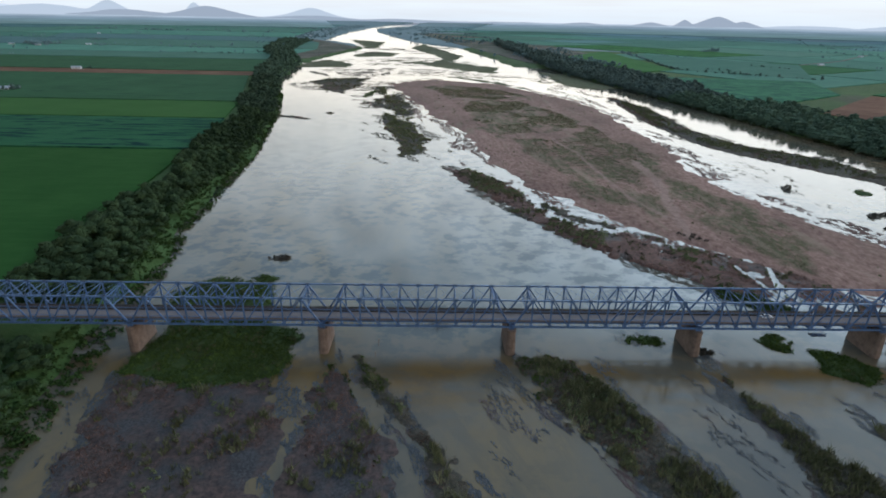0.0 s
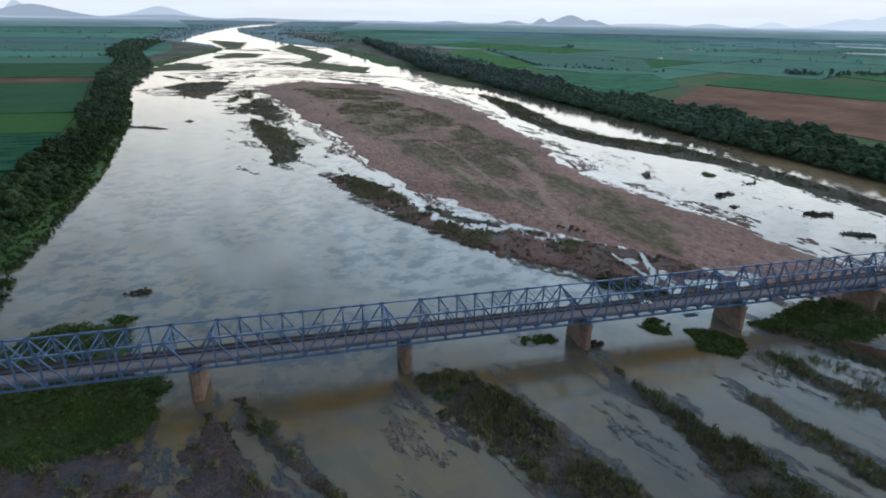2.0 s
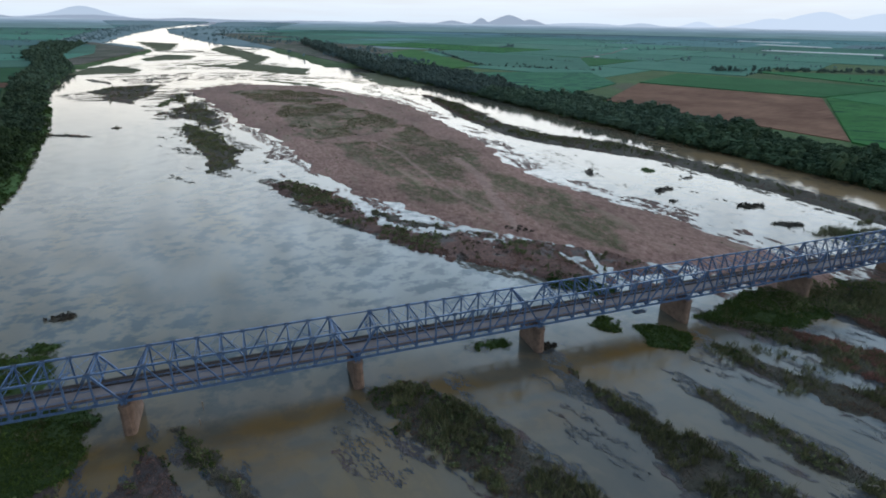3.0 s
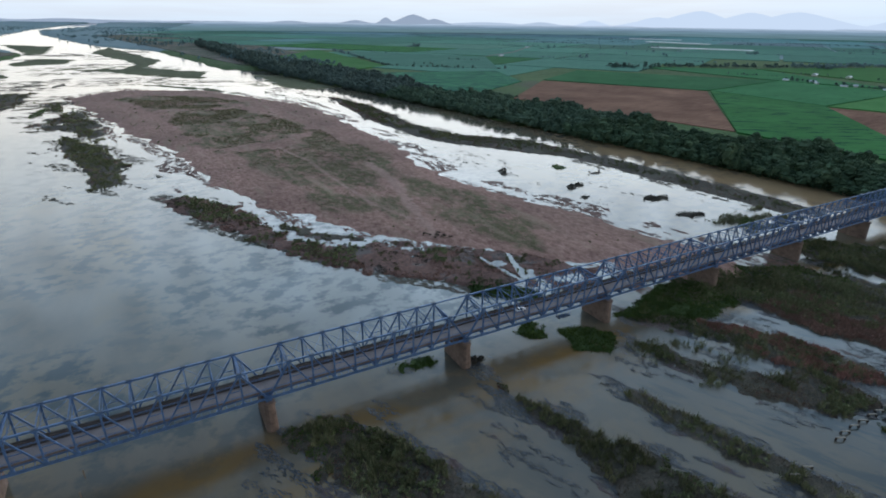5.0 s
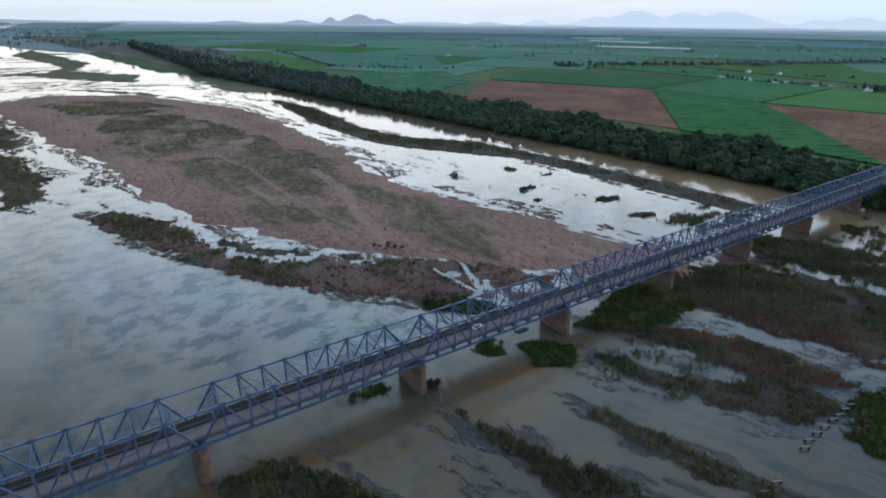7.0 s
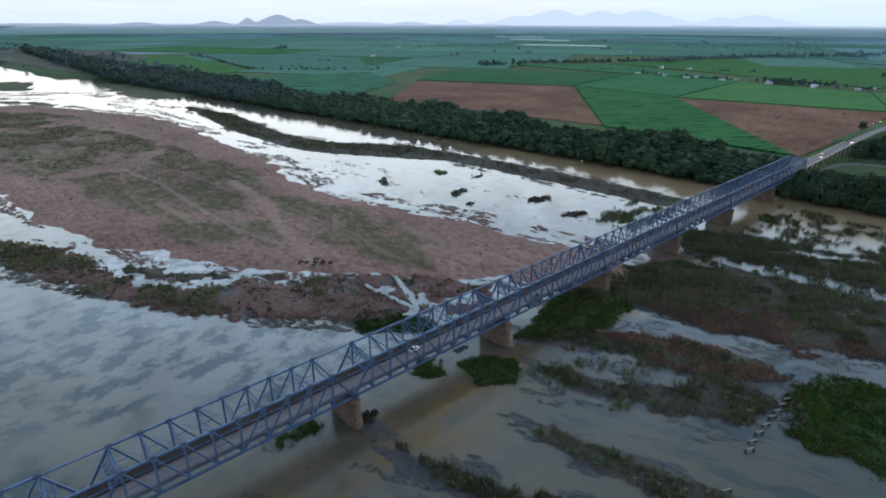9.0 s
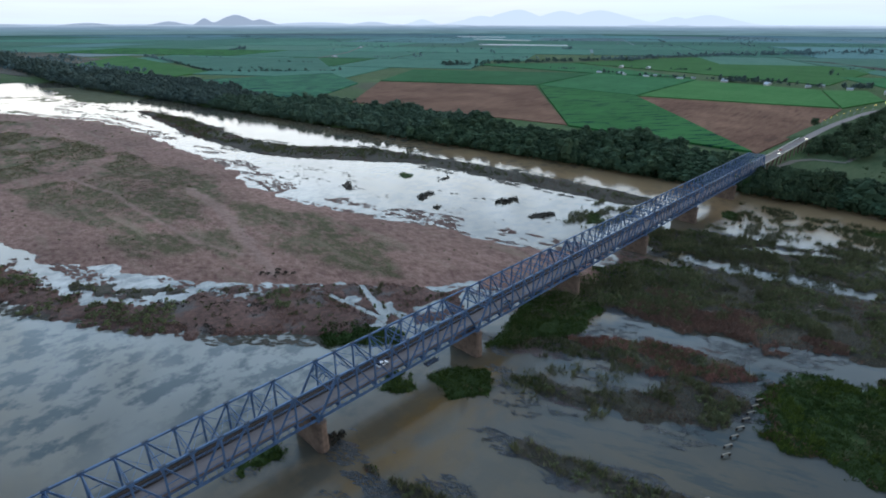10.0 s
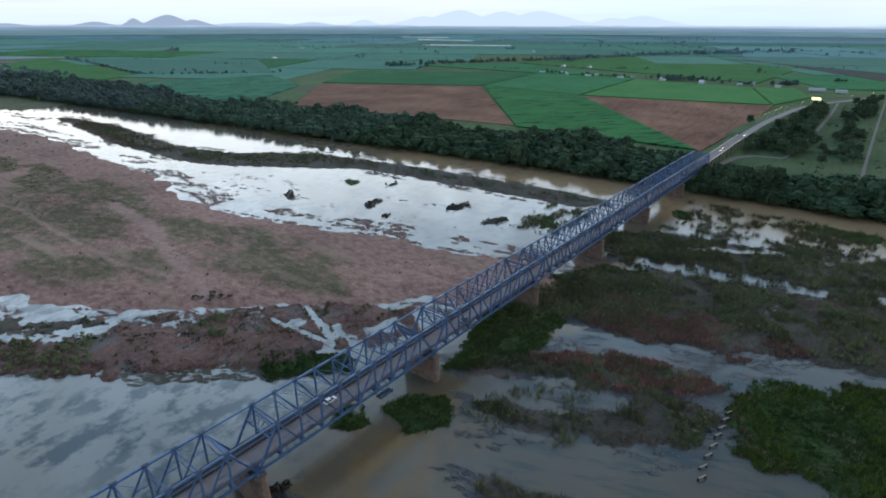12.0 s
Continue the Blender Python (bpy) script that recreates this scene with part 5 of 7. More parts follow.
FRESH_CANE = crop_material("fresh_bank_cane", (0.040, 0.118, 0.034), (0.064, 0.160, 0.050))
# cane on the hazy left plain: haze put into its blue-grey colour
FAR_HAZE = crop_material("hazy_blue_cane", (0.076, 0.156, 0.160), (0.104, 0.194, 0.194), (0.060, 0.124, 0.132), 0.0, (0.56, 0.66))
BANK_CANE = crop_material("dark_streaked_cane", (0.018, 0.084, 0.042), (0.035, 0.126, 0.062), (0.006, 0.036, 0.034), 0.0, (0.535, 0.565))
DULL_CANE = crop_material("dull_green_cane", (0.034, 0.100, 0.050), (0.056, 0.142, 0.072), (0.020, 0.066, 0.040), 0.0, (0.57, 0.62))
DULL_SOIL = crop_material("dull_fallow_soil", (0.062, 0.072, 0.066), (0.092, 0.096, 0.088))
CANE_BRIGHT = crop_material("young_cane", (0.042, 0.148, 0.044), (0.078, 0.206, 0.070))
# cane further out: these two colours are paled and blued for haze
CANE_HAZE = crop_material("haze_tinted_cane", (0.066, 0.178, 0.134), (0.100, 0.236, 0.180), (0.048, 0.128, 0.112), 20.0, (0.58, 0.66))
CANE_PALE = crop_material("haze_pale_cane", (0.072, 0.168, 0.128), (0.104, 0.214, 0.166), (0.054, 0.124, 0.108), 30.0, (0.58, 0.68))
PLOUGHED = crop_material("ploughed_red_soil", (0.088, 0.046, 0.035), (0.245, 0.142, 0.098), (0.080, 0.045, 0.040), 5.0, (0.55, 0.75))


def field(name, corners, material, label, top=6.6, category="field", n=10, skirt=3.2):
    """A block of crop or bare soil over a four-cornered plot, drawn in with the plain."""
    (ax, ay), (bx, by), (cx, cy), (dx, dy) = corners
    u, w = np.meshgrid(np.linspace(0, 1, n), np.linspace(0, 1, n))
    x = ax * (1 - u) * (1 - w) + bx * u * (1 - w) + cx * u * w + dx * (1 - u) * w
    y = ay * (1 - u) * (1 - w) + by * u * (1 - w) + cy * u * w + dy * (1 - u) * w
    wx, wy, lift, k = draw_in(x, y)
    v = np.stack([wx, wy, lift + top], -1).reshape(-1, 3)
    i, j = np.meshgrid(np.arange(n - 1), np.arange(n - 1), indexing="ij")
    f = np.stack([i * n + j, i * n + j + 1, (i + 1) * n + j + 1, (i + 1) * n + j], -1).reshape(-1, 4).tolist()
    if (bx - ax) * (dy - ay) - (by - ay) * (dx - ax) < 0:
        f = [q[::-1] for q in f]
    rim = [r for r in range(n)] + [r * n + n - 1 for r in range(1, n)] + [(n - 1) * n + r for r in range(n - 2, -1, -1)] + [r * n for r in range(n - 2, 0, -1)]
    v = v.tolist()
    base = len(v)
    v += [[v[r][0], v[r][1], v[r][2] - skirt] for r in rim]
    m = len(rim)
    f += [[rim[q], base + q, base + (q + 1) % m, rim[(q + 1) % m]] for q in range(m)]
    ob = mesh_object(name, v, f, material)
    return tagged(ob, label, category, "fields on the plain")


def build_fields():
    edge = {"cane_field": "block of tall green sugar cane on the plain", "ploughed_field": "bare ploughed field of reddish-brown soil", "fallow_field": "dull olive-brown fallow field"}
    # the plain beside the near bank: long strips across
    strips = [(-60, 330, NEAR_CANE), (336, 505, BANK_CANE), (511, 650, FRESH_CANE), (657, 1035, DULL_CANE), (1142, 1500, DULL_CANE), (1512, 1760, CANE_PALE), (1775, 2100, CANE_HAZE), (2120, 2700, CANE_DARK), (2730, 3300, CANE_DARK),
              (3340, 4300, CANE), (4400, 6000, CANE_DARK), (6200, 9000, CANE)]
    for n, (y0, y1, mat) in enumerate(strips):
        mid = (y0 + y1) / 2
        x0, x1 = float(bank_left(y0)) - 58 - max(0, y0 - 800) * 0.06, float(bank_left(y1)) - 58 - max(0, y1 - 800) * 0.06
        wide = 420 + 0.42 * max(0, mid)
        cuts = [0.0, 1.0, 2.1, 3.2] if y1 < 2200 else [0.0, 0.8, 1.6, 2.4, 3.4]
        for q in range(len(cuts) - 1):
            a0, a1 = x0 - cuts[q] * wide - (8 if q else 0), x0 - cuts[q + 1] * wide
            b0, b1 = x1 - cuts[q] * wide - (8 if q else 0), x1 - cuts[q + 1] * wide
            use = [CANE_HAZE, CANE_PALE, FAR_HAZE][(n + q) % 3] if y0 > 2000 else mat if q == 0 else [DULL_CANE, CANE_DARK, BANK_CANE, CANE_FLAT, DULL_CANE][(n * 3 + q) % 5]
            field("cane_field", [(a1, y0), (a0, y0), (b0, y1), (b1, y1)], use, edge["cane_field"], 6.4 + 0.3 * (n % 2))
    field("ploughed_field", [(-1100, 1045), (-272, 1045), (-285, 1132), (-1100, 1132)], PLOUGHED, edge["ploughed_field"], 5.9)
    # the plain beyond the far bank: plots on a slanted grid
    field("ploughed_field", [(966, 871), (1145, 571), (786, 262), (715, 640)], PLOUGHED, edge["ploughed_field"], 6.0)
    field("ploughed_field", [(1129, 336), (1211, 34), (969, 26), (778, 30), ], PLOUGHED, edge["ploughed_field"], 6.0)
    field("cane_field", [(1150, 566), (1136, 340), (782, 36), (780, 256)], CANE_LODGED, edge["cane_field"], 7.0)
    field("cane_field", [(655, 1190), (1010, 1128), (905, 872), (665, 705)], CANE_TANGLED, edge["cane_field"], 6.9)
    field("cane_field", [(600, 1912), (880, 2360), (800, 1395), (640, 1290)], CANE_BRIGHT, edge["cane_field"], 7.05)
    field("cane_field", [(815, 1405), (1060, 1190), (1340, 1690), (930, 2250)], CANE_HAZE, edge["cane_field"], 6.95)
    field("fallow_field", [(2492, 394), (2453, 292), (1813, -93), (2101, -85)], DULL_SOIL, edge["fallow_field"], 7.1)
    field("cane_field", [(975, 880), (1240, 1060), (1500, 640), (1150, 576)], CANE, edge["cane_field"], 6.8)
    field("cane_field", [(1156, 570), (1500, 634), (1520, 380), (1140, 342)], CANE, edge["cane_field"], 7.0)
    field("cane_field", [(1136, 334), (1500, 372), (1480, 120), (1218, 40)], CANE_BRIGHT, edge["cane_field"], 7.0)
    field("cane_field", [(1222, 36), (1480, 116), (1530, 50), (1372, 2)], CANE_BRIGHT, edge["cane_field"], 7.0)
    field("cane_field", [(1520, 1110), (1800, 880), (1560, 400), (1508, 640)], CANE, edge["cane_field"], 6.6)
    field("cane_field", [(1820, 900), (2400, 730), (2200, 120), (1600, 130)], CANE_BRIGHT, edge["cane_field"], 6.6)
    rand = np.random.default_rng(21)
    ux, uy, vx, vy = 0.512, -0.859, 0.859, 0.512
    ox, oy = 784.0, 266.0
    far = 520.0
    mats = [CANE, CANE_HAZE, CANE_LODGED, CANE_HAZE, CANE, CANE_PALE, CANE_HAZE, CANE, CANE_PALE, CANE_HAZE]
    far_mats = [FAR_CROP, FAR_GREEN, FAR_PALE, FAR_CROP, FAR_GREEN, FAR_PALE, FAR_CROP, CANE_PALE, FAR_GREEN, FAR_CROP]
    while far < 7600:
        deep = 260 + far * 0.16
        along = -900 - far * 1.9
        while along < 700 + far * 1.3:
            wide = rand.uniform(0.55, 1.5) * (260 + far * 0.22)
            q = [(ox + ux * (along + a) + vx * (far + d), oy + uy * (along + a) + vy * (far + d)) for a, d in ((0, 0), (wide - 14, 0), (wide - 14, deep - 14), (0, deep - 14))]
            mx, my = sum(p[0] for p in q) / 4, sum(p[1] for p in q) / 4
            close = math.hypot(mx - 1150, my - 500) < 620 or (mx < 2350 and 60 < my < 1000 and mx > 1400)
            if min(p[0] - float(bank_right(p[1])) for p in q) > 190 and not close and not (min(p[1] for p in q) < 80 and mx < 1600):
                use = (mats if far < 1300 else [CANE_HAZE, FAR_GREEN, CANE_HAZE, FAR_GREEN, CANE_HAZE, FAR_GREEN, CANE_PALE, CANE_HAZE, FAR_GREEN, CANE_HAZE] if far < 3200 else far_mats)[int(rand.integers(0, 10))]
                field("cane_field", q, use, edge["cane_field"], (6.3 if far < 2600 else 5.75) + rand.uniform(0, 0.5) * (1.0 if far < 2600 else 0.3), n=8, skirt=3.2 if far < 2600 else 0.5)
            along += wide
        far += deep
    field("scrub_flat", [(420, 1560), (760, 1700), (700, 5200), (-60, 4900)], SAND_FLAT, "grey-brown scrubby flat beside the upper river", 5.9, "flat land", 12)
    field("sand_flat", [(-470, 1500), (-282, 1600), (-215, 2350), (-560, 3100)], SAND_FLAT, "grey-brown sandy flat beside the upper river", 5.9, "flat land", 10)
    # white plastic sheeting over far beds
    for q in ([(2741, 2124), (2800, 2160), (3045, 1705), (2984, 1674)], [(3560, 2900), (3620, 2900), (3640, 2405), (3584, 2405)], [(4060, 3540), (4110, 3560), (4290, 3160), (4233, 3140)]):
        field("plastic_tunnel", q, WHITE_SHEET, "long white plastic sheeting over crop beds", 8.5, "crop cover", 5)


WHITE_SHEET = plain_material("white_plastic", (0.72, 0.74, 0.76), 0.5, 0, 0.1, 8)
WHITE_PAINT = plain_material("white_paint", (0.58, 0.58, 0.57), 0.6, 0, 0.1, 2)
ROOF_METAL = plain_material("pale_roof_metal", (0.40, 0.45, 0.52), 0.4, 0.2, 0.12, 2)
DARK_GLASS = plain_material("dark_glass", (0.02, 0.022, 0.025), 0.1, 0, 0.05, 1)
RUBBER = plain_material("black_rubber", (0.02, 0.02, 0.02), 0.9, 0, 0.1, 0.5)
GRAVEL = plain_material("pale_gravel", (0.140, 0.130, 0.116), 0.95, 0, 0.2, 5)
GRASS = crop_material("roadside_grass", (0.046, 0.090, 0.042), (0.115, 0.150, 0.082))
PALE_TIMBER = plain_material("bleached_timber", (0.27, 0.24, 0.20), 0.9, 0, 0.25, 0.5)
TIMBER = plain_material("weathered_timber", (0.17, 0.13, 0.10), 0.9, 0, 0.3, 0.6)
LAMP_GLOW = glow_material("sodium_lamp_glow", (1.0, 0.66, 0.14), 6.0)
SIGN_GLOW = glow_material("lit_sign_glow", (0.95, 1.0, 0.35), 2.2)
HEAD_GLOW = glow_material("headlight_glow", (1.0, 0.86, 0.70), 8.0)
# most distant fields: the air's haze is mixed into all three colours
FAR_CROP = crop_material("haze_far_crop", (0.130, 0.236, 0.268), (0.166, 0.280, 0.312), (0.108, 0.196, 0.232), 12.0, (0.56, 0.66))
FAR_PALE = crop_material("haze_far_pale", (0.156, 0.236, 0.264), (0.190, 0.280, 0.306), (0.124, 0.192, 0.226), 12.0, (0.56, 0.66))
FAR_GREEN = crop_material("haze_far_cane", (0.106, 0.224, 0.226), (0.140, 0.272, 0.272), (0.088, 0.182, 0.196), 12.0, (0.56, 0.66))
build_fields()

# ---- hills on the skyline ----
def build_hills():
    def ridge(name, r, bumps, floor, material, label):
        az = np.arange(-62, 112, 0.2)
        el = np.full(az.shape, floor)
        for c, wide, high in bumps:
            el = np.maximum(el, floor + (high - floor) * np.exp(-(np.abs(az - c) / wide) ** 1.7))
        el = el + (fbm(az * 1.0, az * 0, 1.4, 3, 71) - 0.5) * 0.10
        rows = []
        for k, rr in ((0.0, r - 90), (0.55, r - 40), (1.0, r)):
            low = 129 + rr * np.tan(np.radians(-0.75))
            top = 129 + rr * np.tan(np.radians(el))
            z = low + (top - low) * k
            rows.append(np.stack([CX + rr * np.sin(np.radians(az)), CY + rr * np.cos(np.radians(az)), z], -1))
        n, m = 3, len(az)
        i, j = np.meshgrid(np.arange(n - 1), np.arange(m - 1), indexing="ij")
        f = np.stack([i * m + j, i * m + j + 1, (i + 1) * m + j + 1, (i + 1) * m + j], -1).reshape(-1, 4)
        ob = mesh_object(name, np.concatenate(rows), f, material, smooth_shade=True)
        tagged(ob, label, "hills", kind="structure")

    def far_plain():
        """The plain's last miles, too far off to shift: a low band that thins out on both sides of the river."""
        m = bpy.data.materials.new("hazy_far_plain")
        m.use_nodes = True
        t = m.node_tree
        t.nodes.clear()
        geo = t.nodes.new("ShaderNodeNewGeometry")
        sep = t.nodes.new("ShaderNodeSeparateXYZ")
        t.links.new(geo.outputs["Position"], sep.inputs[0])
        # the band glows: haze put into its colour, lighter and bluer upwards
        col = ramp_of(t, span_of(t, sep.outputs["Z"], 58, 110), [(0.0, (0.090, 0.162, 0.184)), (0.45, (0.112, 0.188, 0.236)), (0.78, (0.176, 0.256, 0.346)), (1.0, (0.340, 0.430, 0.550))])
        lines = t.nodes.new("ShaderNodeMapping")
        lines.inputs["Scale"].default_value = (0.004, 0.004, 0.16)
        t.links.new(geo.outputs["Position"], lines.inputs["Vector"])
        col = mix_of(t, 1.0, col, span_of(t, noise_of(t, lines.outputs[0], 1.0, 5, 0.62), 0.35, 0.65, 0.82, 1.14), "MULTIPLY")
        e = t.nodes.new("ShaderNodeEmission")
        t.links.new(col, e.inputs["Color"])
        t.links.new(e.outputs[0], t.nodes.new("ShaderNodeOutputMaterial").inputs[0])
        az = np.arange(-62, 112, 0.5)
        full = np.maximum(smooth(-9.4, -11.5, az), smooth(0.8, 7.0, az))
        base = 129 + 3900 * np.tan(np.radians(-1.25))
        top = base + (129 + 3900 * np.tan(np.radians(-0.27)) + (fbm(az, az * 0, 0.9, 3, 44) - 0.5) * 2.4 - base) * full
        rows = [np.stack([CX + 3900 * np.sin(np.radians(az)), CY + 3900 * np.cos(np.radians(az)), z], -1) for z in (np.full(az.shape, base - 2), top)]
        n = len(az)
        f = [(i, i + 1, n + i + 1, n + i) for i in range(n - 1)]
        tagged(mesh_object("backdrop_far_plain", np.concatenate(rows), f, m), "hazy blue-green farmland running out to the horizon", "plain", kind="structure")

    far_plain()
    # ridges glow in flat colours with the haze put in, palest furthest off
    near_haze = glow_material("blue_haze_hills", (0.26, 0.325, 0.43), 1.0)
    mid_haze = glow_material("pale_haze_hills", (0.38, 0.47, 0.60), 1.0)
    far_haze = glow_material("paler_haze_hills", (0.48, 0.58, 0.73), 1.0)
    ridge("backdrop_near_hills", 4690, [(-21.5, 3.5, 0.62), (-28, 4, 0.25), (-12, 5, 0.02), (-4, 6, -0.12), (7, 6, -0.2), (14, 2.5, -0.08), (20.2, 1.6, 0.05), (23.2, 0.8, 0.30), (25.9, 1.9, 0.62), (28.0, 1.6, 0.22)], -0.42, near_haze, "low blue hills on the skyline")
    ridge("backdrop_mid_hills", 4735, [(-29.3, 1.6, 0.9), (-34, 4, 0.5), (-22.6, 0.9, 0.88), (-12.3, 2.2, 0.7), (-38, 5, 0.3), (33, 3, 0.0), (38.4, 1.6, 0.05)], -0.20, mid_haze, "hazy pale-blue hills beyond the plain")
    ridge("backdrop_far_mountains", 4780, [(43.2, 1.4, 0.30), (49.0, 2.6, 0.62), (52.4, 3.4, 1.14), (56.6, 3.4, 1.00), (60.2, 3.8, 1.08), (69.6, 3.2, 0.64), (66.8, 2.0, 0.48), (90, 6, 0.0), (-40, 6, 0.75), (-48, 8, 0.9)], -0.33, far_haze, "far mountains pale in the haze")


build_hills()

# ---- growth on the bars ----
REED_RED = leaf_material("rusty_weeds", (0.100, 0.066, 0.056), (0.205, 0.128, 0.106))
RED_BAND = leaf_material("rust_red_weeds", (0.150, 0.082, 0.072), (0.290, 0.160, 0.136))
REED_GREY = leaf_material("grey_weeds", (0.060, 0.058, 0.060), (0.14, 0.130, 0.128))
REED_OLIVE = leaf_material("olive_reeds", (0.066, 0.075, 0.042), (0.140, 0.144, 0.080))
REED_GREEN = leaf_material("green_water_plants", (0.027, 0.048, 0.014), (0.060, 0.092, 0.024))
DEAD_WEED = leaf_material("dead_tangled_weed", (0.024, 0.024, 0.021), (0.070, 0.064, 0.054))
DRY_GRASS = leaf_material("dry_olive_grass", (0.062, 0.066, 0.034), (0.150, 0.140, 0.078))
BAR_GRASS = leaf_material("brown_olive_growth", (0.088, 0.080, 0.060), (0.178, 0.154, 0.116))
PALE_REED = leaf_material("pale_olive_reeds", (0.092, 0.100, 0.056), (0.190, 0.186, 0.112))
REED_LIME = leaf_material("fresh_reeds", (0.040, 0.066, 0.014), (0.100, 0.140, 0.034))


def tufts(name, places, material, label, blades=7, height=1.1, spread=0.7, wide=0.22, seed=3):
    """Blades of reeds or weeds past counting: thin leaning triangles in clumps."""
    rand = np.random.default_rng(seed)
    n = len(places)
    if n == 0:
        return None
    p = np.repeat(np.array(places, float), blades, 0)
    k = len(p)
    a = rand.uniform(0, 6.283, k)
    rad = spread * np.sqrt(rand.uniform(0, 1, k)) * p[:, 3]
    root = p[:, :3] + np.stack([np.cos(a) * rad, np.sin(a) * rad, np.full(k, -0.15)], -1)
    h = height * p[:, 3] * rand.uniform(0.5, 1.25, k)
    lean = rand.normal(0, 0.33, (k, 2)) * h[:, None]
    tip = root + np.stack([lean[:, 0], lean[:, 1], h], -1)
    b = rand.uniform(0, 6.283, k)
    side = np.stack([np.cos(b), np.sin(b), np.zeros(k)], -1) * (wide * p[:, 3] * rand.uniform(0.6, 1.4, k))[:, None]
    v = np.stack([root - side, root + side, tip], 1).reshape(-1, 3)
    f = np.arange(3 * k).reshape(-1, 3)
    ob = mesh_object(name, v, f, material)
    return tagged(ob, label, "plants", kind="stuff")


def shrubs(name, places, material, label, radius=1.3, height=1.8, clumps=5, per=7, size=0.55, seed=4):
    rand = np.random.default_rng(seed)
    protos = [leaf_sprays(*crown_points(rand, radius, height, clumps, per, 0.05), size, rand)[0] for _ in range(6)]
    if not len(places):
        return None
    parts = []
    for i, (x, y, z, s) in enumerate(places):
        a = rand.uniform(0, 6.28)
        c, d = math.cos(a), math.sin(a)
        p = protos[i % 6]
        parts.append(np.stack([(p[:, 0] * c - p[:, 1] * d) * s + x, (p[:, 0] * d + p[:, 1] * c) * s + y, p[:, 2] * s * rand.uniform(0.7, 1.3) + z - 0.2], -1))
    v = np.concatenate(parts)
    ob = mesh_object(name, v, np.arange(len(v)).reshape(-1, 3), material)
    return tagged(ob, label, "plants", kind="stuff")


def sow(spec, area, low, high, seed, clump=12.0, share=0.5, deep=-99.0, shallow=99.0, zone=None):
    """Places on a bar, one for every so many square metres, in patches."""
    rand = np.random.default_rng(seed)
    pts = np.array(spec["plan"], float)
    lo, hi = pts.min(0) - 4, pts.max(0) + 4
    n = int((hi[0] - lo[0]) * (hi[1] - lo[1]) / area)
    x, y = rand.uniform(lo[0], hi[0], n), rand.uniform(lo[1], hi[1], n)
    h = bar_height(x, y, spec)
    patch = fbm(x, y, clump, 3, seed)
    keep = (h > low) & (h < high) & (patch > np.quantile(patch, 1 - share) if n else False)
    if zone is not None:
        where = fbm(x, y * 0.7, 30.0, 3, zone[0])
        keep &= (where > zone[1]) & (where < zone[2])
    if deep > -90 or shallow < 90:
        d = polygon_depth(x, y, spec["plan"])
        keep &= (d > deep) & (d < shallow)
    x, y, h = x[keep], y[keep], h[keep]
    wx, wy, lift, k = draw_in(x, y)
    s = rand.uniform(0.6, 1.35, len(x)) * np.maximum(1.0, np.minimum(np.hypot(x - CX, y - CY) / 420, 1.8)) * k
    return np.stack([wx, wy, np.maximum(h, -0.1) + lift, s], -1)


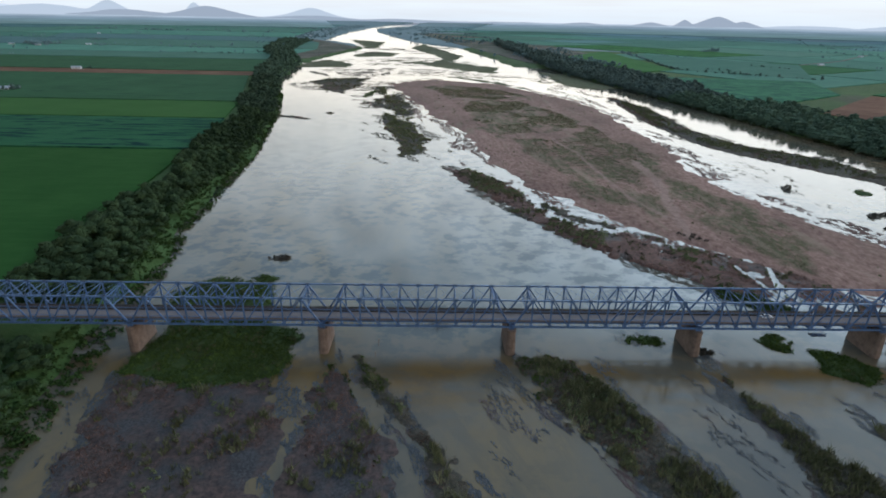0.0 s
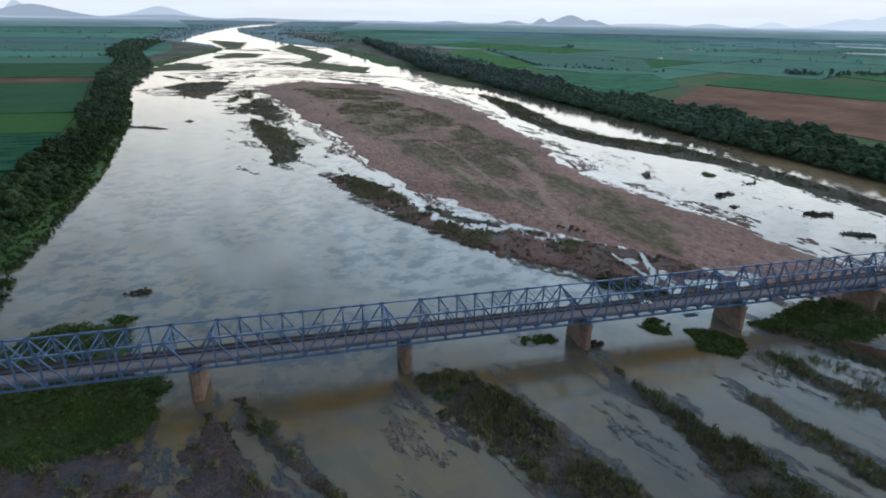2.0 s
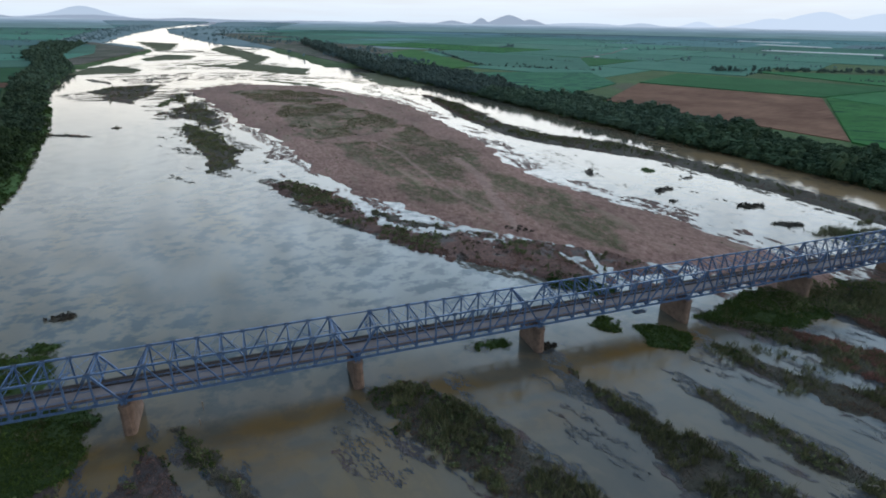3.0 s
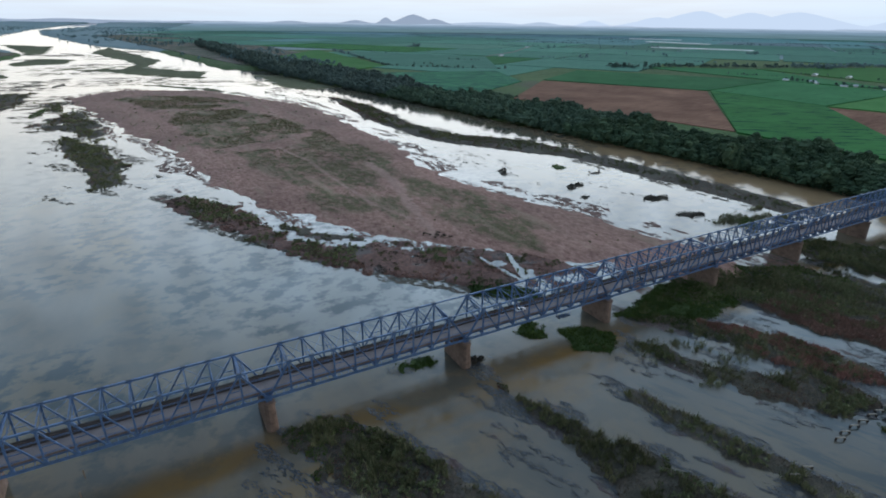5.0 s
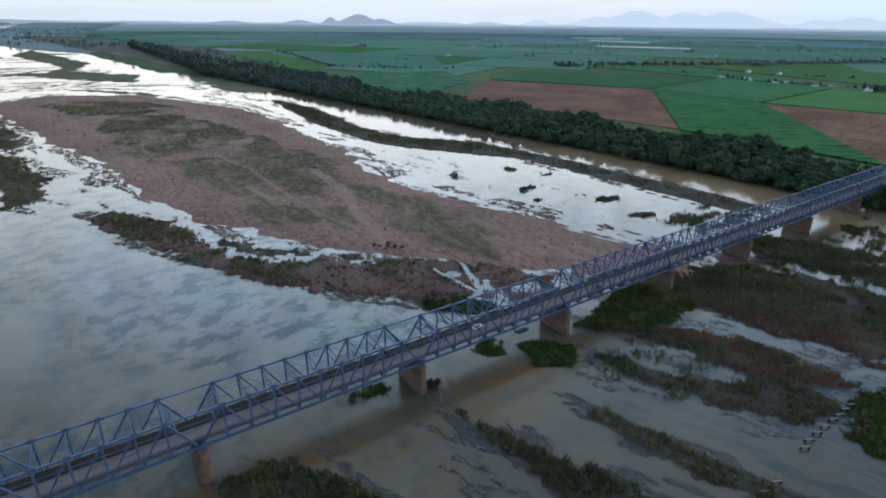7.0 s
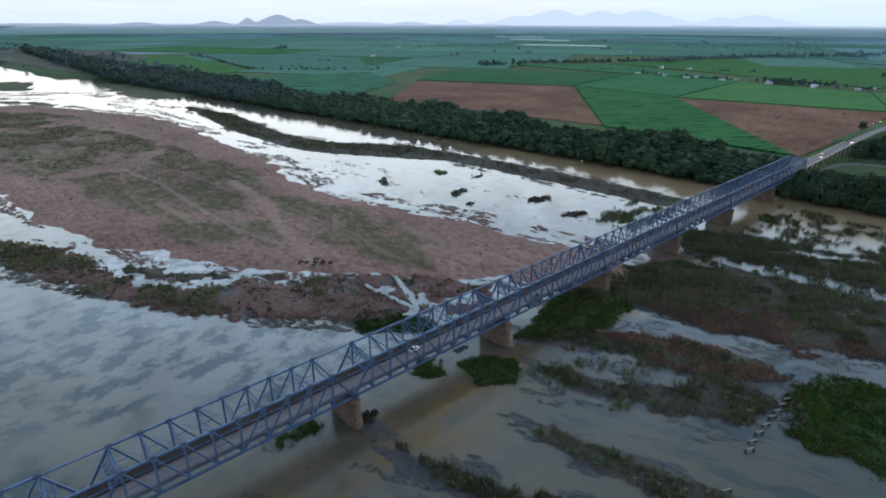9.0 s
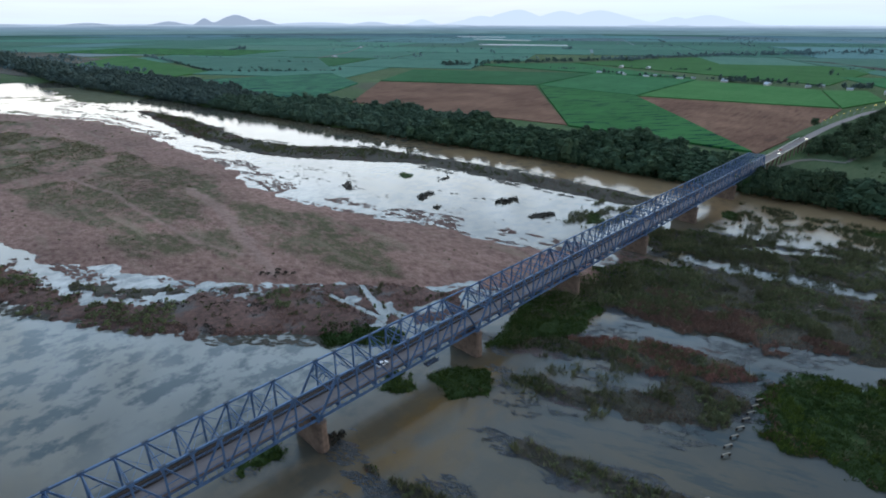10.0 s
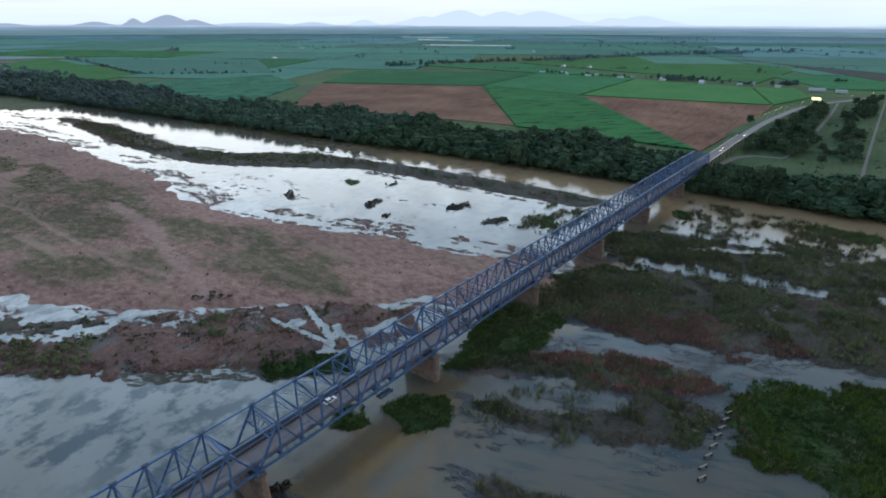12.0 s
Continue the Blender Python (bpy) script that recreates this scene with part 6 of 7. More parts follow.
def build_growth():
    for n, (name, spec, label, category) in enumerate(BARS):
        pts = np.array(spec["plan"], float)
        far = math.hypot(*(pts.mean(0) - (CX, CY)))
        area = (0.8 if far < 330 else 1.5 if far < 480 else 5.0 if far < 800 else 14.0)
        if far > 1150:
            continue
        if name == "sand_island":
            grass = sow(spec, 4.5, 0.9, 9, 300, 45, 0.60)
            cover, worn = island_cover(grass[:, 0], grass[:, 1])
            tufts("dry_grass", grass[(cover > 0.5) & (worn < 0.3)], DRY_GRASS, "thin olive grass in patches on the sand", 6, 0.36, 1.3, 0.22, 301)
            shrubs("low_shrubs", sow(spec, 210.0, 0.2, 9, 302, 18, 0.4), SCRUB, "scattered low dark shrubs on the sand", 0.6, 0.5, 4, 6, 0.4, 303)
            continue
        if spec["material"] in (GREEN_MAT, FAR_MAT):
            shrubs("water_plants", sow(spec, area * 6.0, -0.2, 9, 400 + n, 14, 0.8), REED_GREEN, "dense green leafy water plants", 1.35, 0.7, 4, 8, 0.32, 401 + n)
            tufts("grassy_plants", sow(spec, area * 1.1, -0.3, 9, 420 + n, 12, 0.95), REED_GREEN, "thick green grassy water plants", 7, 0.8, 0.75, 0.14, 421 + n)
            tufts("reeds", sow(spec, area * 5.0, -0.3, 9, 430 + n, 7, 0.25, deep=3), REED_OLIVE, "yellowish reeds among green plants", 9, 1.5, 0.6, 0.12, 431 + n)
            if spec["seed"] == 83:
                tufts("fresh_reeds", sow(spec, area * 2.0, 0.0, 9, 440, 14, 0.46), REED_LIME, "bright yellow-green reeds standing tall", 9, 1.9, 0.8, 0.13, 441)
                tufts("rusty_weeds", sow(spec, area * 1.5, 0.0, 9, 444, 12, 0.6, shallow=6.0), REED_RED, "rust-brown weeds round the rim of green plants", 6, 0.9, 0.9, 0.2, 445)
                shrubs("scrub", sow(spec, area * 9.0, 0.0, 9, 446, 16, 0.35, deep=4.0), SCRUB_GREEN, "green scrub among lower water plants", 1.4, 1.6, 5, 7, 0.5, 447)
            continue
        if name == "islet" and far < 700:
            shrubs("dead_weed", sow(spec, area * 1.6, -0.25, 9, 680 + n, 6, 0.85), DEAD_WEED, "dark tangle of dead weed on an islet", 0.9, 1.3, 4, 7, 0.42, 681 + n)
            continue
        lush = spec.get("lush", 1.5)
        below = pts.mean(0)[1] < 0
        tall = 2.3 if below else 1.3
        zone = 900 + n
        tufts("rusty_weeds", sow(spec, area * 1.1, 0.0, 9, 500 + n, 15, 0.8, zone=(zone, 0.47, 2)), REED_RED, "low rust-red weeds on a mud bar", 5, 0.45, 0.9, 0.24, 501 + n)
        if lush >= 0.7:
            tufts("grey_weeds", sow(spec, area * 1.3, -0.5, 9, 530 + n, 12, 0.6, zone=(zone, -1, 0.53)), REED_GREY, "flattened grey weeds at the water's edge", 4, 0.30, 1.0, 0.29, 531 + n)
        tufts("reeds", sow(spec, area * 2.8 / lush, -0.15, 9, 560 + n, 7, 0.46 if lush > 2 else 0.34, deep=11.0 if spec["seed"] in (73, 89) else 3.0 if below else 0.5), REED_OLIVE, "clumps of tall olive reeds along a mud bar's spine", 10, tall, 0.8, 0.16, 561 + n)
        shrubs("scrub", sow(spec, area * 17.0 / lush ** 1.25, 0.0, 9, 590 + n, 20, min(0.75, 0.30 * lush), deep=2.0), SCRUB, "olive-green scrub on a mud bar", 1.3, 1.7, 5, 7, 0.48, 591 + n)
        if below and lush >= 1:
            tufts("bar_grass", sow(spec, area * 1.1, -0.05, 9, 690 + n, 10, 0.80), BAR_GRASS, "low brown and olive growth covering a mud bar", 5, 0.75, 1.0, 0.10, 691 + n)
            tufts("thin_reeds", sow(spec, area * 3.6, -0.1, 9, 710 + n, 16, 0.5, deep=2.0), PALE_REED, "thin pale-olive reeds standing tall on a mud bar", 6, 2.7, 0.7, 0.10, 711 + n)
        if below and pts[:, 1].max() > -12:
            foot = dict(spec, plan=[(x, y) for x, y in spec["plan"]])
            green = sow(foot, area * 1.6, -0.1, 9, 650 + n, 12, 0.85)
            tufts("grassy_plants", green[green[:, 1] > -24 - 10 * np.sin(green[:, 0] * 0.21)], REED_GREEN, "green plants at the head of a bar beside a pier", 9, 0.9, 0.8, 0.15, 651 + n)
    # reeds standing in open water beyond the last bars
    rand = np.random.default_rng(88)
    for x0, x1, y0, y1, count, cut in ((528, 612, -170, -10, 8000, 0.51), (474, 540, 36, 72, 1400, 0.54), (300, 352, -66, -20, 900, 0.60), (460, 512, -100, -12, 2600, 0.50)):
        x, y = rand.uniform(x0, x1, count), rand.uniform(y0, y1, count)
        keep = fbm(x, y, 7.0, 4, 89) > cut
        places = np.stack([x, y, np.zeros(count), rand.uniform(0.6, 1.3, count)], -1)[keep]
        tufts("reeds", places, REED_OLIVE, "dull olive reeds standing in open water", 8, 2.9, 0.8, 0.10, 90)
    # dark scrub over the head of the bar beside the sand island
    head = sow(WEST_BAR, 6.0, 0.0, 9, 670, 16, 0.4)
    head = head[head[:, 1] > 118 + 26 * np.sin(head[:, 0] * 0.11)]
    shrubs("scrub", head, SCRUB, "dark olive scrub over the head of a mud bar", 1.4, 1.5, 5, 7, 0.5, 671)
    tangle = sow(WEST_BAR, 4.0, -0.2, 9, 672, 9, 0.35)
    tufts("dead_weeds", tangle[tangle[:, 1] > 95], DEAD_WEED, "dark dead weeds on a mud bar", 7, 0.9, 1.0, 0.2, 673)
    # tall bushes on the green mat at the bar's tip, and a dark tangle on the sand
    tip = next(b[1] for b in BARS if b[1]["seed"] == 30)
    shrubs("river_bushes", sow(tip, 9.0, 0.0, 9, 674, 9, 0.7), SCRUB_GREEN, "dark-green bushes on a bar's tip beside the bridge", 1.8, 2.0, 8, 9, 0.5, 675)
    knot = [(x, y, float(bar_height(np.array(x), np.array(y), MAIN_ISLAND)), 1.2) for x, y in ((281, 137), (284, 134), (288, 130), (291, 126), (293, 123), (286, 128), (290, 133))]
    shrubs("dead_bushes", knot, DEAD_WEED, "low dark tangle of dead bushes on the sand", 1.8, 1.1, 6, 8, 0.5, 677)
    # a band of rust-red weeds on the bar below the sand island
    for spec_seed, x0, x1, y0, y1 in ((73, 345, 380, -92, -20), (89, 386, 425, -112, -25)):
        spec = next(b[1] for b in BARS if b[1]["seed"] == spec_seed)
        red = sow(spec, 0.6, 0.0, 9, 660 + spec_seed, 14, 0.6)
        red = red[(red[:, 0] > x0) & (red[:, 0] < x1) & (red[:, 1] > y0) & (red[:, 1] < y1)]
        tufts("rusty_weeds", red, RED_BAND if spec_seed == 73 else REED_RED, "dense band of rust-red weeds", 7, 1.3, 0.9, 0.2, 661)


build_growth()

# ---- the far end: approach viaduct, road, verges, trees, houses ----
ROAD_X = [690, 790, 980, 1180, 1260, 1345, 1480, 1700]
ROAD_Y = [5.0, 6.0, 8.0, -2.0, -18.0, -45.0, -108.0, -240.0]
ROAD_H = [14.4, 14.2, 11.5, 7.6, 6.6, 6.3, 6.3, 6.3]


def ribbon(name, xs, ys, zs, wide, material, label, deep=0.5):
    """A road or path of even width along a line."""
    p = np.stack([xs, ys], -1).astype(float)
    way = np.gradient(p, axis=0)
    way /= np.linalg.norm(way, axis=1, keepdims=True)
    side = np.stack([-way[:, 1], way[:, 0]], -1) * wide / 2
    wx, wy, lift, _ = draw_in(p[:, 0], p[:, 1])
    c = np.stack([wx, wy], -1)
    z = np.asarray(zs, float) + lift
    n = len(p)
    v = np.concatenate([np.column_stack([c + side, z]), np.column_stack([c - side, z]), np.column_stack([c - side * 1.02, z - deep]), np.column_stack([c + side * 1.02, z - deep])])
    f = []
    for i in range(n - 1):
        for a, b in ((0, 1), (1, 2), (2, 3), (3, 0)):
            f.append([a * n + i, b * n + i, b * n + i + 1, a * n + i + 1])
    f += [[0, 3 * n, 2 * n, n], [n - 1, 2 * n - 1, 3 * n - 1, 4 * n - 1]]
    return mesh_object(name, v, f, material), label


def build_road():
    t = np.linspace(0, 1, 60)
    xs = np.interp(t, np.linspace(0, 1, 8), ROAD_X)
    ys = np.interp(xs, ROAD_X, ROAD_Y)
    ys = np.convolve(np.pad(ys, 3, mode="edge"), np.ones(7) / 7, "valid")
    zs = np.interp(xs, ROAD_X, ROAD_H)
    ob, _ = ribbon("road", xs, ys, zs, 8.4, ASPHALT, "", 0.6)
    tagged(ob, "two-lane asphalt road running off the bridge", "road", kind="structure")
    # earth bank under it, past the viaduct
    sel = xs > 850
    bx, by, bz = xs[sel], ys[sel], zs[sel] - 0.3
    p = np.stack([bx, by], -1)
    n = len(p)
    rows = []
    for off, drop in ((-26, 1), (-5.5, 0), (5.5, 0), (30, 1)):
        z = np.full(n, 4.4) if drop else np.where(np.arange(n) == 0, 4.4, bz)
        rows.append(np.column_stack([bx, by + off, z]))
    f = [[r * n + i, r * n + i + 1, (r + 1) * n + i + 1, (r + 1) * n + i] for r in range(3) for i in range(n - 1)]
    ob = mesh_object("embankment", np.concatenate(rows), f, GRASS)
    tagged(ob, "grassy earth bank carrying the road", "embankment", kind="structure")
    # approach viaduct
    via = empty("approach_viaduct", (692.3, 0, 0))
    for k in range(11):
        x = 1.0 + k * 15.2
        for y in (1.8, 8.2):
            mesh_object("column", *box_data(x, y, 8.5, 1.0, 1.2, 10.0), CONCRETE, via)
        mesh_object("crosshead", *box_data(x, 5.0, 13.0 - k * 0.02, 1.4, 9.2, 0.9), CONCRETE, via)
    for y in (1.4, 4.0, 6.6, 9.2):
        mesh_object("girder", *beam_data((0, y, 13.6), (160, y + 1.5, 13.25), 0.4, 0.7), CONCRETE, via)
    for y in (0.75, 9.5):
        mesh_object("parapet", *beam_data((0, y, 14.9), (160, y + 1.5, 14.55), 0.25, 0.9), WHITE_PAINT, via)
    tagged(via, "low concrete viaduct leading off the steel spans", "viaduct")
    copy_thing(via, pose(-PITCH - 162, 0, 0))
    # side tracks and the grassy corner below the road
    for xs2, ys2, wide in (([1347, 1500, 1665, 1890, 2138], [1696, 1815, 1950, 2190, 2443], 9.0), ([716, 740, 770, 790, 796], [-2, -3, -6, -18, -44], 6.0), ([800, 880, 1040, 1160, 1338], [-44, -51, -50, -49, -44], 3.6), ([690, 790, 921, 1100, 1440], [-113, -109, -108, -107, -106], 2.6)):
        tt = np.linspace(0, 1, 24)
        xx = np.interp(tt, np.linspace(0, 1, 5), xs2)
        yy = np.interp(tt, np.linspace(0, 1, 5), ys2)
        ob, _ = ribbon("track", xx, yy, np.full(24, 7.6 if xs2[0] > 1300 else 5.95), wide, GRAVEL, "", 0.8)
        tagged(ob, "pale gravel track through grass", "track", kind="structure")
    field("grass_verge", [(664, -4), (1330, -26), (1330, -170), (672, -170)], GRASS, "rough green grass beside the road", 5.72, "grass", 6)


build_road()


def build_lamps():
    first = None
    spots = [(978, 15.5), (1008, 15), (1040, 14), (1072, 12), (1104, 10), (1138, 7.5), (1176, 4), (1222, -2), (1268, -12), (1380, -56), (1440, -82), (1490, -104)]
    for x, y in spots:
        z = float(np.interp(x, ROAD_X, ROAD_H))
        if first is None:
            first = empty("street_lamp", (x, y, z - 1.5))
            mesh_object("pole", *beam_data((0, 0, 0), (0, 0, 8.6), 0.16, 0.16), ROOF_METAL, first)
            arm = mesh_object("arm", *beam_data((0, 0, 8.6), (0, -2.2, 8.9), 0.1, 0.1), ROOF_METAL, first)
            mesh_object("lantern", *box_data(0, -2.4, 8.85, 0.5, 0.7, 0.3), LAMP_GLOW, arm, "lit orange lantern")
            tagged(first, "tall road lamp with a lit orange lantern", "street lamp", "lamps along the road")
        else:
            copy_thing(first, pose(x, y, z - 1.5))
    sign = empty("lit_sign", (1300, -14, 5.0))
    for y in (-4.5, 4.5):
        mesh_object("post", *beam_data((0, y, 0), (0, y, 6.5), 0.3, 0.3), ROOF_METAL, sign)
    mesh_object("panel", *box_data(0, 0, 7.4, 0.4, 13.0, 3.6), SIGN_GLOW, sign, "glowing yellow panel")
    tagged(sign, "lit yellow roadside sign on two posts", "sign")


build_lamps()


def build_car(name, colour, at, turn, label, lit=False):
    car = empty(name, at)
    car.rotation_euler = (0, 0, radians(turn))
    paint = plain_material(name + "_paint", colour, 0.3, 0, 0.05, 1)

    def shell(sections):
        v, f = [], []
        for x, half, z0, z1 in sections:
            v += [(x, -half, z0), (x, half, z0), (x, half * 0.93, z1), (x, -half * 0.93, z1)]
        for i in range(len(sections) - 1):
            for a in range(4):
                f.append((i * 4 + a, i * 4 + (a + 1) % 4, i * 4 + 4 + (a + 1) % 4, i * 4 + 4 + a))
        f += [(3, 2, 1, 0), tuple(len(v) - 4 + a for a in range(4))]
        return v, f

    mesh_object("body", *shell([(-2.35, 0.78, 0.45, 0.85), (-2.2, 0.88, 0.3, 1.0), (-0.9, 0.92, 0.28, 1.02), (1.0, 0.92, 0.28, 1.0), (2.0, 0.88, 0.3, 0.85), (2.3, 0.75, 0.42, 0.68)]), paint, car)
    mesh_object("cabin_glass", *shell([(-2.0, 0.74, 1.0, 1.05), (-1.5, 0.74, 1.0, 1.45), (0.3, 0.74, 1.0, 1.5), (1.1, 0.72, 0.98, 1.03)]), DARK_GLASS, car, "dark windows")
    mesh_object("roof", *box_data(-0.6, 0, 1.5, 1.7, 1.3, 0.07), paint, car)
    for x in (-1.4, 1.4):
        for y in (-0.82, 0.82):
            ring = [(x + 0.33 * math.cos(k * 0.5236), y + s, 0.33 + 0.33 * math.sin(k * 0.5236)) for s in (-0.11, 0.11) for k in range(12)]
            wheel = mesh_object("wheel", ring, [tuple(range(12))[::-1], tuple(range(12, 24))] + [(k, (k + 1) % 12, 12 + (k + 1) % 12, 12 + k) for k in range(12)], RUBBER, car)
            side = math.copysign(0.12, y)
            mesh_object("rim", [(x + 0.2 * math.cos(k * 0.7854), y + side, 0.33 + 0.2 * math.sin(k * 0.7854)) for k in range(8)], [tuple(range(8))[::int(math.copysign(1, -y))]], ROOF_METAL, wheel, "pale metal rim")
    if lit:
        for y in (-0.6, 0.6):
            mesh_object("headlight", *box_data(2.3, y, 0.62, 0.2, 0.42, 0.3), HEAD_GLOW, car, "lit headlight")
    return tagged(car, label, "car", "cars on the road")


build_car("car", (0.75, 0.77, 0.80), (262, 6.3, ROAD_Z + 0.01), 0, "white car on the bridge's road deck")
build_car("car", (0.10, 0.11, 0.13), (331, 3.4, ROAD_Z + 0.01), 180, "dark car crossing the bridge")
build_car("car", (0.6, 0.6, 0.62), (752, 4.2, 14.3), 180, "pale car with headlights on nearing the bridge", True)
build_car("car", (0.5, 0.1, 0.08), (768, 7.4, 14.28), 180, "red car with headlights on nearing the bridge", True)
build_car("car", (0.4, 0.4, 0.42), (858, 5.2, 13.45), 180, "grey car with headlights on beside fields", True)


def build_house(x, y, long, deep, high, turn, label, roof=None):
    house = empty("house", (0, 0, 0))
    wx, wy, lift, k = (float(q) for q in draw_in(x, y))
    house.location = (wx, wy, lift + 5.6)
    house.rotation_euler = (0, 0, radians(turn))
    house.scale = (0.85 * k, 0.85 * k, 0.85 * k)
    mesh_object("wall", *box_data(0, 0, high / 2, long, deep, high), WHITE_PAINT, house)
    e = 0.6
    v = [(-long / 2 - e, -deep / 2 - e, high), (long / 2 + e, -deep / 2 - e, high), (long / 2 + e, deep / 2 + e, high), (-long / 2 - e, deep / 2 + e, high), (-long / 2 - e, 0, high + deep * 0.28), (long / 2 + e, 0, high + deep * 0.28)]
    mesh_object("roof", v, [(0, 1, 5, 4), (2, 3, 4, 5), (0, 4, 3), (1, 2, 5), (0, 3, 2, 1)], roof or ROOF_METAL, house, "pale metal roof")
    for q in (-0.3, 0.05, 0.33):
        window = mesh_object("window", *box_data(long * q, -deep / 2 - 0.02, high * 0.55, long * 0.12, 0.08, high * 0.35), DARK_GLASS, house)
        mesh_object("sill", *box_data(long * q, -deep / 2 - 0.08, high * 0.36, long * 0.14, 0.16, 0.08), WHITE_PAINT, window)
    return tagged(house, label, "house", "houses on the plain")


def build_houses():
    rand = np.random.default_rng(33)
    for n in range(14):
        t = n / 13
        x, y = 1530 + 24 * math.sin(n * 1.7), 640 - 560 * (t + 0.05 * math.sin(n * 2.9)) + rand.uniform(-8, 8)
        build_house(x, y, rand.uniform(9, 19), rand.uniform(7, 11), rand.uniform(2.8, 3.8), rand.uniform(60, 120), "white house with a pale metal roof among trees")
    build_house(1500, 6, 32, 13, 4.5, 100, "long white farm shed with a pale roof")
    build_house(1500, -34, 22, 11, 4, 100, "white farm shed with a pale roof")
    build_house(1620, -120, 26, 13, 4.5, 110, "pale blue-white shed beside the road")
    for x, y in ((-700, 1120), (-1500, 2030), (-1380, 2000), (-590, 742), (-1250, 2100), (-1900, 3300), (-700, 3600), (1420, 1700), (2000, 2300), (1750, 690), (1760, 610)):
        build_house(x, y, 22, 12, 4.5, 10, "white farmhouse with a pale roof on the plain")


build_houses()


def build_farm_trees():
    rand = np.random.default_rng(55)
    spots = []

    def row(a, b, n, wide, size=1.0, gap=0.0):
        for k in range(n):
            t = rand.uniform(0, 1)
            if gap and float(value_noise(np.array(t * 23.0), np.array(2.5), 4)) < gap:
                continue
            spots.append((a[0] + (b[0] - a[0]) * t + rand.uniform(-wide, wide), a[1] + (b[1] - a[1]) * t + rand.uniform(-wide, wide), size * rand.uniform(0.6, 1.3)))

    for a, b, count in (((1409, 1108), (1815, 960), 110), ((1815, 960), (2056, 842), 80), ((2056, 842), (2404, 771), 100), ((2404, 771), (2620, 690), 60), ((2620, 690), (3006, 420), 100)):
        row(a, b, count, 11, 1.35, 0.22)
    row((1565, 100), (1575, 55), 22, 9, 1.2)
    for a, b in (((918, 2248), (887, 1949)), ((887, 1949), (804, 1423)), ((804, 1423), (840, 1341)), ((840, 1341), (1048, 1179)), ((1048, 1179), (1079, 1168))):
        row(a, b, int(math.dist(a, b) / 9), 6, 0.9, 0.2)
    row((1380, 2475), (1500, 2580), 26, 14, 1.3)
    row((2900, 620), (3400, 300), 90, 90, 1.4)
    row((1540, 640), (1540, 60), 70, 16, 0.9, 0.4)
    row((1545, 330), (1560, 210), 50, 18, 1.2)
    row((2050, 2500), (2700, 2050), 30, 12, 1.0, 0.4)
    row((-1450, 2060), (-1350, 2030), 40, 40, 1.5)
    row((-600, 748), (-570, 740), 10, 10, 1.0)
    row((-720, 1125), (-660, 1130), 8, 8, 0.6)
    row((-2600, 4200), (-900, 4000), 70, 40, 1.6, 0.35)
    row((-1400, 5600), (-600, 5200), 60, 80, 2.0, 0.35)
    # field edges lined with low trees, on the slant of the plots
    for _ in range(62):
        d, a = 1250 + 4600 * rand.uniform(0, 1) ** 1.3, rand.uniform(0.30, 1.55)
        x, y = CX + d * math.sin(a), CY + d * math.cos(a)
        if x > float(bank_right(y)) + 300 and not (x < 1500 and y < 900):
            long, way = rand.uniform(90, 330) * (0.6 + d / 3500), (0.512, -0.859) if rand.uniform() < 0.72 else (0.859, 0.512)
            row((x, y), (x + way[0] * long, y + way[1] * long), int(6 + long / 13), 4, 0.42 + d / 10000, 0.3)
    for _ in range(30):
        d, a = 1700 + 4000 * rand.uniform(0, 1) ** 1.2, rand.uniform(-0.72, -0.22)
        x, y = CX + d * math.sin(a), CY + d * math.cos(a)
        row((x, y), (x - rand.uniform(120, 420), y + rand.uniform(-10, 10)), 14, 6, 0.5 + d / 9000, 0.3)
    for _ in range(34):
        d, a = rand.uniform(1500, 6500), rand.uniform(0.55, 1.5)
        x, y = CX + d * math.sin(a), CY + d * math.cos(a)
        if x > float(bank_right(y)) + 250:
            for _ in range(int(rand.integers(2, 9))):
                spots.append((x + rand.normal(0, d * 0.006), y + rand.normal(0, d * 0.004), rand.uniform(0.8, 1.6)))
    for _ in range(20):
        d, a = rand.uniform(1800, 6500), rand.uniform(-0.75, -0.22)
        x, y = CX + d * math.sin(a), CY + d * math.cos(a)
        if x < float(bank_left(y)) - 150:
            for _ in range(int(rand.integers(2, 8))):
                spots.append((x + rand.normal(0, d * 0.006), y + rand.normal(0, d * 0.004), rand.uniform(0.8, 1.5)))
    spots = [p for p in spots if not float(bank_left(p[1])) - 12 < p[0] < float(bank_right(p[1])) + 12]
    near_spots = [p for p in spots if math.hypot(p[0] - CX, p[1] - CY) < 2100]
    far_spots = [(p[0], p[1], p[2] * 1.1) for p in spots if math.hypot(p[0] - CX, p[1] - CY) >= 2100]
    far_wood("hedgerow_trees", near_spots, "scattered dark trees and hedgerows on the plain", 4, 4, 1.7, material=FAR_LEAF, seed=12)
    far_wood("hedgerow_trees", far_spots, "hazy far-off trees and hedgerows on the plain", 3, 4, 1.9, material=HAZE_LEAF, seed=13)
    # the far river's wooded margins
    wild = []
    for _ in range(1500):
        y = 1500 + 7000 * rand.uniform(0, 1) ** 1.6
        x = float(bank_right(y)) + rand.uniform(20, 60 + y * 0.16)
        if fbm(np.array(x), np.array(y * 0.4), 130, 3, 17) > 0.52:
            wild.append((x, y, rand.uniform(0.9, 1.7)))
    for _ in range(350):
        y = 3250 + 6000 * rand.uniform(0, 1) ** 1.5
        x = float(bank_left(y)) - rand.uniform(10, 40 + y * 0.05)
        wild.append((x, y, rand.uniform(0.8, 1.5)))
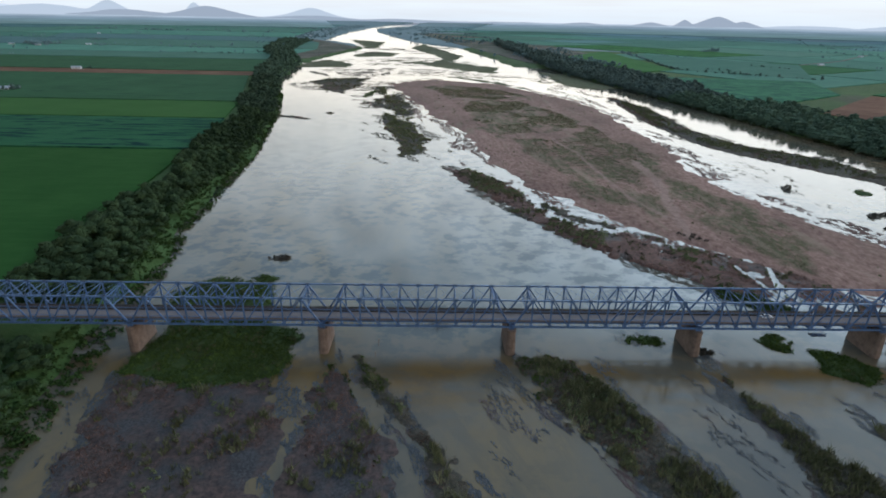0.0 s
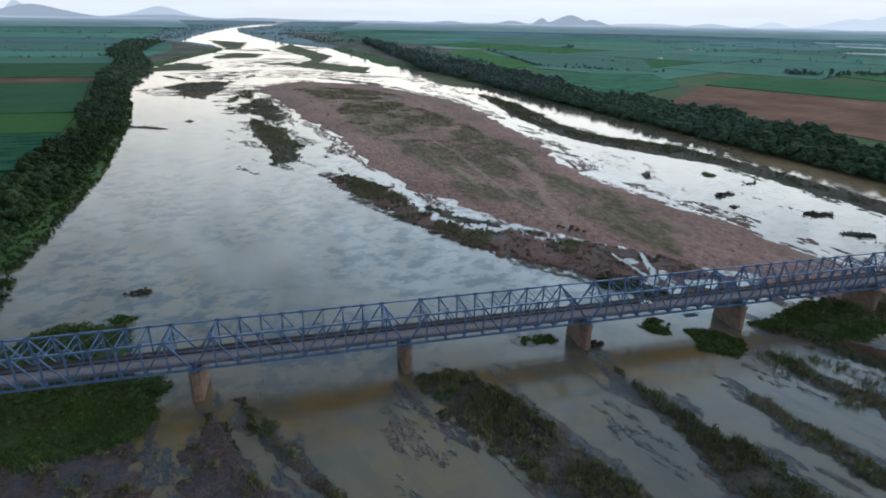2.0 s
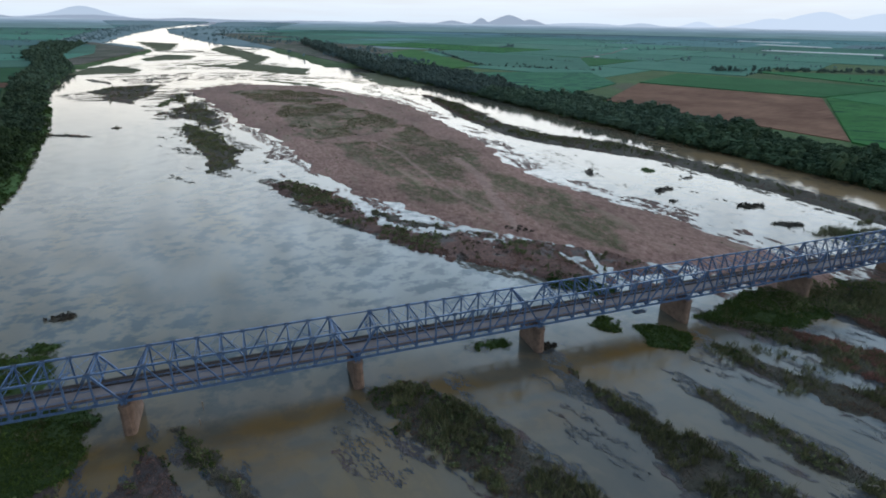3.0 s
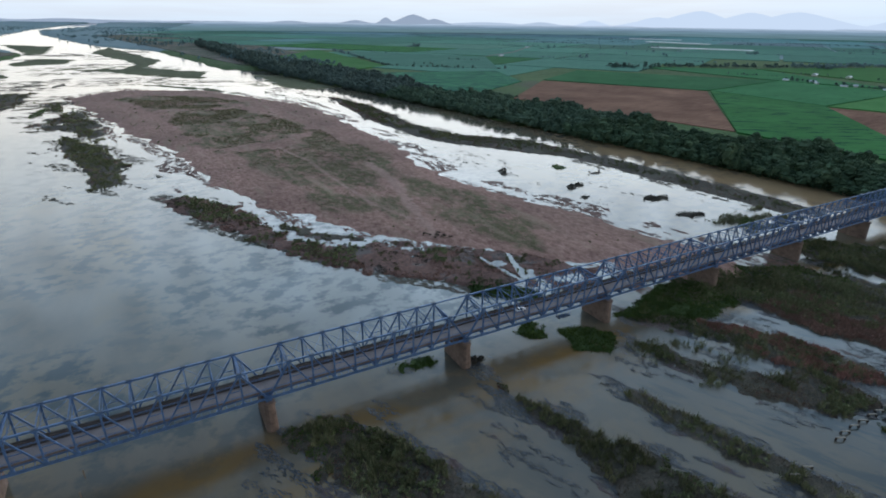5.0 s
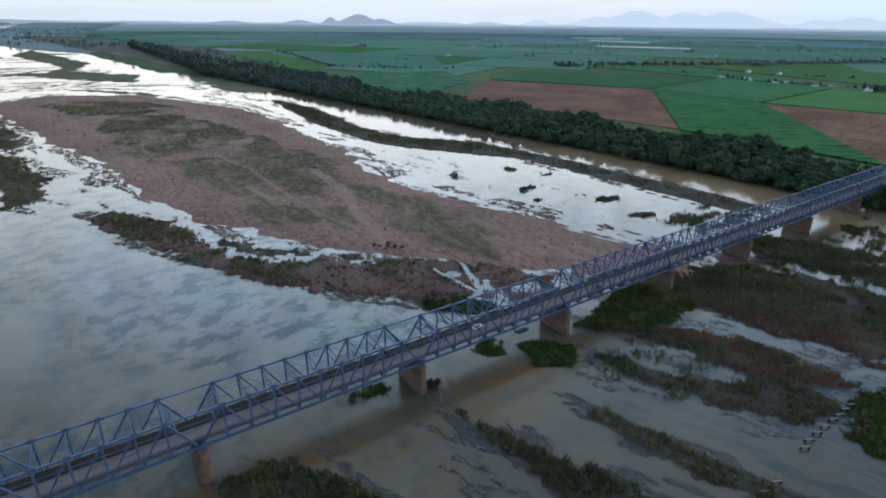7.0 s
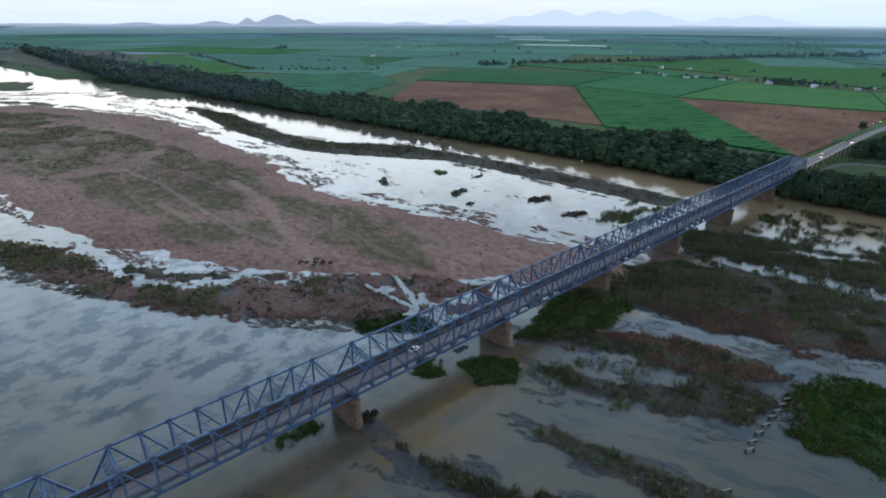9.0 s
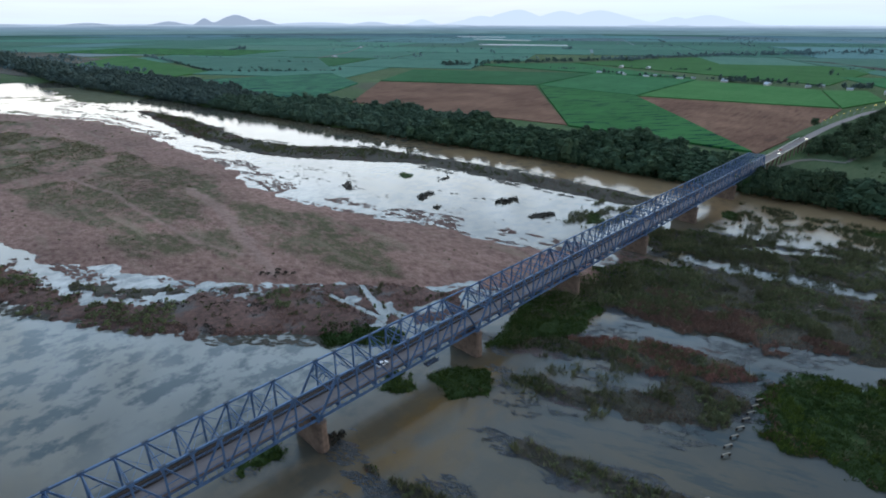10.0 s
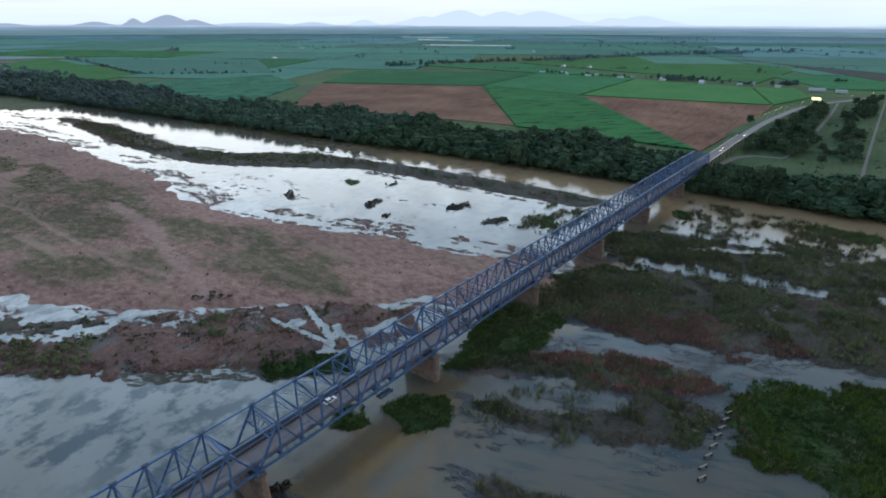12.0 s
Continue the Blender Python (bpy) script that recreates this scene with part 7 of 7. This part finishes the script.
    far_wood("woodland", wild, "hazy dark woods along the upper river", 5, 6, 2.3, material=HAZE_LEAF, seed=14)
    # trees one can pick out below the road
    for k in range(104):
        x = 800 + 420 * rand.uniform(0, 1) ** 1.25
        low, high = float(np.interp(x, [800, 904, 1215], [-50, -58, -38])), float(np.interp(x, [815, 907, 1058, 1215], [-8, -5, -14, -26]))
        y = low + (high - low) * rand.uniform(0, 1)
        if x > 930 and abs(y + 49) < 4.5:
            y = -42.0
        plant_tree(x, y, 5.5, int(rand.integers(6, 12)), rand.uniform(0, 6.28), rand.uniform(0.85, 1.6), "dark-green bushy tree beside the road", "trees beside the road")
    for k in range(62):
        x = 790 + 620 * rand.uniform(0, 1)
        y = -86 + rand.normal(0, 10)
        plant_tree(x, min(y, -60) if abs(y + 108) > 5 else -99, 5.5, int(rand.integers(6, 12)), rand.uniform(0, 6.28), rand.uniform(0.7, 1.5), "scattered green tree on rough grass", "trees beside the road")
    tufted = []
    for k in range(700):
        x, y = rand.uniform(730, 1320), rand.uniform(-150, -54)
        if fbm(np.array(x), np.array(y), 40, 3, 61) > 0.5 and abs(y + 108) > 5:
            tufted.append((x, y, rand.uniform(0.5, 1.3)))
    far_wood("verge_scrub", tufted, "low scrub scattered over rough grass", 3, 6, 0.9, 2.0, 2.0, SCRUB_GREEN, 16)
    plant_tree(1000, 27, 5.6, 8, 0.3, 1.1, "round dark tree beside a ploughed field", "trees beside the road")


build_farm_trees()


# ---- remains of the old crossing, and other small things ----
def build_stumps():
    first = None
    for k, (x, y) in enumerate([(359, -95), (354, -95), (349, -95), (344, -95), (338, -95), (332, -95), (326, -95), (321, -96), (298, -98), (291, -98), (453, -94), (458, -94)]):
        if first is None:
            first = empty("old_pier_stump", (x, y, -0.2))
            for dy in (-1.5, 1.5):
                mesh_object("stump_post", *beam_data((0, dy, 0), (0, dy, 1.0), 0.5, 0.5), RAIL_BED, first)
            mesh_object("headstock", *box_data(0, 0, 1.12, 0.42, 3.0, 0.3), PALE_TIMBER, first, "pale weathered headstock")
            first.rotation_euler = (0, 0, radians(62))
            tagged(first, "broken timber stump of an old crossing in the mud", "stump", "stumps of an old crossing")
        else:
            copy_thing(first, pose(x, y, -0.2 + 0.2 * (k % 2), 0, 0, 62))
    for x, y, z in ((99, 4.5, 3.2), (98.5, -4.0, 2.6)):
        post = empty("marker_post", (x, y, -1.0))
        mesh_object("pole", *beam_data((0, 0, 0), (0, 0, z + 1.0), 0.28, 0.28), TIMBER, post)
        mesh_object("cap", *box_data(0, 0, z + 1.05, 0.45, 0.45, 0.12), TIMBER, post)
        tagged(post, "thin dark post standing in the water", "post", "posts in the river")


build_stumps()


def build_platform():
    p = empty("work_platform", (279.5, 0, 0))
    mesh_object("deck", *box_data(0, -1.3, 10.9, 6.0, 2.4, 0.3), DARK_STEEL, p)
    for x in (-2.8, 0, 2.8):
        for y in (-2.4, -0.2):
            mesh_object("hanger", *beam_data((x, y, 10.9), (x, min(y, -0.3), 12.5), 0.14, 0.14), BLUE_STEEL, p)
    for z in (11.5, 12.0):
        mesh_object("guard_rail", *beam_data((-2.9, -2.4, z), (2.9, -2.4, z), 0.09, 0.09), BLUE_STEEL, p)
    tagged(p, "blue steel work platform hung under the bridge", "platform")


build_platform()
